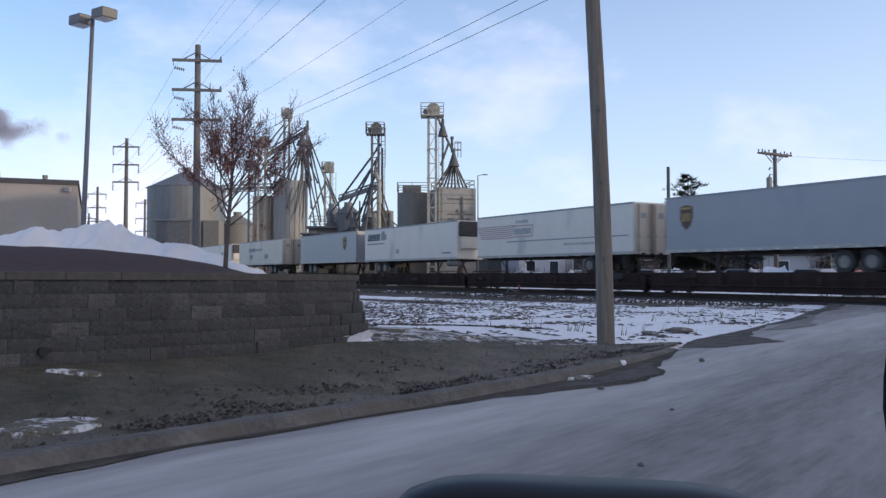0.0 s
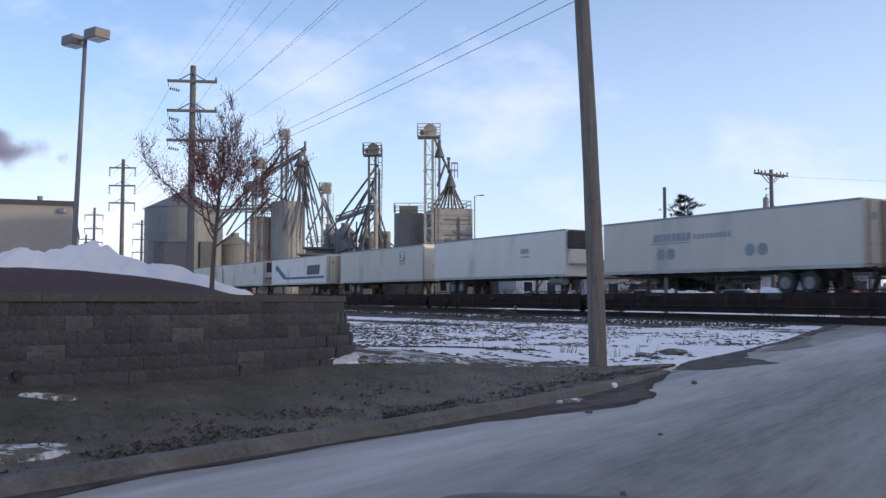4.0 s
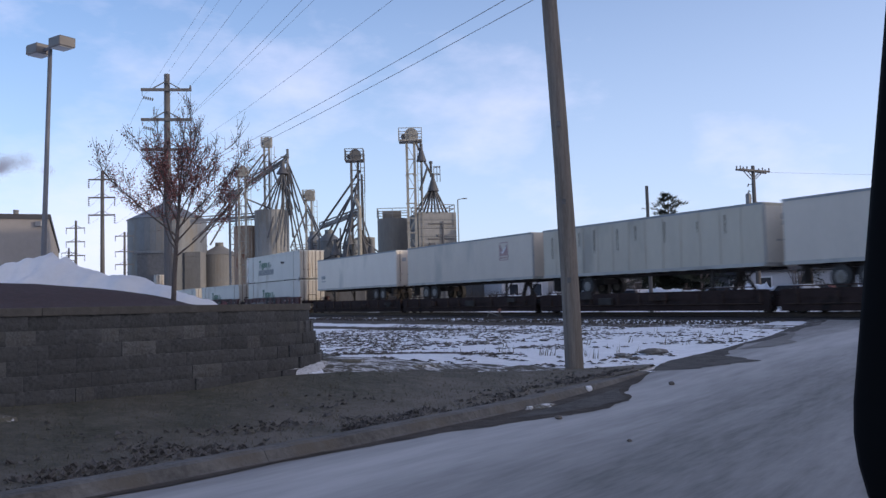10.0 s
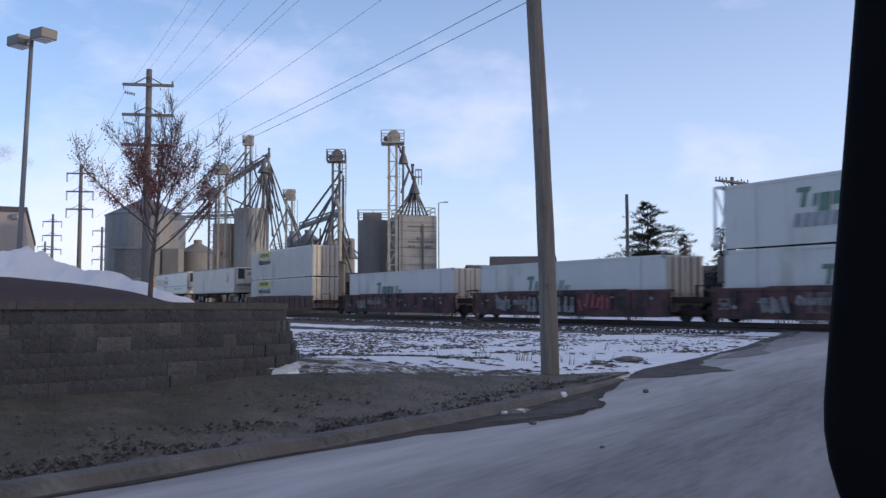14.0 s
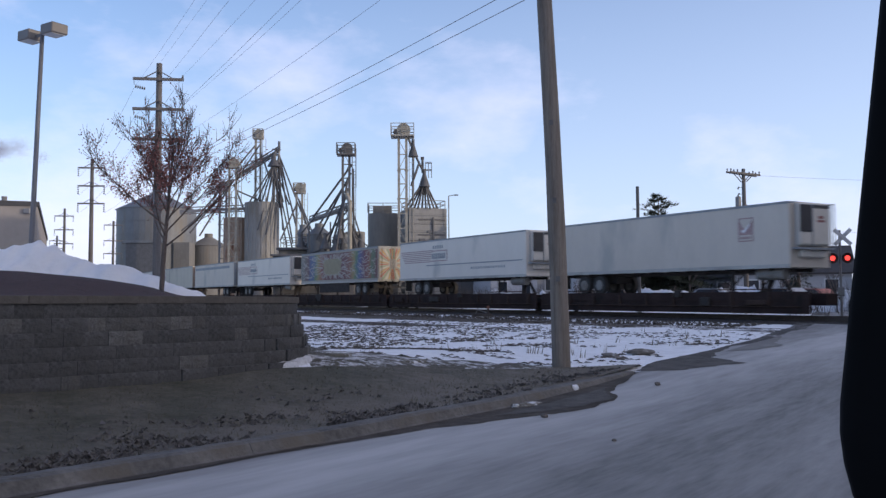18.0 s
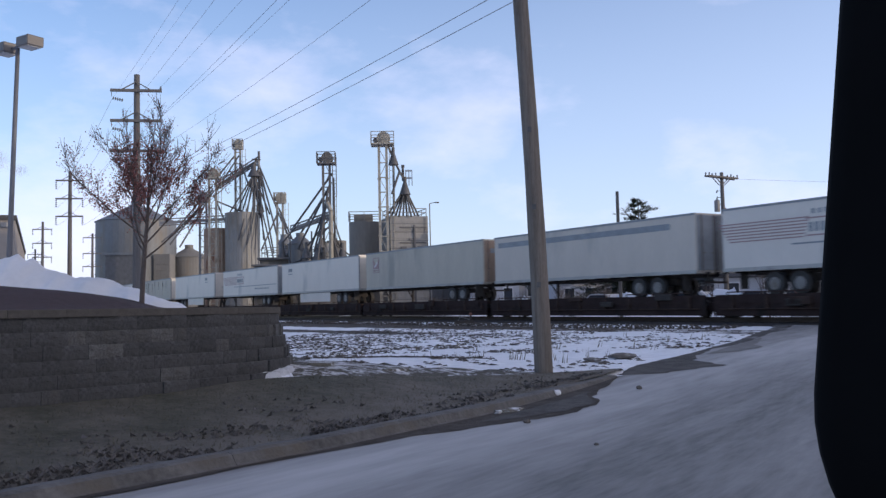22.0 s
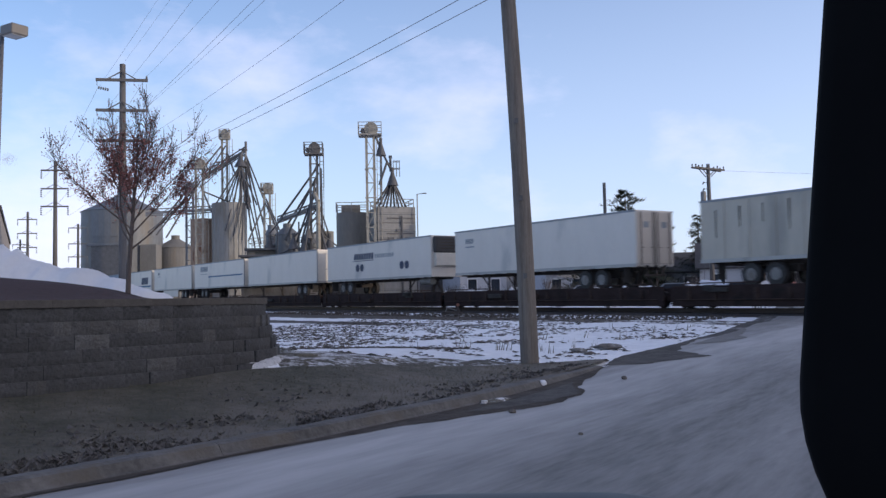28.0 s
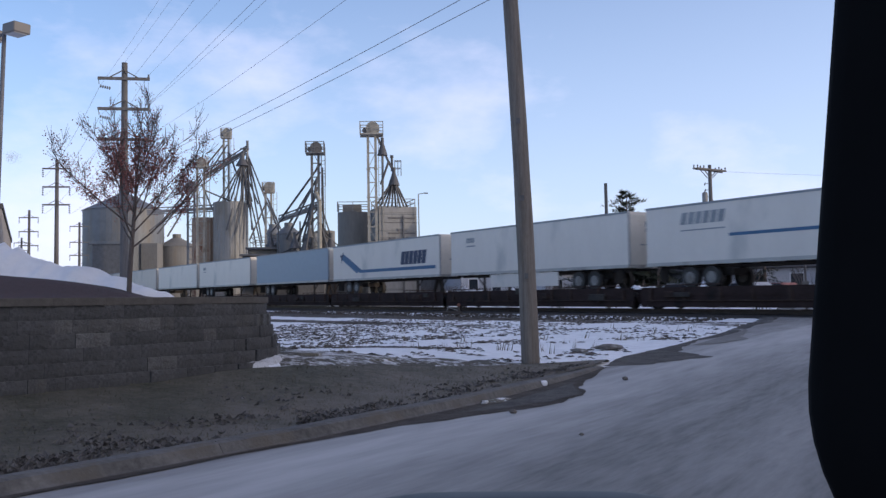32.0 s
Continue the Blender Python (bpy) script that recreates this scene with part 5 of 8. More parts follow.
def bed():
    total = sum((Vector(q) - Vector(p)).length for p, q in zip(WALL, WALL[1:]))
    rows = []
    for i in range(41):
        k = total * i / 40
        p, t = along(WALL, k - .001)
        back = Vector((-0.55, 0.83)) if k < 14 else Vector((-0.75, 0.66))
        r = []
        for j in range(15):
            dd = 0.25 + j * 0.55
            q = p + back * dd
            z = mound_height(dd, k) + 0.03 * noise.noise(Vector((q.x * 1.5, q.y * 1.5, 2)))
            if j == 14:
                z = 0.2
            r.append((q.x, q.y, z))
        rows.append(r)
    return tagged(grid_mesh("mulch_bed", rows, M["mulch"]), "raised bed of dark red-brown mulch behind the block wall", "planting bed", kind="structure")


bed()


def snow_pile(name, line, label):
    """A ploughed heap along a plan line: (x, y, base, height, half-width)."""
    bm = B()
    rows = []
    n = 150
    for i in range(n + 1):
        f = i / n * (len(line) - 1)
        k = min(int(f), len(line) - 2)
        a, b = line[k], line[k + 1]
        u_ = f - k
        x, y, zb, h, w = (a[c] + (b[c] - a[c]) * u_ for c in range(5))
        r = []
        for j in range(25):
            v = j / 24 * 2 - 1
            px, py = x + 0.2 * v * w, y + v * w
            lump = 0.22 * noise.noise(Vector((px * 1.1, py * 1.1, 9))) + 0.2 * noise.noise(Vector((px * 2.7, py * 2.7, 3))) + 0.1 * noise.noise(Vector((px * 6.5, py * 6.5, 5)))
            r.append((px, py, zb - 0.25 + (h + 0.25) * max(0, 1 - abs(v) ** 1.9) * (0.95 + lump)))
        rows.append(r)
    return tagged(grid_mesh(name, rows, M["snow_clean"]), label, "snow pile")


snow_pile("snowbank", [(-16, 12.2, 1.7, .1, 1.2), (-10.5, 14.2, 1.7, .14, 1.2), (-9.0, 15.0, 1.68, .2, 1.2), (-8.0, 15.5, 1.66, .36, 1.2), (-7.4, 15.7, 1.65, .46, 1.2), (-6.9, 15.8, 1.64, .64, 1.2), (-6.4, 15.9, 1.62, .5, 1.2), (-5.9, 16.0, 1.6, .62, 1.2), (-5.4, 16.0, 1.56, .52, 1.1), (-4.8, 15.9, 1.5, .46, 1.0), (-4.2, 15.8, 1.44, .36, .9), (-3.6, 15.6, 1.36, .24, .8), (-2.7, 15.4, 1.22, .04, .5)], "heap of ploughed white snow on the mulch bed")


# ---- poles and wires ----
def wood_pole():
    th = empty("wooden_utility_pole", None, "weathered grey-brown wooden utility pole at the street corner", "utility pole")
    bm = B()
    segs = 14
    rings = []
    base, lean = Vector((2.77, 15.6, 0.02)), Vector((-0.031, 0.0, 1.0))
    for i in range(13):
        z = i * 0.85
        r = 0.155 - 0.004 * z
        c = base + lean * z + Vector((0.035 + 0.0175 * z - 0.0031 * z * z if z < 6.5 else 0.018, 0, 0))
        rings.append([bm.verts.new((c.x + r * math.cos(a) * (1 + .05 * noise.noise(Vector((math.cos(a) * 3, math.sin(a) * 3, z)))), c.y + r * math.sin(a), c.z)) for a in [k / segs * 2 * math.pi for k in range(segs)]])
    for r0, r1 in zip(rings, rings[1:]):
        for k in range(segs):
            bm.faces.new((r0[k], r0[(k + 1) % segs], r1[(k + 1) % segs], r1[k]))
    bm.faces.new(rings[-1])
    part("shaft", bm, M["wood"], th, smooth=True)
    bm = B()
    c = base + lean * 6.7
    rod(bm, c + Vector((.1, -.05, 0)), c + Vector((.3, -.05, .02)), .012, seg=6)
    bmesh.ops.create_cone(bm, cap_ends=True, segments=10, radius1=.05, radius2=.05, depth=.04, matrix=Matrix.Translation(c + Vector((.33, -.05, -.03))) @ Matrix.Rotation(radians(90), 4, "X"))
    part("cable_bracket", bm, M["dark_steel"], th)
    for z in (4.2, 2.9, 1.6):
        bm = B()
        cc = base + lean * z
        box(bm, cc + Vector((.02, -.165, 0)), (.06, .02, .09))
        part("pole_tag", bm, M["dark_steel"], th)
    return th


wood_pole()


def line_pole(name, x, y, zb, zt, r, arms, span, rot, label, mat, insul=True, big=False):
    th = empty(name, Matrix.Translation((x, y, zb)) @ Matrix.Rotation(rot, 4, "Z"), label, "utility pole", "power line poles")
    h = zt - zb
    bm = B()
    rod(bm, (0, 0, 0), (0, 0, h), r * 1.3, r * 0.85, seg=10)
    part("shaft", bm, mat, th, smooth=True)
    for i, za in enumerate(arms):
        z = za - zb
        bm = B()
        box(bm, (0, -r - .05, z), (span, .11, .13))
        a = part("crossarm", bm, mat, th)
        bm = B()
        for sg in (-1, 1):
            bar(bm, (0, -r - .05, z + .42), (sg * span * .27, -r - .05, z + .06), .045)
        part("arm_brace", bm, mat, a)
        if insul:
            for sg in (-1, 1):
                bm = B()
                if big and sg < 0:
                    x0 = -span / 2 + .04
                    rod(bm, (x0, -r - .05, z), (x0 + .02, -r - .05, z - .3), .015, seg=5)
                    for k in range(5):
                        rod(bm, (x0 + .08 + k * .1, -r - .05, z - .38 - k * .022), (x0 + .13 + k * .1, -r - .05, z - .39 - k * .022), .085, .05, seg=8)
                elif big:
                    rod(bm, (sg * span / 2 - .05, -r - .05, z + .06), (sg * span / 2 - .05, -r - .05, z + .22), .05, .035, seg=8)
                else:
                    for k in range(4):
                        rod(bm, (sg * (span / 2 - .05), -r - .05, z - .12 - .17 * k), (sg * (span / 2 - .05), -r - .05, z - .22 - .17 * k), .085, .05, seg=8)
                part("insulator", bm, M["dark_steel"], a)
    return th


line_pole("power_pole", -11.98, 43.8, 0.3, 12.86, 0.16, (12.05, 10.6, 9.15), 2.35, 0.12, "tall wooden power pole with three crossarms", M["wood_grey"], big=True)
line_pole("power_pole", -28.3, 80.5, 0.3, 14.2, 0.17, (13.4, 11.8, 10.25), 2.3, 0.1, "distant power pole with three crossarms and hanging insulators", M["wood_grey"])
line_pole("power_pole", -45.6, 119.0, 0.3, 14.0, 0.17, (13.0, 11.2, 9.4), 2.4, 0.1, "distant power pole with three crossarms", M["wood_grey"])
line_pole("power_pole", -62.0, 158.0, 0.3, 13.5, 0.17, (12.6, 10.8, 9.0), 2.4, 0.1, "distant power pole with three crossarms", M["wood_grey"])
line_pole("power_pole", -70.0, 178.0, 0.3, 13.5, 0.17, (12.6, 10.8), 2.4, 0.1, "distant power pole with two crossarms", M["wood_grey"])
line_pole("power_pole", -42.3, 128.0, 0.3, 13.2, 0.17, (12.6, 10.4, 8.6), 2.5, 0.2, "distant power pole with three crossarms", M["wood_grey"])


def street_pole():
    th = line_pole("street_power_pole", 22.6, 61.3, 0.5, 10.35, 0.14, (), 2.3, 0.5, "wooden power pole with double crossarms and a transformer can", M["wood_grey"], insul=False)
    for yy, tilt in ((-.16, -.01), (.16, -.03)):
        rt = Matrix.Translation((0, yy, 9.5)) @ Matrix.Rotation(-tilt, 4, "Y")
        bm = B()
        box(bm, (0, 0, 0), (2.9, .1, .12), m=rt)
        arm = part("crossarm", bm, M["wood_grey"], th)
        for k in range(4):
            bm = B()
            x0 = (-1.38, -.75, .75, 1.38)[k]
            rod(bm, rt @ Vector((x0, 0, .06)), rt @ Vector((x0, 0, .17)), .035, seg=6)
            rod(bm, rt @ Vector((x0, 0, .15)), rt @ Vector((x0, 0, .25)), .06, .04, seg=8)
            part("insulator", bm, M["dark_steel"], arm)
        for sg in (-1, 1):
            bm = B()
            bar(bm, rt @ Vector((sg * .72, 0, -.06)), (sg * .12, yy * .7, 8.95), .045)
            part("arm_brace", bm, M["wood_grey"], arm)
    bm = B()
    rod(bm, (-.3, .24, 7.15), (-.3, .24, 7.9), .19, seg=12)
    rod(bm, (-.3, .24, 7.9), (-.3, .24, 7.98), .19, .1, seg=12)
    t = part("transformer", bm, M["steel"], th)
    bm = B()
    rod(bm, (-.2, .15, 7.6), (0, 0, 7.7), .03, seg=5)
    part("hanger", bm, M["dark_steel"], t)
    for zz in (8.1, 8.55):
        bm = B()
        rod(bm, (-.34, .22, zz - .1), (-.26, .18, zz + .08), .05, .035, seg=7)
        rod(bm, (-.3, .2, zz), (0, 0, zz + .05), .018, seg=5)
        part("fuse_cutout", bm, M["dark_steel"], th)
    bm = B()
    rod(bm, (-.1, 0, 7.0), (-1.5, -.4, 0.1), .012, seg=5)
    part("guy_wire", bm, M["dark_steel"], th)
    bm = B()
    box(bm, (.2, 0, 7.3), (.14, .1, .2))
    part("cable_box", bm, M["dark_steel"], th)


street_pole()


def thin_pole():
    th = empty("thin_pole", None, "plain dark wooden pole beyond the track", "pole")
    bm = B()
    rod(bm, (14.35, 57.4, 0.4), (14.35, 57.4, 8.64), .12, .1, seg=10)
    part("shaft", bm, M["wood_grey"], th)


thin_pole()


def lot_lamp():
    """A tall car-park light with two box heads."""
    th = empty("parking_lot_light", Matrix.Translation((-10.99, 27.4, 0.57)) @ Matrix.Rotation(0.03, 4, "Y"), "tall steel car-park light with two box heads", "street light")
    bm = B()
    rod(bm, (0, 0, 0), (.0, 0, 8.75), .085, .06, seg=12)
    part("pole", bm, M["lamp_steel"], th, smooth=True)
    bm = B()
    rod(bm, (0, 0, -0.6), (0, 0, .35), .28, seg=16)
    part("base", bm, M["concrete"], th)
    for sg in (-1, 1):
        m = Matrix.Translation((0, 0, 8.72)) @ Matrix.Rotation(radians(-38), 4, "Z")
        bm = B()
        box(bm, (sg * .2, 0, .02), (.3, .07, .07), m=m)
        part("arm", bm, M["lamp_steel"], th)
        bm = B()
        box(bm, (sg * .64, 0, .06), (.62, .52, .3), m=m, bevel=.025)
        hd = part("lamp_head", bm, M["lamp_box"], th)
        bm = B()
        box(bm, (sg * .64, 0, -.097), (.5, .42, .02), m=m)
        part("lens", bm, M["lamp_lens"], hd)
    return th


M["lamp_steel"] = material("lamp_steel", (0.17, 0.17, 0.18), 0.5, 0.3, vary=0.1)
M["lamp_box"] = material("lamp_box", (0.15, 0.14, 0.135), 0.55, 0.1, vary=0.1)
M["lamp_lens"] = material("lamp_lens", (0.4, 0.4, 0.4), 0.3)
lot_lamp()


def wire(name, a, b, sag, r=0.012, label="thin dark overhead wire"):
    cu = bpy.data.curves.new(name, "CURVE")
    cu.dimensions, cu.bevel_depth, cu.bevel_resolution = "3D", r, 1
    sp = cu.splines.new("POLY")
    n = 24
    sp.points.add(n)
    a, b = Vector(a), Vector(b)
    for i in range(n + 1):
        t = i / n
        p = a.lerp(b, t)
        sp.points[i].co = (p.x, p.y, p.z - sag * 4 * t * (1 - t), 1)
    cu.materials.append(M["cable"])
    return tagged(new(name, cu), label, "wire", "overhead wires")


UP, FP, NP = Vector((-11.98, 43.7, 0)), Vector((-28.3, 80.4, 0)), Vector((12.0, -10.0, 0))
line_pole("power_pole", NP.x, NP.y, 0.0, 11.6, 0.16, (10.8, 9.3, 7.3), 2.35, 0.12, "tall wooden power pole beside the street, with three crossarms", M["wood_grey"], big=True)
wire("power_wire", UP + Vector((0, 0, 12.8)), NP + Vector((0, 0, 11.5)), 0.4, 0.004)
for zu, zf, zn in ((12.05, 13.2, 10.8), (10.6, 11.6, 9.3), (9.15, 10.05, 7.3)):
    for sg in (-1.1, 1.1):
        o = Vector((sg, 0.12 * sg, 0))
        wire("power_wire", UP + o + Vector((0, 0, zu + (.2 if sg > 0 else -.4))), NP + o + Vector((0, 0, zn)), 0.5, 0.0045)
        wire("power_wire", UP + o + Vector((0, 0, zu + (.2 if sg > 0 else -.4))), FP + o * .97 + Vector((0, 0, zf - .6)), 0.5, 0.007)
for dz, zz in ((-0.23, 7.6), (-0.51, 7.33)):
    wire("telephone_cable", (2.62, 15.5, 7.02 + dz), (UP.x + .1, UP.y - .2, zz), 0.14, 0.0065, "thick dark telephone cable between two poles")
    wire("telephone_cable", (2.62, 15.5, 7.02 + dz), (16, -14, 8.0 + dz), 0.3, 0.0075, "thick dark telephone cable between two poles")
wire("power_wire", (22.6, 61.1, 9.9), (70, 60, 10.5), .9, .007)
wire("power_wire", (22.9, 61.1, 6.3), (60, 63, 6.9), .7, .007)



# ---- the store beyond the bed ----
def store():
    th = empty("store_building", None, "plain tan store building with a dark roof edge", "building")
    c, d1, d2 = Vector((-22.3, 55.0)), Vector((-0.93, -0.36)), Vector((-0.36, 0.93))
    p = [c, c + d1 * 40, c + d1 * 40 + d2 * 30, c + d2 * 30]
    slab("wall", [tuple(q) for q in p], 0.0, 7.2, M["tan"], th)
    o = [c + (-d1 - d2) * .08, c + d1 * 40 + (-d2) * .08, c + d1 * 40 + d2 * 30, c + d2 * 30 + (-d1) * .08]
    slab("roof_trim", [tuple(q) for q in o], 7.2, 7.5, M["dark_trim"], th)
    q = c + d1 * 5.2 + d2 * 1.5
    bm = B()
    box(bm, (q.x, q.y, 7.75), (1.2, 1.2, .6), bevel=.05)
    part("roof_vent", bm, M["dark_steel"], th)
    q = c + d1 * 1.9 + d2 * 1.5
    bm = B()
    rod(bm, (q.x, q.y, 7.4), (q.x, q.y, 7.9), .12, .18, seg=8)
    part("roof_vent", bm, M["steel"], th)
    for dist, z in ((4.6, 2.7), (.55, 6.9)):
        q = c + d1 * dist - d2 * .15
        bm = B()
        box(bm, (q.x, q.y, z), (.4, .3, .3), bevel=.04)
        part("wall_light", bm, M["steel"], th)
    for k in range(2):
        q = c + d1 * (6.0 - .5 * k) - d2 * .05
        bm = B()
        box(bm, (q.x, q.y, 4.4), (.34, .06, .3), rz=math.atan2(d1.y, d1.x))
        part("wall_plate", bm, M["mark_grey"], th)


store()


# ---- the grain elevator ----
def cyl_bin(name, x, y, r, z1, label, mat, cone=0.0, ribs=0, rings=0, z0=0.5, group="grain bins"):
    th = empty(name, Matrix.Translation((x, y, z0)), label, "grain bin", group)
    h = z1 - z0
    bm = B()
    seg = 40
    bmesh.ops.create_cone(bm, cap_ends=True, segments=seg, radius1=r, radius2=r, depth=h, matrix=Matrix.Translation((0, 0, h / 2)))
    part("shell", bm, mat, th, smooth=False)
    if cone:
        bm = B()
        bmesh.ops.create_cone(bm, cap_ends=True, segments=seg, radius1=r + .12, radius2=.35, depth=cone, matrix=Matrix.Translation((0, 0, h + cone / 2)))
        rf = part("roof", bm, mat, th)
        bm = B()
        bmesh.ops.create_cone(bm, cap_ends=True, segments=12, radius1=.4, radius2=.4, depth=.4, matrix=Matrix.Translation((0, 0, h + cone + .12)))
        part("roof_cap", bm, mat, rf)
    for k in range(ribs):
        a = k / ribs * 2 * math.pi
        bm = B()
        bar(bm, (r * math.cos(a), r * math.sin(a), 0), (r * math.cos(a), r * math.sin(a), h), .1)
        part("stiffener", bm, mat, th)
    for k in range(rings):
        bm = B()
        bmesh.ops.create_cone(bm, cap_ends=False, segments=seg, radius1=r + .05, radius2=r + .05, depth=.06, matrix=Matrix.Translation((0, 0, (k + 1) * h / (rings + 1))))
        part("band", bm, mat, th)
    return th


def guard(bm, x0, x1, y0, y1, z, h=1.05):
    c = [(x0, y0), (x1, y0), (x1, y1), (x0, y1)]
    for i in range(4):
        a, b = c[i], c[(i + 1) % 4]
        for zz in (z + h, z + h * .5):
            bar(bm, (*a, zz), (*b, zz), .06)
        bar(bm, (*a, z), (*a, z + h), .06)
        bar(bm, ((a[0] + b[0]) / 2, (a[1] + b[1]) / 2, z), ((a[0] + b[0]) / 2, (a[1] + b[1]) / 2, z + h), .06)


def guard_parts(parent, mat, x0, x1, y0, y1, z, h=1.05):
    """The same railing, bar by bar and post by post."""
    c = [(x0, y0), (x1, y0), (x1, y1), (x0, y1)]
    for i in range(4):
        a, b = c[i], c[(i + 1) % 4]
        mid = ((a[0] + b[0]) / 2, (a[1] + b[1]) / 2)
        for nm, p, q in (("rail_bar", (*a, z + h), (*b, z + h)), ("rail_bar", (*a, z + h * .5), (*b, z + h * .5)), ("rail_post", (*a, z), (*a, z + h)), ("rail_post", (*mid, z), (*mid, z + h))):
            bm = B()
            bar(bm, p, q, .06)
            part(nm, bm, mat, parent)


def bucket_leg(x, y, zt, w, label, mat, plat=2.0, head=0.55, z0=0.5, cage=True):
    """An elevator leg: two square trunks, a platform with rails, a rounded head drum, a ladder."""
    th = empty("elevator_leg", Matrix.Translation((x, y, 0)), label, "grain elevator", "elevator legs")
    for sg in (-1, 1):
        bm = B()
        bar(bm, (sg * w / 2, 0, z0), (sg * w / 2, 0, zt), .22)
        k = int((zt - z0) / 2.5)
        for i in range(k):
            box(bm, (sg * w / 2, 0, z0 + i * 2.5), (.34, .34, .08))
        part("trunk", bm, mat, th)
    bm = B()
    for i in range(int((zt - z0) / 1.3)):
        z = z0 + .9 + i * 1.3
        bar(bm, (-w / 2, -.1, z), (w / 2, -.1, z), .09)
        sg = 1 if i % 2 else -1
        bar(bm, (-sg * w / 2, -0.08, z), (sg * w / 2, -0.08, z + 1.3), .05)
    part("brace_frame", bm, mat, th)
    bm = B()
    for xx in (w / 2 + .25, w / 2 + .6):
        bar(bm, (xx, -.1, z0), (xx, -.1, zt), .05)
    for i in range(int((zt - z0) / .6)):
        bar(bm, (w / 2 + .25, -.1, z0 + i * .6), (w / 2 + .6, -.1, z0 + i * .6), .03)
    part("ladder", bm, mat, th)
    bm = B()
    box(bm, (0, 0, zt), (plat, plat * .8, .12))
    p = part("platform", bm, mat, th)
    guard_parts(p, mat, -plat / 2, plat / 2, -plat * .4, plat * .4, zt)
    bm = B()
    rod(bm, (.1, -.3, zt + .55), (.1, .3, zt + .55), head, seg=18)
    box(bm, (.1, 0, zt + .28), (head * 1.5, .5, .5))
    part("head_drum", bm, mat, th)
    bm = B()
    rod(bm, (-plat * .3, -.25, zt + .4), (-plat * .3, .15, zt + .4), .22, seg=10)
    part("motor", bm, M["dark_steel"], th)
    return th


def spout(name, runs, label, r=0.13, mat="spout"):
    """Spouting: one pipe a run."""
    th = empty(name, None, label, "grain spout", "grain spouts")
    for a, b in runs:
        bm = B()
        rod(bm, a, b, r, seg=8)
        part("pipe", bm, M[mat], th)
    return th


def distributor(x, y, z, r, h, label, mat="spout"):
    th = empty("distributor", Matrix.Translation((x, y, z)), label, "grain distributor", "distributors")
    bm = B()
    bmesh.ops.create_cone(bm, cap_ends=True, segments=16, radius1=r, radius2=r * .3, depth=h, matrix=Matrix.Translation((0, 0, h / 2)))
    part("hood", bm, M[mat], th)
    bm = B()
    rod(bm, (0, 0, h), (0, 0, h + .5), r * .32, seg=10)
    part("inlet", bm, M[mat], th)
    return th


M["bin_pale"] = material("pale_bin_sheet", (0.26, 0.258, 0.25), 0.6, 0.15, vary=0.2, scale=0.7, stretch=(1, 1, .25), dirt=(0.21, 0.195, 0.17), dirt_scale=0.5, dirt_at=0.52)
M["old_steel"] = material("old_steel", (0.165, 0.16, 0.155), 0.7, 0.2, vary=0.3, scale=1.5, stretch=(1, 1, .3), dirt=(0.125, 0.105, 0.09), dirt_scale=1.0)
M["spout"] = material("spout_steel", (0.1, 0.1, 0.105), 0.55, 0.3, vary=0.25)


def truss(name, a, b, w, label, mat):
    th = empty(name, None, label, "conveyor", "conveyors")
    a, b = Vector(a), Vector(b)
    bm = B()
    up = Vector((0, 0, w))
    bar(bm, a, b, .12)
    bar(bm, a + up, b + up, .12)
    n = max(4, int((b - a).length / 1.2))
    for i in range(n):
        p, q = a.lerp(b, i / n), a.lerp(b, (i + 1) / n)
        bar(bm, p, q + up, .06)
        bar(bm, p, p + up, .06)
    part("frame", bm, mat, th)
    bm = B()
    bar(bm, a + up * .42, b + up * .42, .3, w * .42)
    part("trough", bm, mat, th)
    return th


def push_back(before, k):
    """Set everything built since then k times as far from the street corner, and as large."""
    o = Vector((0.4, 0.5, 1.2))
    for ob in [x for x in bpy.data.objects if x not in before]:
        if ob.type == "MESH":
            ob.data.transform(Matrix.Scale(k, 4))
        if ob.parent is None:
            m = ob.matrix_basis.copy()
            m.translation = o + (m.translation - o) * k
            ob.matrix_basis = m


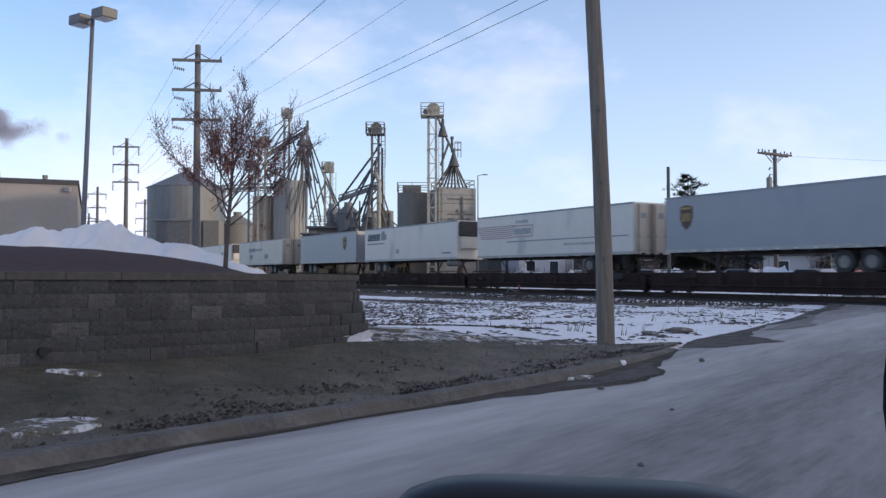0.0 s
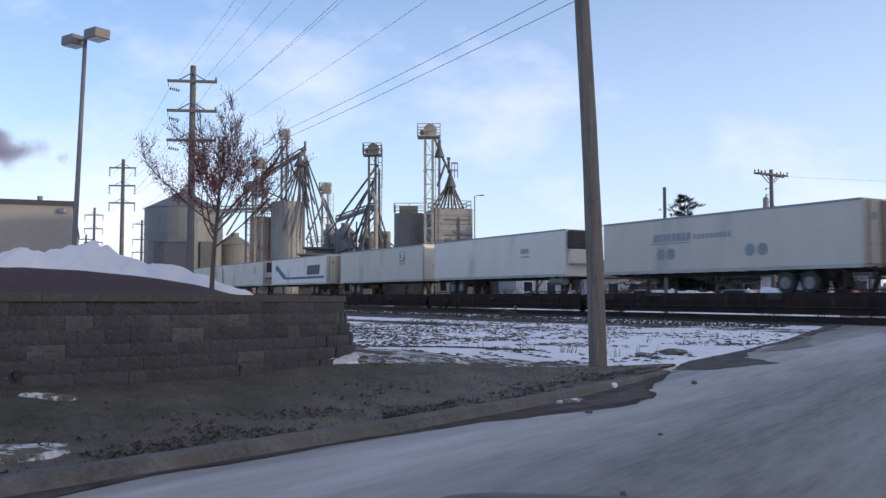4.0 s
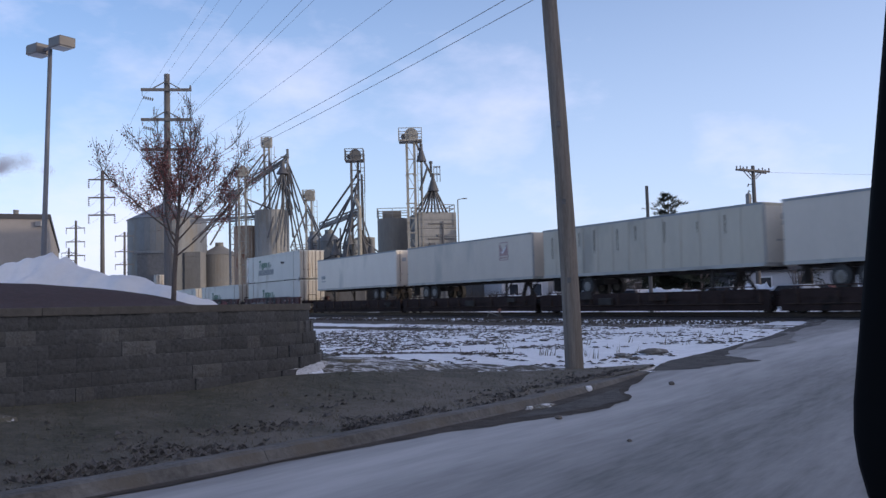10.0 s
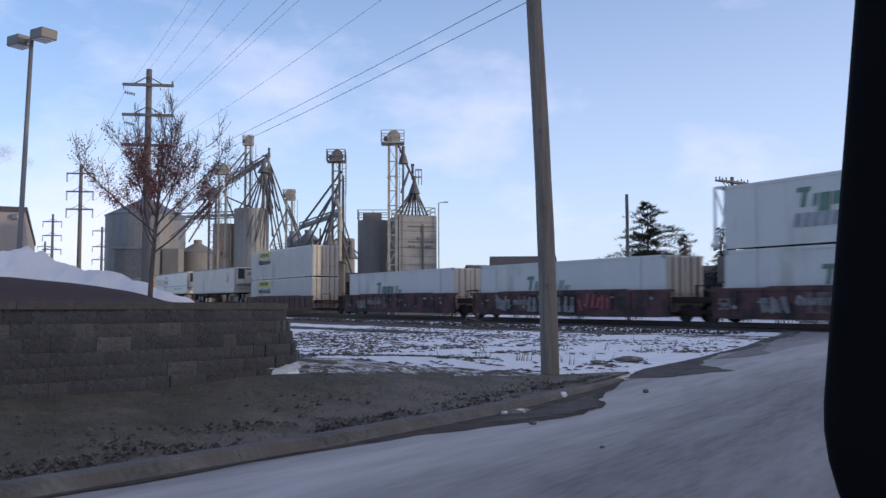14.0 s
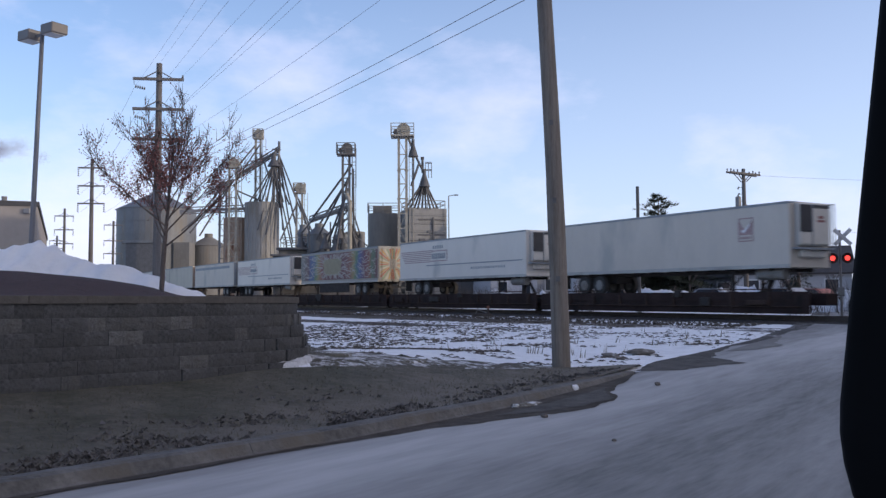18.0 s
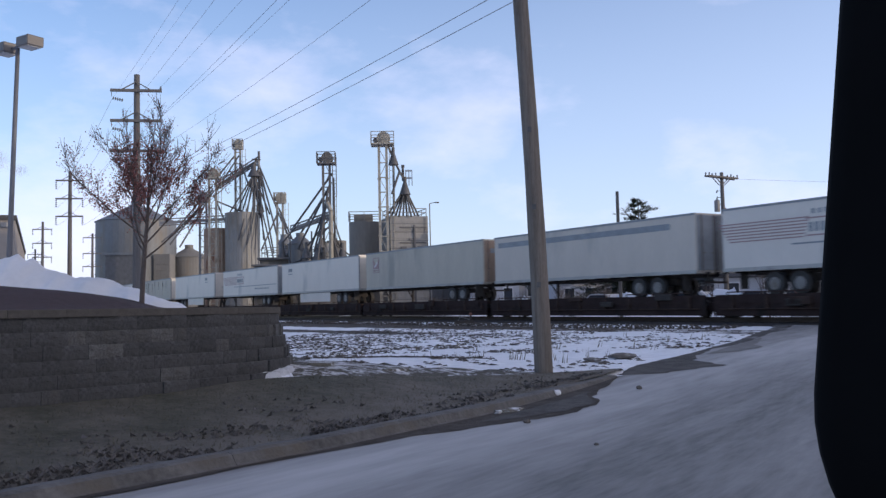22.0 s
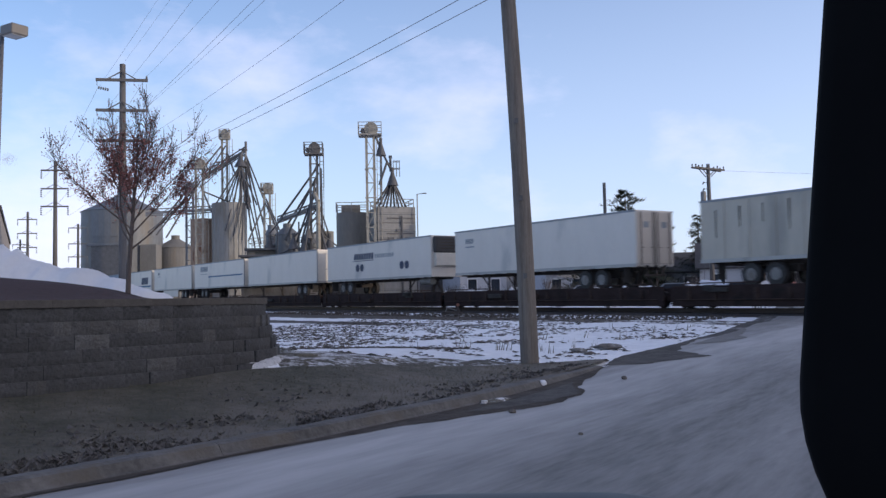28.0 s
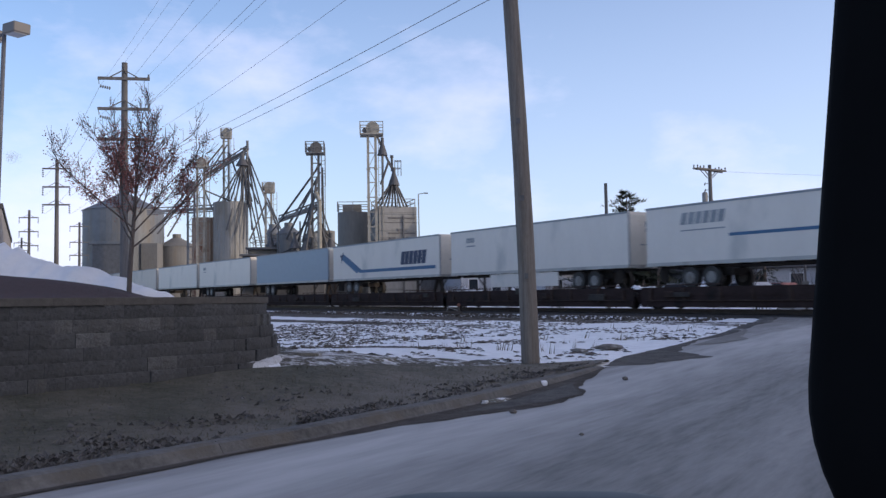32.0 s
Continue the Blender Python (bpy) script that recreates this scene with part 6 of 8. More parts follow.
def elevator():
    Y, S = M["yellow_steel"], M["steel"]
    before = set(bpy.data.objects)
    # big bins by the power pole
    b = cyl_bin("grain_bin", -24.2, 86, 3.6, 10.2, "large corrugated grain bin with a shallow cone roof", M["bin"], cone=1.7, rings=7)
    bm = B()
    box(bm, (0.0, -3.9, 3.2), (3.0, .7, 6.4))
    part("doorway", bm, M["dark_steel"], b)
    bm = B()
    box(bm, (0.0, -4.0, 6.5), (3.6, .8, .25))
    part("canopy", bm, M["bin"], b)
    cyl_bin("grain_bin", -19.7, 87.5, 1.75, 6.9, "small tan grain bin with a cone roof", M["conc_bin"], cone=.9, rings=3)
    th = empty("corrugated_shed", Matrix.Translation((-21.1, 84, 0.5)), "small pale corrugated shed beside the bins", "shed")
    bm = B()
    box(bm, (0, 0, 3.25), (1.42, 2, 6.5))
    part("wall", bm, M["conc_bin"], th)
    for k in range(12):
        bm = B()
        box(bm, (0, -1.02, .3 + k * .53), (1.42, .06, .1))
        part("corrugation", bm, M["conc_bin"], th)
    push_back(before, 1.78)
    before = set(bpy.data.objects)
    # the main group
    cyl_bin("grain_bin", -16.95, 101, 1.85, 12.6, "tall ribbed steel grain bin", M["bin_pale"], ribs=22)
    cyl_bin("grain_bin", -20.1, 103, 1.45, 11.1, "brown streaked steel grain bin", M["door_rust"], ribs=16)
    cyl_bin("grain_bin", -12.6, 100, 1.3, 6.2, "low dark steel grain bin", M["bin"], rings=3)
    bucket_leg(-20.0, 100, 16.4, .75, "cream steel elevator leg with a railed head platform", Y, plat=1.5)
    bucket_leg(-17.6, 102, 20.0, .55, "tall slim elevator leg with a drum head", Y, plat=1.1, head=.5)
    bucket_leg(-21.9, 104, 14.3, .75, "grey elevator leg with a drum head", S, plat=1.4)
    bucket_leg(-12.3, 97, 13.2, .6, "short elevator leg with a railed head", Y, plat=1.2)
    m = empty("peak_tower", None, "braced steel tower at the top of the spouting", "tower")
    bm = B()
    for dx in (-.35, .35):
        for dy in (-.35, .35):
            bar(bm, (-15.3 + dx, 101 + dy, 12), (-15.3 + dx * .6, 101 + dy * .6, 18.4), .1)
    for k in range(5):
        z = 13 + k * 1.2
        bar(bm, (-15.7, 100.65, z), (-14.9, 100.65, z + 1), .06)
        bar(bm, (-15.7, 100.65, z), (-14.9, 100.65, z), .06)
    part("frame", bm, S, m)
    bm = B()
    rod(bm, (-15.1, 101, 18.4), (-15.1, 101, 19.5), .14, seg=8)
    box(bm, (-15.4, 101, 18.6), (.9, .6, .1))
    part("vent_pipe", bm, M["dark_steel"], m)
    truss("conveyor", (-19.8, 100.5, 15.1), (-15.2, 101, 18.1), .8, "inclined covered conveyor bridge", M["spout"])
    truss("conveyor", (-26.0, 101, 11.4), (-18.5, 101, 11.7), .7, "level steel conveyor bridge between bins", S)
    distributor(-15.6, 100.4, 16.6, .7, .9, "steel distributor hood feeding many spouts")
    top = (-15.6, 100.4, 16.8)
    spout("spouting", [(top, (-18.2 + i * .62, 100.2 + .25 * (i % 3), 12.6 - .25 * (i % 2))) for i in range(8)], "fan of steel grain spouts onto the ribbed bin", .085)
    spout("spouting", [((-15.1, 101, 18.0), (-11.5, 99, 9.2)), ((-15.0, 101, 17.6), (-12.4, 99.5, 7.4)), ((-15.2, 101, 18.0), (-13.4, 100, 8.0)), (top, (-13.9, 100, 6.6)), (top, (-12.9, 99.6, 5.2)), ((-15.0, 101, 17.2), (-13.0, 100, 10.0))], "long steel grain spouts", .085)
    spout("spouting", [((-20.0, 100, 15.2), (-23.6, 96, 8.9)), ((-19.9, 100, 15.0), (-22.6, 96, 8.6)), ((-19.6, 100, 16.4), (-17.8, 101, 19.0)), ((-19.9, 100, 14.6), (-19.0, 102, 11.7)), ((-17.3, 102, 18.4), (-16.2, 101, 15.6))], "steel grain spouts to the small bins", .09)
    push_back(before, 1.32)
    before = set(bpy.data.objects)
    # middle tower
    bucket_leg(-6.35, 85, 15.3, .62, "grey-brown elevator leg with caged ladder and railed platform", M["old_steel"], plat=1.7)
    bm = B()
    c = empty("ladder_cage", None, "steel ladder cage hung beside the elevator leg", "ladder")
    for xx in (-5.75, -5.4):
        bar(bm, (xx, 84.8, 12.2), (xx, 84.8, 15.9), .06)
    for k in range(4):
        bar(bm, (-5.75, 84.8, 12.2 + k * 1.2), (-5.4, 84.8, 12.2 + k * 1.2), .06)
    part("cage", bm, S, c)
    spout("spouting", [((-5.8, 85, 14.4), (-10.0, 88, 9.4)), ((-5.9, 85, 13.6), (-9.2, 86, 7.4)), ((-6.2, 85, 12.2), (-7.6, 85, 7.0)), ((-6.2, 85, 13.0), (-7.2, 84, 6.2)), ((-5.7, 85, 14.0), (-5.6, 85, 6.2)), ((-6.0, 85, 13.2), (-10.8, 90, 7.0)), ((-6.6, 85, 11.0), (-8.4, 86, 6.4)), ((-6.0, 85, 9.0), (-4.4, 86, 6.2)), ((-5.9, 85, 8.6), (-4.8, 84, 4.8))], "dark grain spouts from the middle leg", .1)
    truss("conveyor", (-10.1, 88, 9.2), (-6.2, 86, 10.3), .6, "sloping grey steel conveyor bridge", S)
    distributor(-7.3, 85, 6.0, .55, 1.3, "small dark steel hopper hood", "dark_steel")
    cyl_bin("grain_bin", -9.2, 88, 1.15, 8.0, "small steel hopper bin", M["bin"], cone=.8, rings=2)
    cyl_bin("grain_bin", -10.9, 92, 1.0, 7.2, "small dark hopper bin", M["spout"], cone=.7)
    cyl_bin("grain_bin", -6.0, 92, 1.0, 8.6, "slim tan concrete bin", M["conc_bin"])
    bm = B()
    th = empty("loading_shed", Matrix.Translation((-10.27, 90, 0.5)), "low grey loading shed under the spouts", "shed")
    box(bm, (0, 0, 3.05), (5.6, 4, 6.1))
    part("wall", bm, M["conc_bin"], th)
    bm = B()
    box(bm, (0, -2.03, 4.6), (5.6, .1, .16))
    part("girt", bm, M["dark_steel"], th)
    bm = B()
    box(bm, (0, -.2, 6.18), (5.9, 4.8, .2))
    part("roof", bm, M["dark_steel"], th)
    bm = B()
    guard(bm, -2.6, 2.7, -2.0, 2.0, 6.28, 1.0)
    part("walkway_rail", bm, S, th)
    for bx, by, br, bz, lab in ((-11.6, 95, .6, 8.6, "slim dust cyclone beside the spouts"), (-10.3, 93, .75, 7.4, "small dark hopper bin among the spouts"), (-6.9, 89, .6, 7.2, "small dark hopper bin on the loading shed")):
        cyl_bin("grain_bin", bx, by, br, bz, lab, M["bin"], cone=.7, rings=2)
    spout("dust_pipe", [((-5.95, 84.4, 10.8), (-5.95, 84.4, 5.8)), ((-5.95, 84.4, 10.8), (-6.3, 84.8, 11.6))], "pale vertical dust pipe on the middle leg", .2, "yellow_steel")
    for hx, hy, hz, hr, hh, lab in ((-8.35, 85.5, 6.5, .5, 1.0, "dark steel hopper over the loading shed"), (-5.0, 85.5, 6.2, .6, 1.2, "dark steel hopper beside the middle leg"), (-10.9, 88, 6.6, .45, 1.2, "dark steel hopper among the spouts"), (-6.9, 84.5, 7.4, .4, 1.0, "small dust hood on the middle leg")):
        distributor(hx, hy, hz, hr, hh, lab, "dark_steel")
    spout("spouting", [((-6.1, 85, 10.2), (-8.3, 85.5, 7.6)), ((-6.2, 85, 9.4), (-7.0, 84.5, 8.4)), ((-5.9, 85, 10.6), (-5.0, 85.5, 7.6)), ((-5.7, 85, 7.8), (-3.4, 86, 6.0)), ((-10.9, 88, 8.2), (-9.4, 86.5, 9.6)), ((-8.8, 85.5, 6.4), (-11.2, 88.5, 5.8)), ((-7.8, 85, 9.0), (-7.8, 85, 5.6)), ((-9.9, 86, 9.0), (-9.9, 86, 5.6))], "short dark pipes among the hoppers", .075)
    th = empty("lean_to", Matrix.Translation((-9.2, 84.6, .5)), "low dark corrugated lean-to below the spouts", "shed")
    bm = B()
    box(bm, (0, 0, 2.6), (7.4, 2.0, 5.2))
    part("wall", bm, M["old_steel"], th)
    bm = B()
    box(bm, (0, -.3, 5.3), (7.7, 3.0, .16), bevel=.02)
    part("roof", bm, M["dark_steel"], th)
    push_back(before, 1.12)
    before = set(bpy.data.objects)
    spout("spouting", [((-12.4, 97, 12.6), (-10.4, 95, 7.0)), ((-12.3, 97, 12.4), (-9.6, 95, 6.2)), ((-12.5, 97, 12.2), (-14.0, 95, 8.0)), ((-20.0, 100, 15.6), (-24.5, 97, 9.0)), ((-21.9, 104, 13.6), (-25.5, 100, 9.5)), ((-17.5, 102, 19.2), (-19.6, 100, 15.0)), ((-19.8, 100, 14.0), (-17.0, 101, 12.8))], "steel grain spouts crossing between the legs", .085)
    spout("spouting", [((-15.1, 101, 17.9), (-17.0 + i * .9, 98.6, 9.4 - .5 * (i % 3))) for i in range(6)], "long steel grain spouts in front of the ribbed bin", .075)
    push_back(before, 1.32)
    # right tower and the square house
    bucket_leg(-.95, 79.5, 16.0, .66, "tall cream elevator leg with a railed platform and drum head", Y, plat=2.0, head=.6)
    distributor(-.02, 79.5, 14.2, .46, 1.05, "steel hood under the head of the leg")
    spout("spouting", [((-.02, 79.5, 14.3), (-.05, 79.5, 9.9)), ((.1, 79.5, 14.5), (.9, 80, 12.9)), ((-.5, 79.5, 16.0), (-.1, 79.5, 15.0)), ((-.2, 79.3, 11.6), (.5, 79.3, 13.6))], "steel spouts below the tallest leg", .1)
    distributor(.95, 80, 11.6, .52, 1.1, "steel distributor hood over the square house")
    spout("spouting", [((.95, 80, 12.2), (-.75 + i * .37, 79.6 + .6 * (i % 3), 9.6)) for i in range(9)], "fan of spouts onto the square house", .085)
    bm = B()
    th = empty("roof_mast", None, "short mast with a cowl on the square house", "mast")
    rod(bm, (.8, 80.2, 12.9), (.8, 80.2, 14.3), .11, seg=8)
    rod(bm, (.65, 80.2, 14.2), (.95, 80.2, 14.2), .13, seg=8)
    part("mast", bm, M["dark_steel"], th)
    bm = B()
    guard(bm, 1.05, 1.6, 80, 80.6, 12.5, 1.3)
    part("guard_rail", bm, S, th)
    sq = empty("square_grain_house", Matrix.Translation((0.85, 81.4, 0.5)) @ Matrix.Rotation(radians(15), 4, "Z"), "square steel grain house with horizontal panels", "grain bin", "grain bins")
    bm = B()
    box(bm, (0, 0, 4.6), (3.4, 3.2, 9.2))
    part("wall", bm, M["bin_pale"], sq)
    for k in range(12):
        z = .4 + k * .74
        bm = B()
        box(bm, (0, 0, z), (3.46, 3.26, .06))
        part("panel_seam", bm, M["dark_steel"] if k in (8, 10) else M["bin"], sq)
        bm = B()
        box(bm, (0, 0, z + .37), (3.44, 3.24, .5), bevel=.03)
        part("wall_panel", bm, M["bin_pale"], sq)
    for k in range(3):
        bm = B()
        box(bm, (-.55 + k * .75, -1.66, 6.4 + .74 * (k % 2)), (.5, .1, .22))
        part("vent_louvre", bm, M["dark_steel"], sq)
    bm = B()
    bar(bm, (.45, -1.72, 1.2), (.45, -1.72, 8.4), .12)
    part("side_pipe", bm, M["dark_steel"], sq)
    for zz in (6.85, 8.2):
        bm = B()
        bar(bm, (-.9, -1.7, zz), (1.5, -1.7, zz), .1)
        part("wall_girt", bm, M["dark_steel"], sq)
    bm = B()
    guard(bm, -1.6, 1.6, -1.5, 1.5, 9.2, .7)
    part("roof_rail", bm, S, sq)
    cyl_bin("grain_bin", -2.75, 84, 1.5, 9.6, "grey concrete grain bin with a railed top", M["conc_bin"], rings=2)
    th = empty("bin_roof_box", Matrix.Translation((-2.8, 84, 9.6)), "low box and railing on the concrete bin", "roof box")
    bm = B()
    box(bm, (-.1, 0, .35), (1.7, 1.2, .7))
    part("box", bm, M["conc_bin"], th)
    bm = B()
    guard(bm, -1.4, 1.4, -1.2, 1.2, 0, .9)
    part("rail", bm, S, th)
    bm = B()
    bar(bm, (1.2, -3, -5.6), (1.75, -3.6, -.1), .1)
    part("brace", bm, S, th)
    th = empty("arm_light", Matrix.Translation((3.1, 80, 0.5)), "curved arm light by the square house", "street light")
    bm = B()
    rod(bm, (0, 0, 0), (0, 0, 10.3), .05, seg=8)
    bar(bm, (0, 0, 10.3), (.55, 0, 10.4), .06)
    part("pole", bm, S, th)
    bm = B()
    box(bm, (.65, 0, 10.38), (.4, .2, .1), bevel=.03)
    part("lamp_head", bm, S, th)


elevator()


# ---- beyond the track ----
M["siding"] = material("white_siding", (0.5, 0.5, 0.52), 0.7, vary=0.08, scale=0.5)
M["siding_grey"] = material("grey_siding", (0.3, 0.31, 0.33), 0.7, vary=0.08)
M["shingle"] = material("dark_shingle", (0.075, 0.072, 0.075), 0.9, vary=0.3, scale=1.5)
M["pane"] = material("window_pane", (0.03, 0.035, 0.045), 0.15, spec=0.8)
M["sign_white"] = material("sign_white", (0.7, 0.7, 0.7), 0.5)
M["soot"] = material("signal_black", (0.02, 0.02, 0.02), 0.6)
lit = bpy.data.materials.new("red_lens_lit")
lit.use_nodes = True
lit.node_tree.nodes["Principled BSDF"].inputs["Base Color"].default_value = (0.5, 0.02, 0.02, 1)
lit.node_tree.nodes["Principled BSDF"].inputs["Emission Color"].default_value = (1, 0.06, 0.05, 1)
lit.node_tree.nodes["Principled BSDF"].inputs["Emission Strength"].default_value = 2.0
M["red_lit"] = lit


def house(x, y, w, d, h, roof, rz, label, wall, wins=3, chimney=True):
    """A gabled house: the ridge runs along its local x."""
    z0 = land(x, y) - 0.05
    th = empty("house", Matrix.Translation((x, y, z0)) @ Matrix.Rotation(rz, 4, "Z"), label, "house", "houses beyond the track")
    bm = B()
    prof = [(-d / 2, 0), (d / 2, 0), (d / 2, h), (0, h + roof), (-d / 2, h)]
    lo = [bm.verts.new((-w / 2, yy, zz)) for yy, zz in prof]
    hi = [bm.verts.new((w / 2, yy, zz)) for yy, zz in prof]
    bm.faces.new(lo[::-1])
    bm.faces.new(hi)
    for i in range(5):
        bm.faces.new((lo[i], lo[(i + 1) % 5], hi[(i + 1) % 5], hi[i]))
    bmesh.ops.recalc_face_normals(bm, faces=bm.faces)
    part("wall", bm, wall, th)
    for sg in (-1, 1):
        bm = B()
        a = math.atan2(roof, d / 2)
        ln = math.hypot(roof, d / 2) + 0.45
        box(bm, (0, 0, 0), (w + 0.7, ln, 0.14), m=Matrix.Translation((0, sg * (d / 4 + .12), h + roof / 2 - .02)) @ Matrix.Rotation(-sg * a, 4, "X"))
        r = part("roof", bm, M["shingle"], th)
    if chimney:
        bm = B()
        box(bm, (w * .2, .3, h + roof - .1), (.5, .5, 1.1))
        part("chimney", bm, M["mark_brown"], th)
    for k in range(wins):
        xx = -w / 2 + (k + .5) * w / wins
        bm = B()
        box(bm, (xx, -d / 2 - .03, h * .58), (1.1, .08, 1.35))
        f = part("window", bm, M["sign_white"], th)
        bm = B()
        box(bm, (xx, -d / 2 - .06, h * .58), (.9, .06, 1.15))
        part("pane", bm, M["pane"], f)
    for zz in (h * .55, h + roof * .3):
        bm = B()
        box(bm, (w / 2 + .04, 0, zz), (.08, .95, 1.2))
        f = part("window", bm, M["sign_white"], th)
        bm = B()
        box(bm, (w / 2 + .07, 0, zz), (.06, .75, 1.0))
        part("pane", bm, M["pane"], f)
    return th


house(30.2, 72.5, 8.5, 7.0, 2.8, 2.0, -0.35, "white house with a dark shingle roof", M["siding"], chimney=False)
house(25.0, 79.0, 6.0, 7.0, 2.6, 1.6, -0.2, "grey house with a dark shingle roof", M["siding_grey"], wins=2, chimney=False)
house(37.5, 68.0, 6.5, 7.0, 2.9, 2.3, 1.1, "white house with a dark gable roof", M["siding"], wins=2)
house(9.0, 93.0, 5.0, 6.0, 3.2, 1.6, 0.3, "low white house beyond the track", M["siding"], wins=2, chimney=False)
house(12.8, 98.0, 6.5, 7.0, 3.8, 2.2, -0.1, "grey house with a dark roof beyond the track", M["siding_grey"], wins=2, chimney=False)
house(47.0, 74.0, 9.0, 8.0, 3.4, 2.6, -0.5, "white house at the end of the street", M["siding"])
house(18.5, 88.0, 8.0, 7.0, 2.8, 1.6, 0.15, "long white house with a low roof", M["siding"], wins=4, chimney=False)


def parked_car(x, y, rz, mat, label):
    th = empty("parked_car", Matrix.Translation((x, y, land(x, y))) @ Matrix.Rotation(rz, 4, "Z"), label, "car", "cars beyond the track")
    prof = [(-2.2, .3), (2.2, .3), (2.25, .7), (1.2, .92), (.55, 1.42), (-1.0, 1.45), (-1.75, .98), (-2.25, .9)]
    bm = B()
    lo = [bm.verts.new((a, -.85, b)) for a, b in prof]
    hi = [bm.verts.new((a, .85, b)) for a, b in prof]
    bm.faces.new(lo)
    bm.faces.new(hi[::-1])
    for i in range(8):
        bm.faces.new((lo[i], lo[(i + 1) % 8], hi[(i + 1) % 8], hi[i]))
    bmesh.ops.recalc_face_normals(bm, faces=bm.faces)
    bmesh.ops.bevel(bm, geom=bm.edges[:], offset=.06, segments=2, affect="EDGES")
    part("body", bm, mat, th)
    for sg in (-1, 1):
        bm = B()
        vs = [bm.verts.new((a, sg * .862, b)) for a, b in ((-1.35, .98), (.95, .96), (.45, 1.36), (-.95, 1.38))]
        bm.faces.new(vs)
        r = bmesh.ops.extrude_face_region(bm, geom=bm.faces[:])
        bmesh.ops.translate(bm, verts=[v for v in r["geom"] if isinstance(v, bmesh.types.BMVert)], vec=(0, -sg * .03, 0))
        part("side_window", bm, M["pane"], th)
        for xx in (-1.4, 1.4):
            bm = B()
            rod(bm, (xx, sg * .68, .33), (xx, sg * .88, .33), .33, seg=16)
            w = part("wheel", bm, M["rubber"], th)
            bm = B()
            rod(bm, (xx, sg * .87, .33), (xx, sg * .895, .33), .2, seg=12)
            part("rim", bm, M["rim"], w)


parked_car(23.0, 55.5, -1.0, M["siding"], "white sedan parked beyond the track")
parked_car(20.2, 60.0, -0.9, M["slate"], "grey sedan parked beyond the track")
parked_car(15.5, 66.0, -0.9, M["siding"], "white sedan parked on snowy ground")
parked_car(27.0, 60.5, -1.0, M["mark_red"], "dark red sedan parked beyond the track")


def conifer(x, y, h, r, label, seed, gaps=0.25, dense=1):
    """A dark evergreen with layered, drooping boughs."""
    rnd = random.Random(seed)
    z0 = land(x, y)
    th = empty("evergreen_tree", Matrix.Translation((x, y, z0)), label, "tree", "evergreens")
    bm = B()
    rod(bm, (0, 0, -.1), (0, 0, h * .97), .22, .03, seg=8)
    part("trunk", bm, M["bark"], th)
    bm = B()
    n = int(h * 15 * dense)
    for i in range(n):
        f = (i + .5) / n
        z = h * (.14 + .86 * f)
        ln = r * (1 - f) ** (.8 if dense > 1 else .9) * (rnd.uniform(.4, 1.25) if dense > 1 else rnd.uniform(.55, 1.08)) + .22
        a = rnd.uniform(0, 2 * math.pi)
        if dense > 1 and f > .5 and rnd.random() < .6:
            continue
        d = Vector((math.cos(a), math.sin(a), 0))
        side = Vector((-d.y, d.x, 0))
        rise = rnd.uniform(.0, .62 if dense > 1 else .3) * (1 if f > .5 else .4)
        steps = max(4, int(ln * 4))
        for k in range(steps):
            t = (k + 1) / steps
            c = d * ln * t + Vector((0, 0, z + ln * (rise * t - .27 * t * t)))
            if rnd.random() < gaps:
                continue
            w = .2 * ln * (1 - t * .75) + .06
            for q in range(9 if dense > 1 else 11):
                o = side * rnd.uniform(-w, w) + Vector((0, 0, rnd.uniform(-.07, .04)))
                s = rnd.uniform(.13, .26)
                dd = (d * rnd.uniform(.5, 1) + side * rnd.uniform(-.7, .7) + Vector((0, 0, rnd.uniform(-.1, .75) if dense > 1 else rnd.uniform(-.45, .12)))).normalized()
                sd = dd.cross(Vector((rnd.uniform(-.3, .3), rnd.uniform(-.3, .3), 1))).normalized()
                p = c + o
                bm.faces.new([bm.verts.new(p - sd * s * .22), bm.verts.new(p + sd * s * .22), bm.verts.new(p + dd * s * 1.9)])
    tagged(part("crown", bm, M["needle"], th), kind="stuff")
    return th


conifer(19.9, 73.2, 9.1, 5.4, "broad dark cedar with ragged layered boughs", 5, .06, 3.2)
conifer(26.9, 76.1, 7.5, 1.7, "small dark conical evergreen", 6)
conifer(24.2, 77.5, 6.9, .6, "thin dark evergreen top", 7)
conifer(28.6, 67.0, 5.4, 1.3, "small dark conical evergreen by the street", 8)


def bare_tree(x, y, h, seed, label, spread=.6, z0=None, name="bare_tree", thick=.05):
    rnd = random.Random(seed)
    z0 = land(x, y) if z0 is None else z0
    th = empty(name, Matrix.Translation((x, y, z0)), label, "tree", "bare trees")
    bm = B()

    def grow(p, d, ln, r, depth):
        q = p + d * ln
        rod(bm, p, q, r, r * .65, seg=5, cap=False)
        if depth == 0:
            return
        for k in range(3 if depth > 1 else 2):
            nd = (d + Vector((rnd.uniform(-1, 1), rnd.uniform(-1, 1), rnd.uniform(-.1, .6))) * spread).normalized()
            grow(p.lerp(q, rnd.uniform(.6, 1)), nd, ln * rnd.uniform(.55, .8), r * .6, depth - 1)
    grow(Vector((0, 0, -.1)), Vector((0, 0, 1)), h * .38, thick, 4)
    part("trunk", bm, M["bark"], th)
    return th


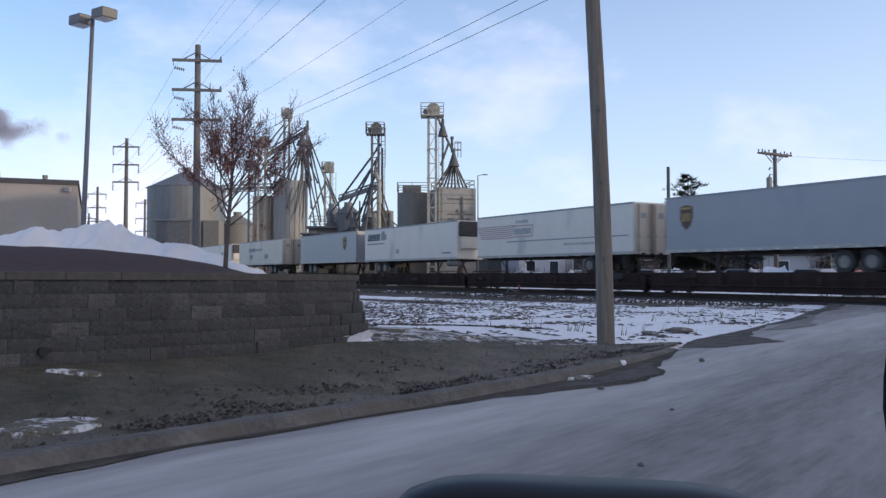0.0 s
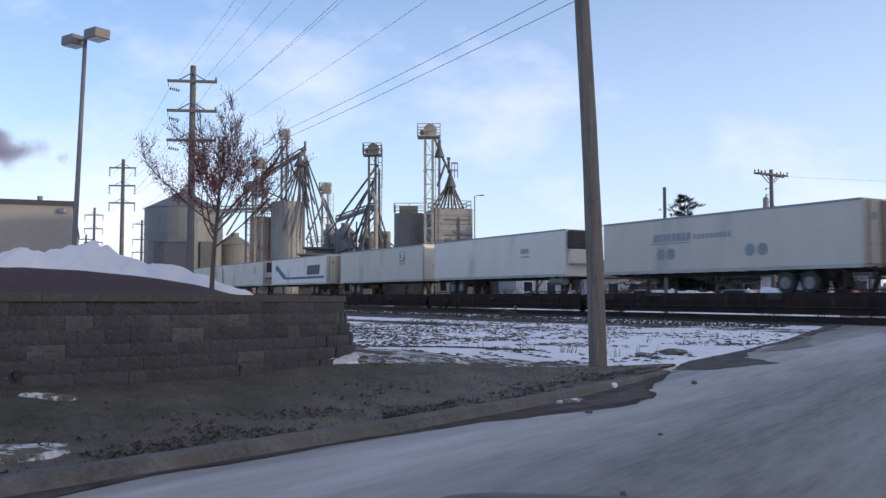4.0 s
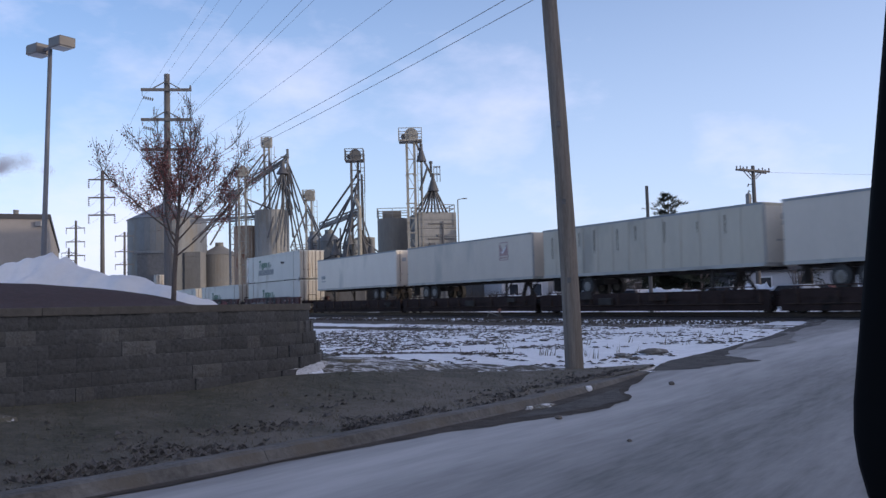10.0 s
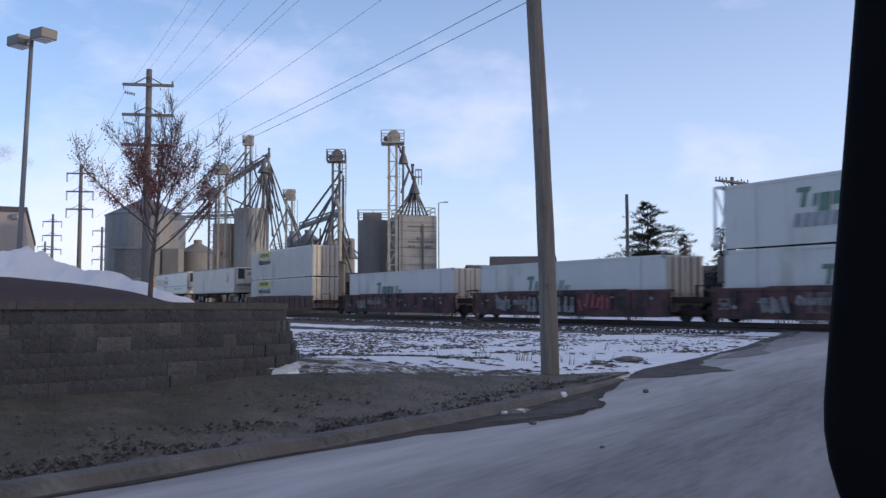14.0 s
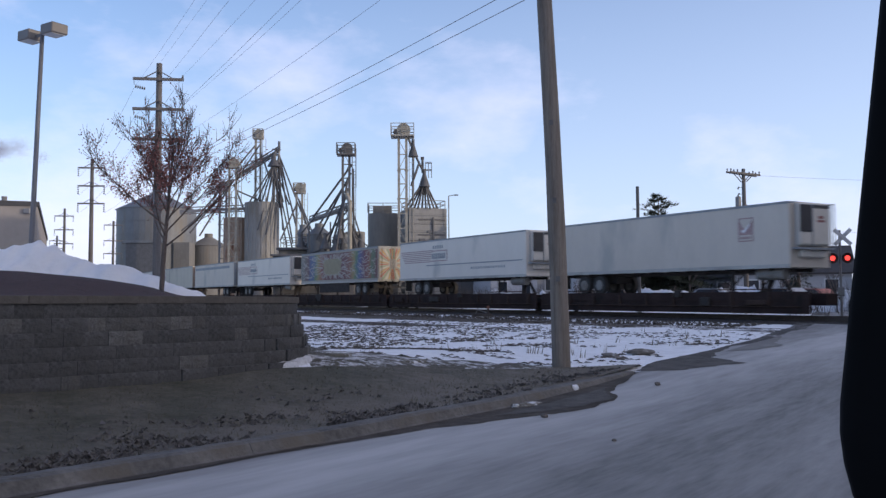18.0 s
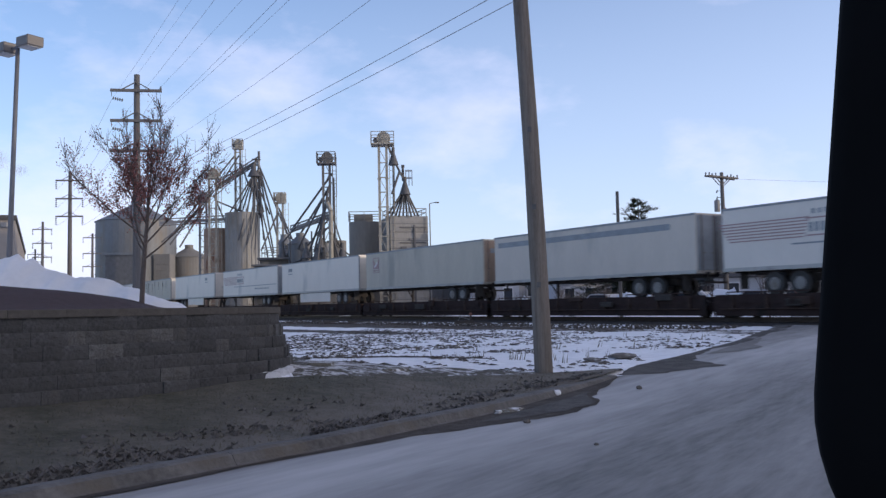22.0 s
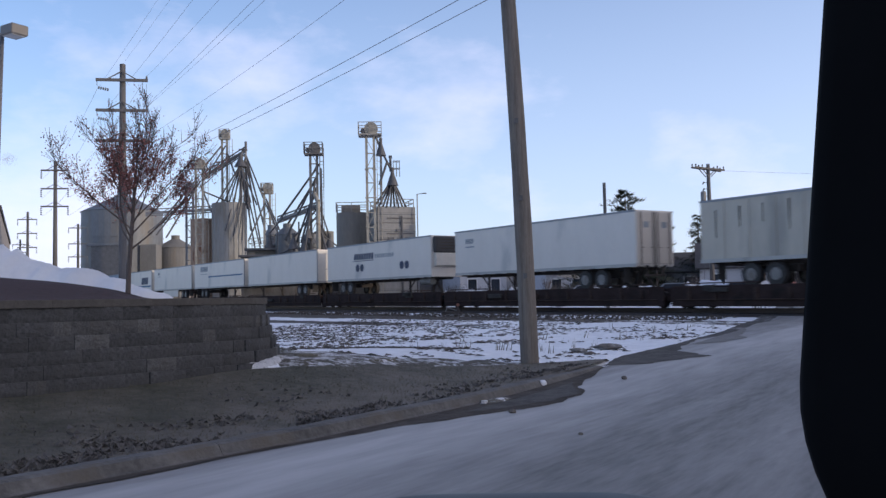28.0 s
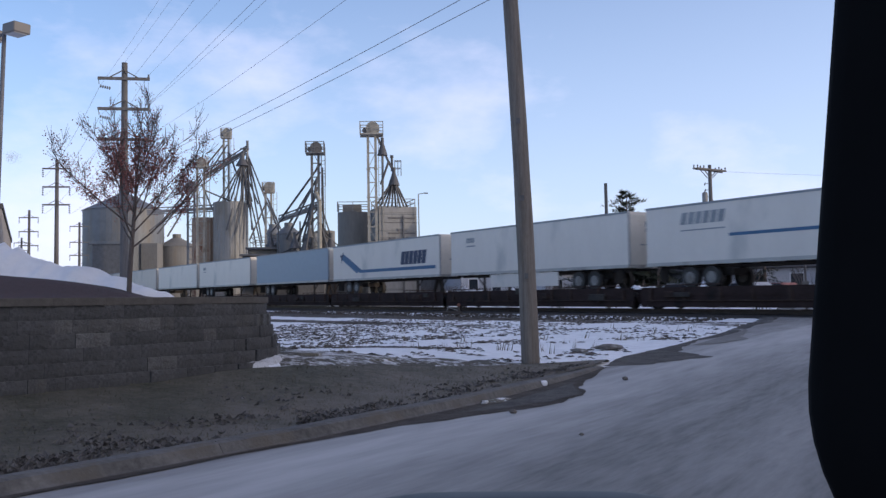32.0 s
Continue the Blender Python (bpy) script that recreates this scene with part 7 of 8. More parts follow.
rb = random.Random(21)
for i in range(14):
    s = -62 + i * 3.3 + rb.uniform(-1, 1)
    p = TN * (TD + rb.uniform(11, 22)) + TU * s
    bare_tree(p.x, p.y, rb.uniform(2.0, 3.2), 40 + i, "small bare tree beyond the track")
bare_tree(13.0, 84.0, 6.5, 77, "bare tree behind the houses", thick=.12)
bare_tree(21.5, 70.5, 7.0, 78, "bare tree beside the cedar", thick=.1)
bare_tree(33.0, 60.0, 4.0, 79, "bare tree by the far street", thick=.07)


def far_woods():
    """A low ragged line of woods at the horizon."""
    rnd = random.Random(9)
    bm = B()
    for i in range(2600):
        a = rnd.uniform(-1.0, 1.0)
        d = rnd.uniform(260, 330)
        x, y = d * math.sin(a), d * math.cos(a)
        h = rnd.uniform(4.0, 7.5) * (1 + .5 * noise.noise(Vector((a * 14, 0, 0))))
        w = rnd.uniform(.5, 1.6)
        t = Vector((math.cos(a), -math.sin(a), 0))
        p = Vector((x, y, .3))
        bm.faces.new([bm.verts.new(p - t * w), bm.verts.new(p + t * w), bm.verts.new(p + t * w * .5 + Vector((0, 0, h * .8))), bm.verts.new(p + Vector((0, 0, h))), bm.verts.new(p - t * w * .6 + Vector((0, 0, h * .7)))])
    return tagged(part("far_woods", bm, M["woods"]), "low line of bare grey woods on the horizon", "woods", kind="stuff")


M["woods"] = material("far_woods", (0.16, 0.15, 0.16), 0.95, vary=0.3)
far_woods()


def storage_shed():
    th = empty("storage_shed", Matrix.Translation((-1.5, 99.0, 0.4)) @ Matrix.Rotation(-.25, 4, "Z"), "long low dark storage shed beyond the track", "shed")
    bm = B()
    box(bm, (0, 0, 2.0), (17, 6, 4.0))
    part("wall", bm, M["spout"], th)
    for sg in (-1, 1):
        bm = B()
        box(bm, (0, 0, 0), (17.6, 3.5, .14), m=Matrix.Translation((0, sg * 1.6, 4.5)) @ Matrix.Rotation(-sg * .32, 4, "X"))
        part("roof", bm, M["shingle"], th)
    for k in range(4):
        bm = B()
        box(bm, (-6 + k * 4, -3.04, 1.6), (2.4, .1, 3.2))
        part("door", bm, M["dark_steel"], th)


storage_shed()


def brush():
    """Leafless brush and weeds along the far side of the track."""
    rnd = random.Random(17)
    bm = B()
    for i in range(850):
        s = rnd.uniform(-130, -14)
        e = rnd.uniform(TD + 8, TD + 24)
        if noise.noise(Vector((s * .16, e * .1, 4))) < -.12:
            continue
        p = TN * e + TU * s
        base = Vector((p.x, p.y, land(p.x, p.y) - .05))
        h = rnd.uniform(.5, 2.1)
        for k in range(14):
            d = Vector((rnd.uniform(-.6, .6), rnd.uniform(-.6, .6), 1)).normalized()
            w = Vector((d.y, -d.x, 0)).normalized() * .022 if d.xy.length > 1e-3 else Vector((.02, 0, 0))
            q = base + Vector((rnd.uniform(-.5, .5), rnd.uniform(-.5, .5), 0))
            m = q + d * h * .6
            bm.faces.new([bm.verts.new(q - w), bm.verts.new(q + w), bm.verts.new(m)])
            for j in range(3):
                d2 = (d + Vector((rnd.uniform(-.7, .7), rnd.uniform(-.7, .7), rnd.uniform(-.2, .5)))).normalized()
                bm.faces.new([bm.verts.new(m - w * .7 - d * .2), bm.verts.new(m + w * .7 - d * .2), bm.verts.new(m + d2 * h * .5)])
    return tagged(part("brush", bm, M["brush"]), "leafless brown brush along the far side of the track", "brush", kind="stuff")


M["brush"] = material("brush_twigs", (0.1, 0.085, 0.075), 0.95, vary=0.3)
brush()


def crossing_signal():
    th = empty("crossing_signal", Matrix.Translation((19.63, 41.26, 0.5)) @ Matrix.Rotation(radians(-26), 4, "Z"), "railway crossing signal with a crossbuck and red lamps", "crossing signal")
    bm = B()
    rod(bm, (0, 0, 0), (0, 0, 4.0), .06, seg=10)
    part("mast", bm, M["steel"], th)
    bm = B()
    box(bm, (0, 0, -.1), (.5, .5, .4), bevel=.04)
    part("base", bm, M["concrete"], th)
    for sg in (-1, 1):
        bm = B()
        box(bm, (0, 0, 0), (1.0, .03, .17), m=Matrix.Translation((.13, -.08 - .02 * sg, 3.68)) @ Matrix.Rotation(sg * radians(45), 4, "Y"), bevel=.01)
        part("crossbuck_arm", bm, M["sign_white"], th)
    bm = B()
    bar(bm, (-.45, -.06, 2.72), (.45, -.06, 2.72), .05)
    part("lamp_bar", bm, M["steel"], th)
    for sg in (-1, 1):
        bm = B()
        rod(bm, (sg * .31, -.1, 2.72), (sg * .31, -.07, 2.72), .24, seg=20)
        bk = part("lamp_backing", bm, M["soot"], th)
        bm = B()
        rod(bm, (sg * .31, -.2, 2.72), (sg * .31, -.1, 2.72), .11, .115, seg=16)
        part("lamp_lens", bm, M["red_lit"], bk)
        bm = B()
        rod(bm, (sg * .31, -.32, 2.82), (sg * .31, -.1, 2.84), .15, .16, seg=14, cap=False)
        part("lamp_hood", bm, M["soot"], bk)
    bm = B()
    box(bm, (.0, 0, 1.2), (.3, .25, .4), bevel=.02)
    part("relay_box", bm, M["steel"], th)


crossing_signal()


def switch_stand():
    p = (4.05, 52.4)
    th = empty("switch_stand", Matrix.Translation((p[0], p[1], land(*p) + .02)), "low rusty switch stand with a pale target beside the track", "switch stand")
    bm = B()
    box(bm, (0, 0, .08), (1.1, .3, .16), bevel=.02)
    part("base_timber", bm, M["tie"], th)
    bm = B()
    rod(bm, (.35, 0, .1), (.35, 0, .45), .09, .05, seg=8)
    part("stand", bm, M["rail"], th)
    bm = B()
    rod(bm, (.35, -.03, .52), (.35, .03, .52), .1, seg=12)
    part("target", bm, M["rust_red"], th)
    bm = B()
    bar(bm, (.3, 0, .2), (-.35, 0, .42), .04)
    bar(bm, (-.4, 0, .1), (-.2, 0, .5), .04)
    part("lever", bm, M["steel"], th)


M["rust_red"] = material("rusty_red", (0.16, 0.07, 0.05), 0.8, vary=0.4)
switch_stand()


def wire_tag():
    th = empty("wire_marker", Matrix.Translation((24.0, 61.16, 6.25)), "small dark marker hanging on a wire", "wire marker")
    bm = B()
    box(bm, (0, 0, -.2), (.12, .05, .4), rz=.3, bevel=.02)
    part("tag", bm, M["soot"], th)


wire_tag()

def far_snow():
    """A ploughed ridge of snow on the far side of the track."""
    line = []
    for i in range(14):
        p = TN * (TD + 13 + .8 * (i % 3)) + TU * (-72 + 4.0 * i)
        line.append((p.x, p.y, land(p.x, p.y), (1.15, 1.5, .8, 1.35, .5, 1.25, 1.55)[i % 7], 1.3))
    snow_pile("snowbank", line, "ridge of ploughed snow beyond the track")


far_snow()


# ---- out of view: a long block added beyond the track to shade the field ----
def shade_building():
    th = empty("warehouse", None, "plain tan block added out of view to shade the field", "building")
    c = [tuple(TN * e + TU * s) for e, s in ((43, -12), (43, 150), (70, 150), (70, -12))]
    slab("wall", c, -0.5, 13.0, M["tan"], th)
    c = [tuple(TN * e + TU * s) for e, s in ((42.7, -12.3), (42.7, 150.3), (70.3, 150.3), (70.3, -12.3))]
    slab("roof_trim", c, 13.0, 13.4, M["dark_trim"], th)


shade_building()


# ---- the small tree in the bed ----
def ornamental_tree():
    rnd = random.Random(12)
    x, y, z0 = -3.64, 15.1, 1.3
    th = empty("ornamental_tree", Matrix.Translation((x, y, z0)) @ Matrix.Rotation(radians(1.2), 4, "Y"), "small bare ornamental tree holding dry red-brown leaves", "tree")
    bm, tw, tips = B(), B(), []

    def limb(p, d, ln, r, depth, lift):
        n = 5 if depth == 2 else 4
        for k in range(n):
            d = (d + Vector((rnd.uniform(-.15, .15), rnd.uniform(-.15, .15), lift))).normalized()
            q = p + d * ln / n
            rod(bm if depth else tw, p, q, r, r * .84, seg=6 if r > .01 else 4 if depth else 3, cap=False)
            if depth and k > 0:
                for s in range(2 if depth == 2 else 3):
                    side = Vector((rnd.uniform(-1, 1), rnd.uniform(-1, 1), rnd.uniform(-.15, .75)))
                    limb(q, (d * .9 + side * .75).normalized(), ln * (rnd.uniform(.22, .38) if depth == 2 else rnd.uniform(.35, .6)), max(.0048, r * .5), depth - 1, .06)
            if depth <= 1:
                tips.append((q, d, depth))
            p, r = q, r * .84
    rod(bm, (0, 0, -.1), (.01, 0, .5), .044, .038, seg=12, cap=False)
    rod(bm, (.01, 0, .5), (.03, .01, 1.0), .038, .034, seg=12, cap=False)
    rod(bm, (.03, .01, 1.0), (.06, .01, 1.5), .034, .028, seg=10, cap=False)
    rod(bm, (.06, .01, 1.5), (.07, .03, 2.1), .028, .014, seg=8, cap=False)
    # limbs leave the stem one above the other and curve upwards
    for i in range(15):
        f = i / 14
        a = i * 2.4 + rnd.uniform(-.3, .3)
        tilt = 1.0 - .72 * f + rnd.uniform(-.1, .1)
        d = Vector((math.cos(a) * math.sin(tilt), math.sin(a) * math.sin(tilt), math.cos(tilt)))
        limb(Vector((.035 + .03 * f, .01, .86 + 1.1 * f)), d, (1.66 - .7 * f) * (1.0 if d.x < .4 else .92) + rnd.uniform(-.2, .12), .017 - .005 * f, 2, .05)
    limb(Vector((.07, .03, 2.05)), Vector((.12, -.1, .97)).normalized(), .95, .013, 2, .03)
    limb(Vector((.05, .02, 1.3)), Vector((.72, -.1, .69)).normalized(), 1.45, .013, 2, .02)
    part("trunk", bm, M["bark"], th)
    tagged(part("twig_mass", tw, M["bark"], th), kind="stuff")
    bm = B()
    for q, d, dep in tips:
        rad = math.hypot(q.x, q.y)
        dens = 1.4 if rad < .65 and q.z < 2.1 else .9 if rad < 1.0 and q.z < 2.4 else .3
        if q.z > 2.7:
            dens = .08
        for k in range(6):
            if rnd.random() > dens * .72:
                continue
            p = q + Vector((rnd.uniform(-.08, .08), rnd.uniform(-.08, .08), rnd.uniform(-.1, .04)))
            a = Vector((rnd.uniform(-1, 1), rnd.uniform(-1, 1), rnd.uniform(-1, .2))).normalized()
            b = a.cross(Vector((rnd.uniform(-1, 1), rnd.uniform(-1, 1), 1))).normalized()
            s = rnd.uniform(.014, .027)
            bm.faces.new([bm.verts.new(p - b * s * .5), bm.verts.new(p + a * s), bm.verts.new(p + b * s * .5), bm.verts.new(p - a * s * .6)])
    tagged(part("leaves", bm, M["leaf"], th), "dry red-brown leaves still on the twigs", kind="stuff")


ornamental_tree()


# ---- the verge, the gutter, the field: small stuff ----
def scatter(name, count, seed, place, size, mat, label, category, up=.5, blades=1, lift=0.0, wide=.5):
    """Blades, leaves or clods joined into one piece of stuff."""
    rnd = random.Random(seed)
    bm = B()
    for i in range(count):
        at = place(rnd)
        if at is None:
            continue
        x, y = at
        z = land(x, y) + lift
        for k in range(blades):
            s = rnd.uniform(*size)
            a = rnd.uniform(0, 2 * math.pi)
            d = Vector((math.cos(a), math.sin(a), 0))
            tip = Vector((rnd.uniform(-.6, .6), rnd.uniform(-.6, .6), 0)) * s + Vector((0, 0, s * up))
            p = Vector((x, y, z)) + Vector((rnd.uniform(-.05, .05), rnd.uniform(-.05, .05), 0)) * blades ** .5
            w = s * (.09 if blades > 1 else wide)
            bm.faces.new([bm.verts.new(p - d * w), bm.verts.new(p + d * w), bm.verts.new(p + tip)])
            if blades == 1:
                e = Vector((-d.y, d.x, 0))
                bm.faces.new([bm.verts.new(p - e * w), bm.verts.new(p + e * w), bm.verts.new(p + tip)])
    return tagged(part(name, bm, mat), label, category, kind="stuff")


def on_verge(rnd):
    w = rnd.uniform(.15, 4.6)
    a = rnd.uniform(1.0, max(1.2, 15.7 - 1.75 * w - .22 * w * w))
    return street(a, edge_q(a) - .2 - w)


def by_kerb(rnd):
    w = abs(rnd.gauss(.45, .6)) + .05
    a = rnd.uniform(2.0, 14.5)
    if noise.noise(Vector((a * .9, w * 1.6, 3))) + .7 * noise.noise(Vector((a * 3.1, w * 3.4, 8))) < .04:
        return None
    if not 4.2 < a < 9.2:
        if rnd.random() < .75:
            return None
        w *= .4
    return street(a, edge_q(a) - .22 - w)


def on_field(rnd):
    e, s = min(rnd.uniform(6.5, 28.3), rnd.uniform(6.5, 28.3)), rnd.uniform(-62, -5)
    p = TN * e + TU * s
    a, q = p.dot(RD), p.dot(RT)
    if q > edge_q(a) - .35 or (a < 17 - 2 * (-5.7 - q) and q > -9) or q < -30:
        return None
    bare = .42 * smoothstep(-20, -34, s) - .1 * smoothstep(-26, -16, s)
    if noise.noise(Vector((p.x * .45, p.y * .45, 7))) + .6 * noise.noise(Vector((p.x * 1.6, p.y * 1.6, 2))) < -.02 - bare:
        return None
    return p.x, p.y


def tall_weeds(rnd):
    p = TN * rnd.uniform(11, 22) + TU * rnd.uniform(-24, -14)
    return (p.x, p.y) if p.dot(RT) < edge_q(p.dot(RD)) - .8 else None


def track_foot(rnd):
    p = TN * rnd.uniform(26.8, 29.6) + TU * rnd.uniform(-70, -24)
    return p.x, p.y


M["straw"] = material("dead_grass", (0.2, 0.17, 0.125), 0.9, vary=0.4)
M["blade"] = material("dull_grass", (0.12, 0.11, 0.077), 0.9, vary=0.4)
M["clod"] = material("frozen_clod", (0.12, 0.104, 0.092), 0.95, vary=0.4)
M["litter"] = material("leaf_litter", (0.125, 0.115, 0.11), 0.95, vary=0.6)
scatter("verge_grass", 5200, 31, on_verge, (.02, .055), M["blade"], "short dormant grass blades on the verge", "grass", up=.7, blades=3, lift=.03)
scatter("leaf_litter", 7500, 32, by_kerb, (.025, .075), M["litter"], "dark dead leaves and clods along the kerb", "leaf litter", up=.5, lift=.04)
scatter("field_clods", 25000, 33, on_field, (.035, .13), M["clod"], "dark frozen clods and stubble poking through the snow", "clods", up=.27, lift=-.01, wide=.8)
scatter("field_grass", 800, 34, on_field, (.04, .11), M["straw"], "dead grass stalks standing in the snow", "grass", up=1.1, blades=5, lift=-.02)
scatter("field_grass", 40, 36, tall_weeds, (.07, .17), M["straw"], "taller dead weed stalks standing in the snow", "grass", up=1.5, blades=4, lift=-.02, wide=.25)
scatter("track_clods", 2600, 35, track_foot, (.06, .2), M["clod"], "dark stones at the foot of the ballast", "clods", up=.5, lift=0)


def blob(name, a0, q0, la, lq, h, mat, label, category, seed, kind="", smooth=True, road_z=None, rot=0.0, lift=0.055):
    """A thin patch with an uneven outline, laid on the ground; la, lq: half lengths along and across the street."""
    bm = B()
    n, rings = 40, 5
    vs = []
    for k in range(rings + 1):
        f = k / rings
        r = []
        for i in range(n):
            t = i / n * 2 * math.pi
            g = 1 + .3 * noise.noise(Vector((math.cos(t) * 1.4 + seed, math.sin(t) * 1.4, 0))) + .14 * noise.noise(Vector((math.cos(t) * 5, math.sin(t) * 5, seed)))
            ca, cq = la * f * g * math.cos(t), lq * f * g * math.sin(t)
            x, y = street(a0 + ca * math.cos(rot) - cq * math.sin(rot), q0 + ca * math.sin(rot) + cq * math.cos(rot))
            base = land(x, y) + lift if road_z is None else street_z(x, y) + road_z
            z = base + h * (1 - f ** 2) * (1 + .35 * noise.noise(Vector((x * 5, y * 5, seed)))) - (.1 if k == rings and road_z is None else 0)
            r.append(bm.verts.new((x, y, z)))
        vs.append(r)
    for r0, r1 in zip(vs, vs[1:]):
        for i in range(n):
            bm.faces.new((r0[i], r1[i], r1[(i + 1) % n], r0[(i + 1) % n]))
    bmesh.ops.remove_doubles(bm, verts=bm.verts, dist=1e-4)
    bmesh.ops.recalc_face_normals(bm, faces=bm.faces)
    if sum(f.normal.z for f in bm.faces) < 0:
        bmesh.ops.reverse_faces(bm, faces=bm.faces)
    return tagged(part(name, bm, mat, smooth=smooth), label, category, kind=kind)


M["damp_pale"] = material("bare_asphalt", (0.2, 0.19, 0.18), 0.8, vary=0.3, scale=2.5, bump=0.3, spec=0.2)
M["damp"] = material("damp_asphalt", (0.08, 0.069, 0.06), 0.9, vary=0.6, scale=3.0, bump=0.6, bump_scale=30, spec=0.08)

M["damp_edge"] = material("damp_edge_asphalt", (0.1, 0.092, 0.085), 0.85, vary=0.6, scale=3.0, bump=0.6, bump_scale=30, spec=0.1)
M["edge_slush"] = blend_material("edge_slush", ((0.07, 0.063, 0.058), (0.5, 0.49, 0.49)), scales=(0.8, 3.0, 9.0), at=0.6, width=0.12, bump=1.0, bump_scale=24, disp=0.03)


def gutter_strip(name, line, mat, label, seed, lift, off=0.0, rough=1.0, category="puddle"):
    """Water or damp along the street edge. line: (place along the street, width), eased between; the outer line is ragged."""
    bm = B()
    a0, a1 = line[0][0], line[-1][0]
    n = int((a1 - a0) / .05)
    prev = None
    for i in range(n + 1):
        a = a0 + (a1 - a0) * i / n
        k = max(j for j in range(len(line) - 1) if line[j][0] <= a + 1e-9)
        (p0, w0), (p1, w1) = line[k], line[k + 1]
        f = smoothstep(p0, p1, a)
        ww = w0 + (w1 - w0) * f
        ww *= 1 + rough * (.1 * noise.noise(Vector((a * 1.1, seed, 0))) + .1 * noise.noise(Vector((a * 3.0, seed, 1))) + .05 * noise.noise(Vector((a * 8, seed, 2))))
        e = edge_q(a) + off + (.05 * noise.noise(Vector((a * 2.4, seed, 5))) if off else .0)
        ring = []
        for k in range(4):
            x, y = street(a, e + ww * k / 3)
            ring.append(bm.verts.new((x, y, street_z(x, y) + lift)))
        if prev:
            for k in range(3):
                bm.faces.new((prev[k], prev[k + 1], ring[k + 1], ring[k]))
        prev = ring
    bmesh.ops.recalc_face_normals(bm, faces=bm.faces)
    if sum(f.normal.z for f in bm.faces) < 0:
        bmesh.ops.reverse_faces(bm, faces=bm.faces)
    return tagged(part(name, bm, mat, smooth=True), label, category, kind="")


gutter_strip("puddle", [(5.6, .02), (6.5, .1), (7.9, .22), (8.7, .48), (10.4, .86), (11.45, .8), (12.1, .5), (13.0, .28), (14.8, .03)], M["damp"], "dark damp strip of street beside the kerb", 1.0, .004)
gutter_strip("puddle", [(9.1, .01), (9.8, .3), (10.6, .5), (11.4, .5), (12.0, .2), (12.5, .02)], M["damp_edge"], "shallow meltwater lying in the gutter", 2.0, .008, .24)
gutter_strip("puddle", [(1.0, .02), (2.4, .28), (3.4, .22), (4.4, .08), (5.0, .14), (6.6, .03)], M["damp"], "damp strip along the gutter", 3.0, .008)
gutter_strip("puddle", [(14.9, .1), (15.5, .8), (16.3, 1.2), (17.0, 1.55), (17.35, 1.2), (18.1, .62), (19.3, .32), (20.6, .2), (21.5, .1)], M["damp_edge"], "wide damp patch at the end of the kerb", 4.0, .006, -.1, .6)
gutter_strip("puddle", [(19.6, .02), (20.6, .5), (21.8, .75), (23.0, .4), (25.0, .2), (27, .02)], M["damp_pale"], "pale bare asphalt at the street edge", 7.0, .009, .28)
gutter_strip("puddle", [(20.5, .05), (23.0, .34), (28.0, .42), (34.0, .6), (42.0, .8), (50.0, .9), (54.0, .1)], M["edge_slush"], "damp streak along the ragged street edge", 5.0, .005, -.1)
S_ = M["snow_clean"]
M["old_snow"] = blend_material("old_snow", ((0.14, 0.125, 0.095), (0.78, 0.77, 0.78)), scales=(1.4, 5.0, 16.0), at=0.575, width=0.06, bump=1.0, bump_scale=24, disp=0.03)


def wall_foot_snow():
    """A wedge of old snow lying against the foot of the wall where it turns back."""
    bm, prev, n = B(), None, 40
    for i in range(n + 1):
        f = i / n
        p, t = along(WALL, 14.5 + 1.3 * f)
        out = Vector((t.y, -t.x))
        w = .04 + .13 * smoothstep(0, .4, f) * (1 - .5 * smoothstep(.6, 1, f)) + .1 * noise.noise(Vector((i * .35, 2, 0))) * smoothstep(0, .3, f)
        ring = []
        for j in range(6):
            g = j / 5
            v = p + out * (-.05 + (w + .12) * g)
            ring.append(bm.verts.new((v.x, v.y, land(v.x, v.y) + .035 + (.03 * (1 - g) ** 2 + .02 * noise.noise(Vector((v.x * 7, v.y * 7, 1)))) * smoothstep(0, .25, f) - (.09 if j == 5 or i in (0, n) else 0))))
        if prev:
            for j in range(5):
                bm.faces.new((prev[j], prev[j + 1], ring[j + 1], ring[j]))
        prev = ring
    bmesh.ops.recalc_face_normals(bm, faces=bm.faces)
    if sum(f.normal.z for f in bm.faces) < 0:
        bmesh.ops.reverse_faces(bm, faces=bm.faces)
    tagged(part("snow_patch", bm, M["crust_snow"], smooth=True), "wedge of crusted snow against the foot of the wall", "snow")


M["patch_snow"] = blend_material("patchy_snow", ((0.13, 0.12, 0.09), (0.7, 0.69, 0.7)), scales=(1.4, 5.0, 16.0), at=0.53, width=0.07, bump=1.0, bump_scale=24, disp=0.03)
M["crust_snow"] = blend_material("crusted_snow", ((0.16, 0.145, 0.12), (0.62, 0.61, 0.62)), scales=(1.8, 6.0, 18.0), at=0.47, width=0.1, bump=1.0, bump_scale=24, disp=0.03)
wall_foot_snow()
blob("snow_patch", 11.0, -8.75, .3, .16, .012, M["old_snow"], "thin patch of old snow near the end of the wall", "snow", 12.0, lift=.03)
blob("snow_patch", 11.85, -8.0, .34, .14, .012, M["old_snow"], "small patch of old snow on the verge", "snow", 13.0, lift=.035)
blob("snow_patch", 5.4, -8.45, .34, .12, .012, M["old_snow"], "small patch of old snow below the wall", "snow", 14.0, rot=.9)
blob("snow_patch", 4.1, -6.75, .5, .3, .012, M["patch_snow"], "patch of crusted snow beside the kerb", "snow", 15.0)
blob("snow_patch", 3.3, -6.9, .55, .34, .012, M["patch_snow"], "patch of crusted snow beside the kerb", "snow", 16.0)
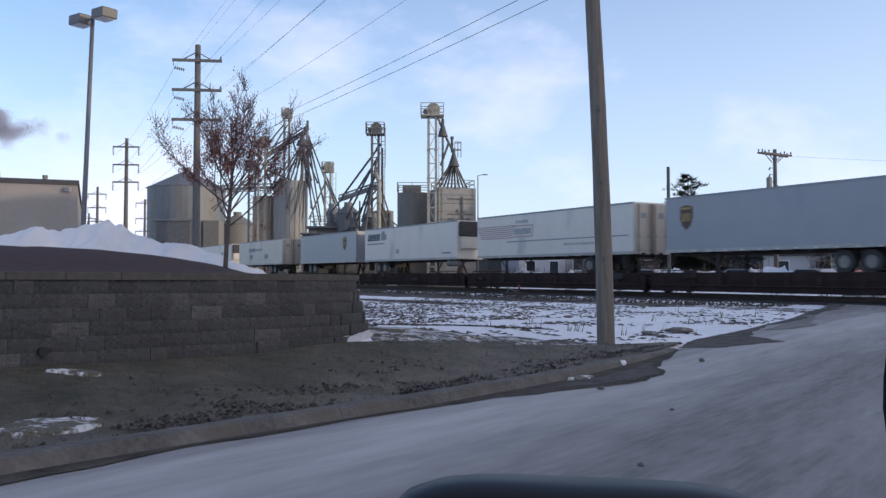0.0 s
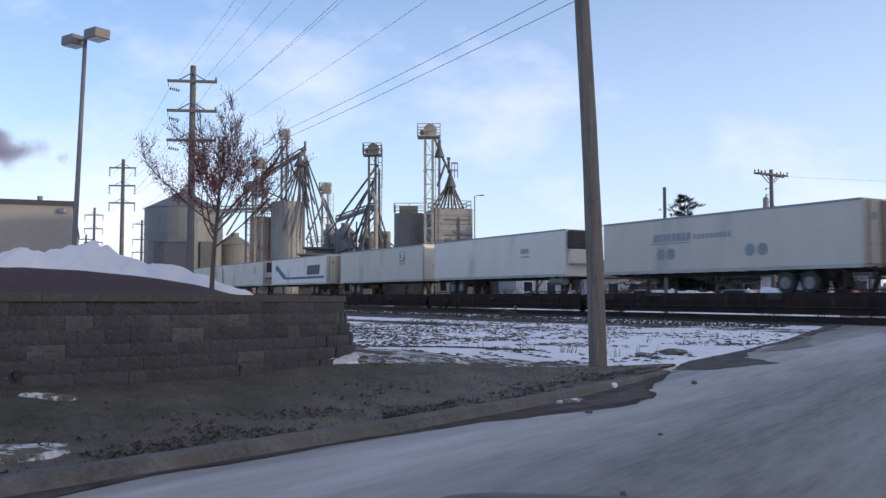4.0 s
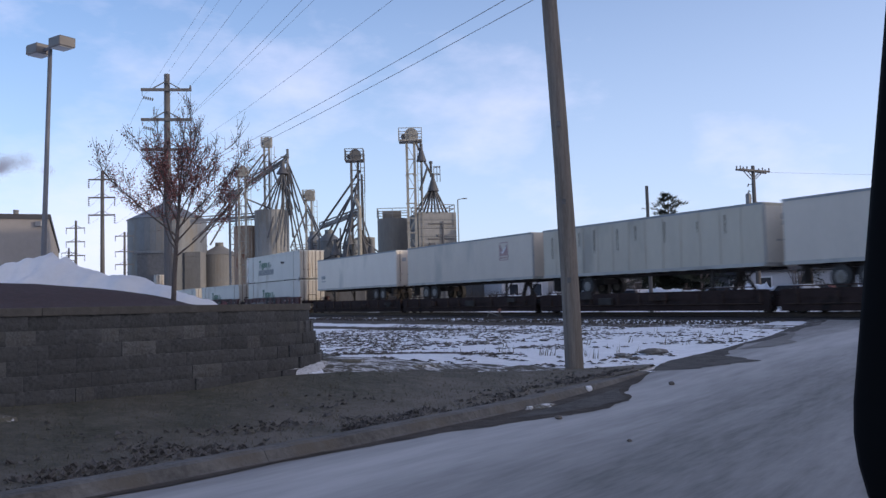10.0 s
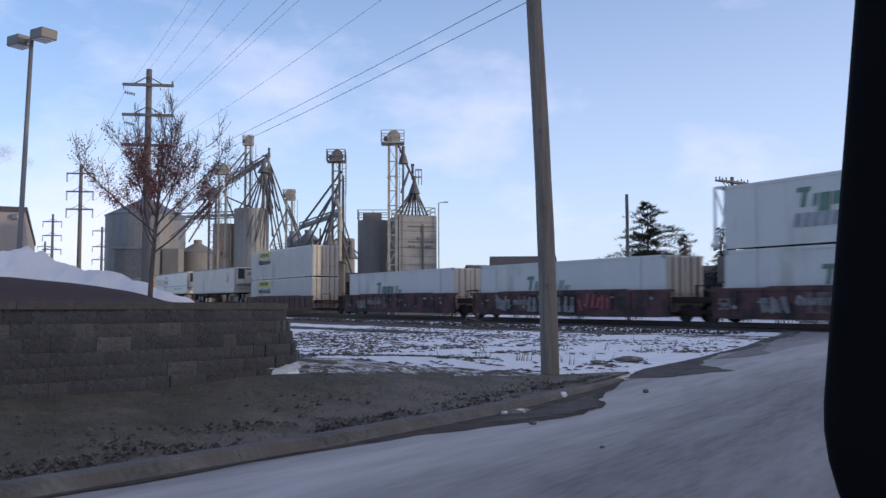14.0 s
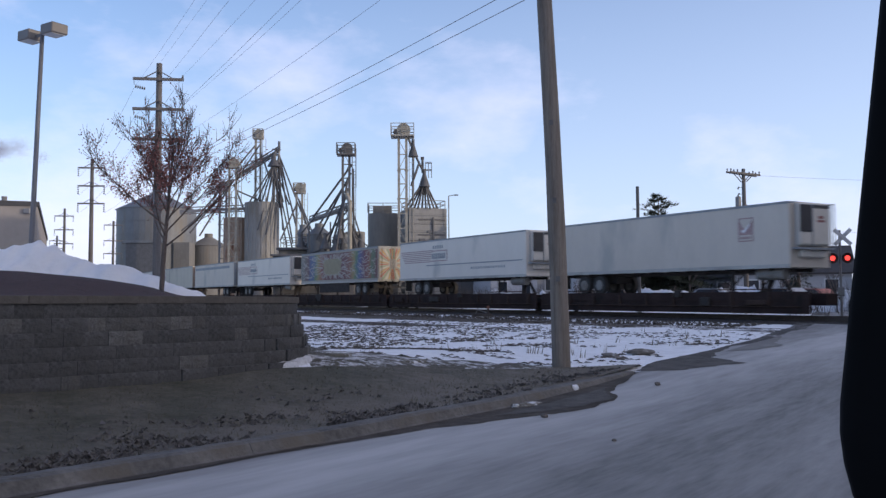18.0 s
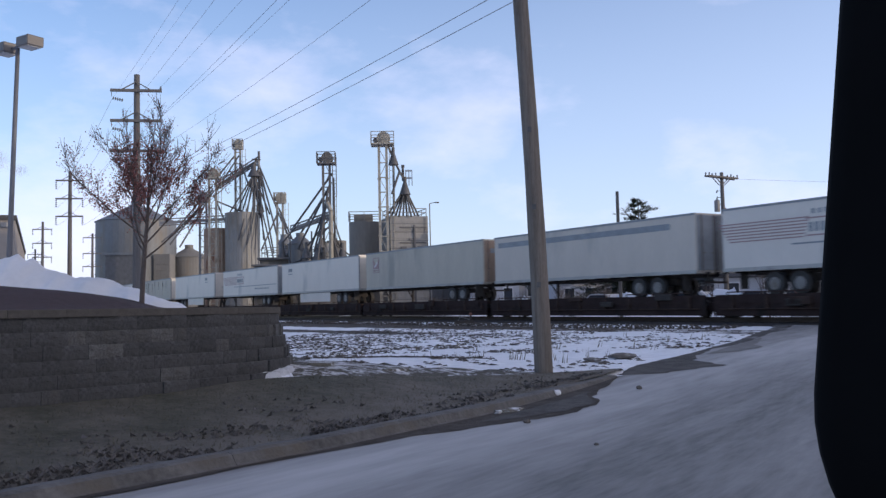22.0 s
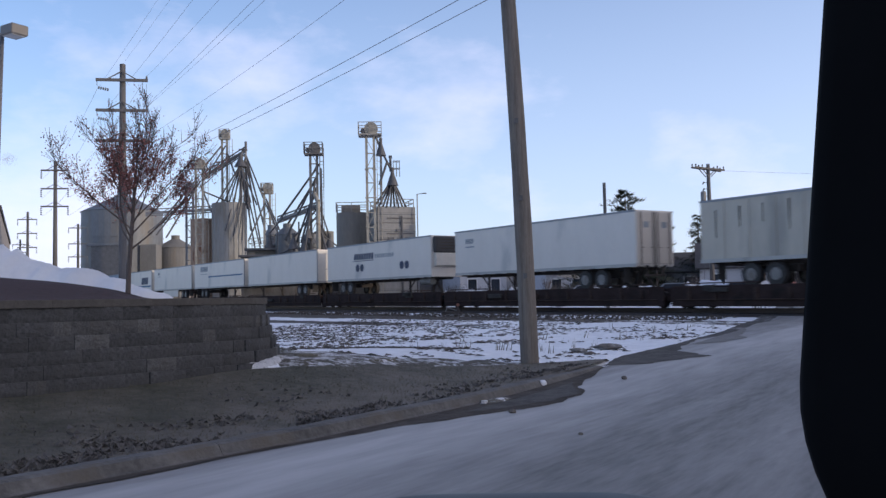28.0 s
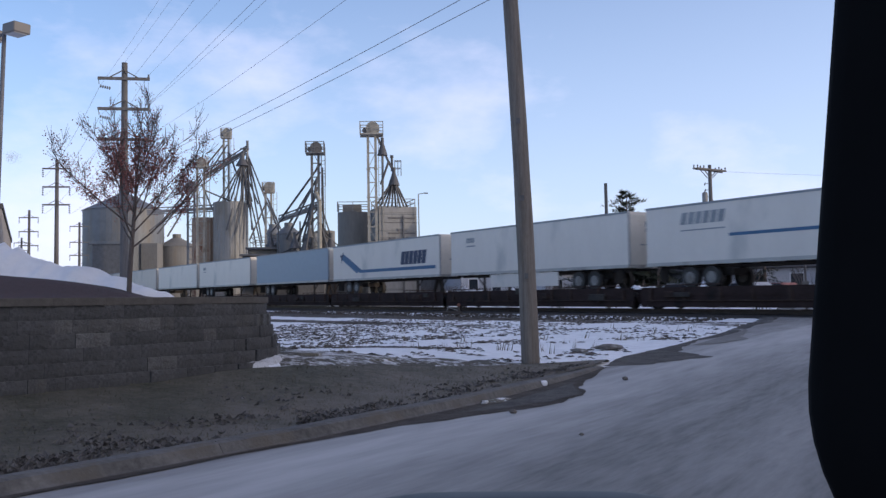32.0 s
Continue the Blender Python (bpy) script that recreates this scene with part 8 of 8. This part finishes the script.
M["thin_grass"] = blend_material("thin_dead_grass", ((0.1, 0.087, 0.066), (0.7, 0.69, 0.7)), scales=(1.4, 5.0, 14.0), at=0.555, width=0.08, bump=1.0, bump_scale=24, disp=0.05)


def grass_strip():
    """Thin dead grass that curves from the wall's end round the near side of the field."""
    far = [(-6.0, 40.0), (-3.2, 30.0), (-1.6, 20.0), (-.7, 15.9), (.0, 15.3), (.7, 15.4), (1.4, 15.6), (2.75, 15.9)]
    near = [(-9.0, 36.0), (-6.5, 28.0), (-4.5, 20.0), (-2.2, 15.6), (-1.05, 12.75), (-.2, 12.75), (.9, 13.4), (2.7, 14.7)]
    bm = B()
    n, m = 70, 7
    prev = None
    for i in range(n + 1):
        f = i / n * (len(far) - 1)
        k = min(int(f), len(far) - 2)
        f -= k
        p, q = (Vector(c[k]).lerp(Vector(c[k + 1]), f) for c in (far, near))
        p = p + (p - q).normalized() * (.25 * noise.noise(Vector((i * .21, 3, 0))) + .15 * noise.noise(Vector((i * .77, 3, 1))))
        ring = []
        for j in range(m):
            v = q.lerp(p, j / (m - 1))
            ring.append(bm.verts.new((v.x, v.y, land(v.x, v.y) + (.016 if 0 < j < m - 1 else -.04) + .02 * noise.noise(Vector((v.x * 2.2, v.y * 2.2, 6))))))
        if prev:
            for j in range(m - 1):
                bm.faces.new((prev[j], ring[j], ring[j + 1], prev[j + 1]))
        prev = ring
    bmesh.ops.recalc_face_normals(bm, faces=bm.faces)
    if sum(f.normal.z for f in bm.faces) < 0:
        bmesh.ops.reverse_faces(bm, faces=bm.faces)
    return tagged(part("grass_patch", bm, M["thin_grass"], smooth=True), "thin dead grass dusted with snow beside the wall", "grass", kind="structure")


grass_strip()
blob("snow_patch", 10.3, -5.2, .3, .1, .03, M["old_snow"], "lump of dirty snow in the gutter", "snow", 17.0, road_z=.004)


M["rock"] = material("field_rock", (0.15, 0.135, 0.12), 0.9, vary=0.5, scale=5, bump=0.8, dirt=(0.5, 0.5, 0.5), dirt_scale=3.0, dirt_at=0.58)


def stone(x, y, z, r, mat, label, seed, flat=.7):
    rnd = random.Random(seed)
    bm = B()
    bmesh.ops.create_icosphere(bm, subdivisions=2, radius=r)
    for v in bm.verts:
        v.co *= 1 + .42 * noise.noise(v.co * (1.5 / r) + Vector((seed, 0, 0))) + .14 * noise.noise(v.co * (5 / r) + Vector((0, seed, 0)))
        v.co.z *= flat
    th = part("stone", bm, mat)
    th.matrix_basis = Matrix.Translation((x, y, z + r * flat * .6))
    return tagged(th, label, "stone", "loose stones")


for a, q, r, mt, lb in ((12.1, -5.46, .07, S_, "lump of white ice against the kerb"), (13.1, -4.65, .045, M["clod"], "small dark stone on the icy street"), (9.36, -4.49, .04, M["clod"], "small dark stone on the icy street"),
                        (8.2, -3.2, .02, M["clod"], "pebble on the icy street"), (5.6, -2.4, .02, M["clod"], "pebble on the icy street"), (10.0, -5.2, .05, M["old_snow"], "lump of dirty ice in the gutter")):
    x, y = street(a, q)
    stone(x, y, street_z(x, y), r, mt, lb, int(a * 7))
for a, q, r in ((18.9, -7.2, .36), (17.6, -7.3, .2), (18.1, -7.6, .17), (17.2, -7.0, .12)):
    x, y = street(a, q)
    stone(x, y, land(x, y), r * .8, M["rock"], "rough grey stone lying in the snowy field", int(a * 10 + r * 100), .24)


def wall_drain():
    p, t = along(WALL, 13.35 - 4.9)
    th = empty("wall_drain", Matrix.Translation((-4.21, 9.57, .48)) @ Matrix.Rotation(math.atan2(t.y, t.x), 4, "Z"), "black drain outlet low in the block wall", "drain")
    bm = B()
    rod(bm, (0, -.01, 0), (0, .2, 0), .05, seg=14, cap=True)
    part("pipe", bm, M["soot"], th)


wall_drain()


def steam():
    """Grey steam drifting far beyond the store: loose puffs of fine flakes, thinning outwards."""
    rnd = random.Random(2)
    th = empty("steam_plume", Matrix.Translation((-97, 210, 37)), "grey plume of drifting steam beyond the store", "steam")
    M["steam"] = material("steam", (0.46, 0.45, 0.52), 1.0, vary=0.1, spec=0.0)

    def soft_():
        return max(-1.7, min(1.7, rnd.gauss(0, 1))) if rnd.random() < .3 else rnd.triangular(-1.8, 1.8)
    for px, pz, r, n in ((-13, .5, 2.6, 900), (-10, -.5, 2.4, 800), (-7.6, .6, 2.3, 800), (-6.8, 3.8, 1.9, 460), (-4.2, 2.4, 2.2, 420), (-5.0, 0.0, 2.3, 700), (-2.4, -.4, 2.2, 480), (.4, .3, 2.2, 260), (3.6, .8, 2.4, 150), (-4.6, -2.4, 2.0, 150), (8.5, -1.4, 1.6, 50)):
        bm = B()
        for i in range(n * 14):
            p = Vector((soft_(), soft_(), soft_() * .9)) * r * .62
            a = Vector((rnd.uniform(-1, 1), rnd.uniform(-.3, .3), rnd.uniform(-1, 1))) * .12
            b = Vector((rnd.uniform(-1, 1), rnd.uniform(-.3, .3), rnd.uniform(-1, 1))) * .12
            bm.faces.new([bm.verts.new(p), bm.verts.new(p + a), bm.verts.new(p + b)])
        o = tagged(part("puff", bm, M["steam"], th), kind="stuff")
        o.matrix_basis = Matrix.Translation((px, rnd.uniform(-2, 2), pz))
    return th


PLUME = steam()


# ---- the car that the view is from ----
def viewer_car():
    th = empty("viewer_car", None, "black window pillar and door mirror of the viewer's car", "car")
    # a frame whose x runs right along the pillar's plane, y away, z up
    fr = Matrix.Rotation(radians(-25.0), 4, "Z")

    def inset(v):
        return 0.062 * v + (0.03 * ((0.03 - v) / 0.1) ** 2 if v < 0.03 else 0)
    bm = B()
    rows = []
    y0 = 0.75
    v0 = -0.076
    for i in range(41):
        v = -0.22 + 0.9 * i / 40
        x = inset(v)
        pts = [(x + .012, y0 - .02), (x + .003, y0 - .012), (x, y0), (x + .006, y0 + .014), (x + .02, y0 + .03), (x + .3, y0 + .12), (x + .5, y0 + .05), (x + .5, y0 - .1), (x + .1, y0 - .05)]
        rows.append([bm.verts.new(fr @ Vector((a, b, 1.2 + v + v0))) for a, b in pts])
    for r0, r1 in zip(rows, rows[1:]):
        for k in range(len(r0)):
            bm.faces.new((r0[k], r0[(k + 1) % len(r0)], r1[(k + 1) % len(r0)], r1[k]))
    bm.faces.new(rows[0])
    bm.faces.new(rows[-1])
    bmesh.ops.recalc_face_normals(bm, faces=bm.faces)
    part("window_pillar", bm, M["black"], th, "black trim of the window pillar", smooth=True)
    # door mirror: a rounded housing seen from the glass side
    mr = Matrix.Translation((0, 0, 1.13)) @ Matrix.Rotation(radians(-3.0), 4, "Y") @ Matrix.Translation((0, 0, -1.13)) @ Matrix.Rotation(radians(-8.3), 4, "Z") @ Matrix.Translation((-.004, .66, 1.2 - .215 * .64 - .085))
    bm = B()
    bmesh.ops.create_uvsphere(bm, u_segments=40, v_segments=24, radius=1)
    for v in bm.verts:
        c = v.co.copy()
        e = 1 / (abs(c.x) ** 4 + abs(c.z) ** 4 + abs(c.y) ** 2.4 + 1e-9) ** .28
        v.co = Vector((c.x * e * .147, c.y * e * .06, c.z * e * .085))
    bmesh.ops.transform(bm, matrix=mr, verts=bm.verts)
    h = part("mirror_housing", bm, M["gloss_black"], th, "glossy black door mirror housing", smooth=True)
    bm = B()
    box(bm, (0, -.058, -.01), (.19, .008, .12), m=mr, bevel=.003)
    part("mirror_glass", bm, M["mirror"], h)
    # door and sill below the window, out of sight
    bm = B()
    box(bm, (.1, .72, .62), (1.6, .08, .5), m=fr, bevel=.03)
    part("door_panel", bm, M["gloss_black"], th)
    bm = B()
    box(bm, (.1, .70, .885), (1.6, .05, .025), m=fr, bevel=.006)
    part("window_seal", bm, M["rubber"], th)
    return th


M["gloss_black"] = material("gloss_black_paint", (0.008, 0.009, 0.012), 0.4, vary=0.1, spec=0.25)
M["mirror"] = material("mirror_glass", (0.8, 0.8, 0.82), 0.03, 1.0, vary=0.0)
CAR = viewer_car()


def motions():
    """The train passes at a steady pace, the viewer's car creeps forward, the steam drifts."""
    for th, s0 in MOVERS:
        walk(th, [(t, train_pose(s0 + SPEED * t + BEND * (t - 16) ** 2)) for t in (0, 4, 8, 12, 16, 20, 24, 28, 32)])
    # seconds, car forward x and y, its small sway across the window, and its lean in degrees
    walk(CAR, [(t, pose(x + sw * .9, y - sw * .42, 1.13 + dz, 0, lean) @ pose(0, 0, -1.13)) for t, x, y, sw, lean, dz in (
        (0, 0.000, -0.000, 0.0090, 3.50, -0.0016), (1.5, -0.004, -0.005, 0.0090, 3.50, 0.0013), (3, 0.024, 0.047, 0.0083, 3.50, 0.0037), (3.5, 0.088, 0.111, 0.0083, 3.50, 0.0066), (5.5, 0.288, 0.402, 0.0032, 3.50, 0.0046),
        (6, 0.319, 0.433, 0.0026, 3.50, 0.0032), (8, 0.381, 0.521, 0.0001, 3.50, 0.0100), (9, 0.437, 0.598, -0.0022, 4.00, 0.0038), (10, 0.454, 0.619, -0.0042, 4.06, -0.0040), (11, 0.471, 0.593, -0.0146, 1.39, -0.0042),
        (12, 0.475, 0.577, -0.0255, 1.00, -0.0060), (13, 0.478, 0.574, -0.0224, 1.00, -0.0004), (14, 0.464, 0.594, -0.0052, 2.56, -0.0012), (14.5, 0.447, 0.612, 0.0013, 3.30, -0.0005), (16.5, 0.452, 0.621, -0.0054, 4.00, 0.0020),
        (17, 0.456, 0.626, 0.0015, 4.00, 0.0030), (18, 0.456, 0.614, -0.0024, 3.80, 0.0008), (19, 0.462, 0.598, 0.0026, 3.50, -0.0004), (21, 0.463, 0.593, -0.0035, 3.08, 0.0025), (23, 0.472, 0.569, -0.0048, 2.91, 0.0042),
        (25, 0.472, 0.569, -0.0054, 2.62, 0.0021), (28, 0.482, 0.540, -0.0066, 2.48, 0.0011), (30, 0.483, 0.531, -0.0086, 2.27, 0.0039), (32, 0.480, 0.549, -0.0010, 2.65, 0.0020))])
    walk(PLUME, [(0, pose(-98, 210, 37)), (16, pose(-96, 210, 37.3)), (32, pose(-94, 210, 37.6))])


motions()
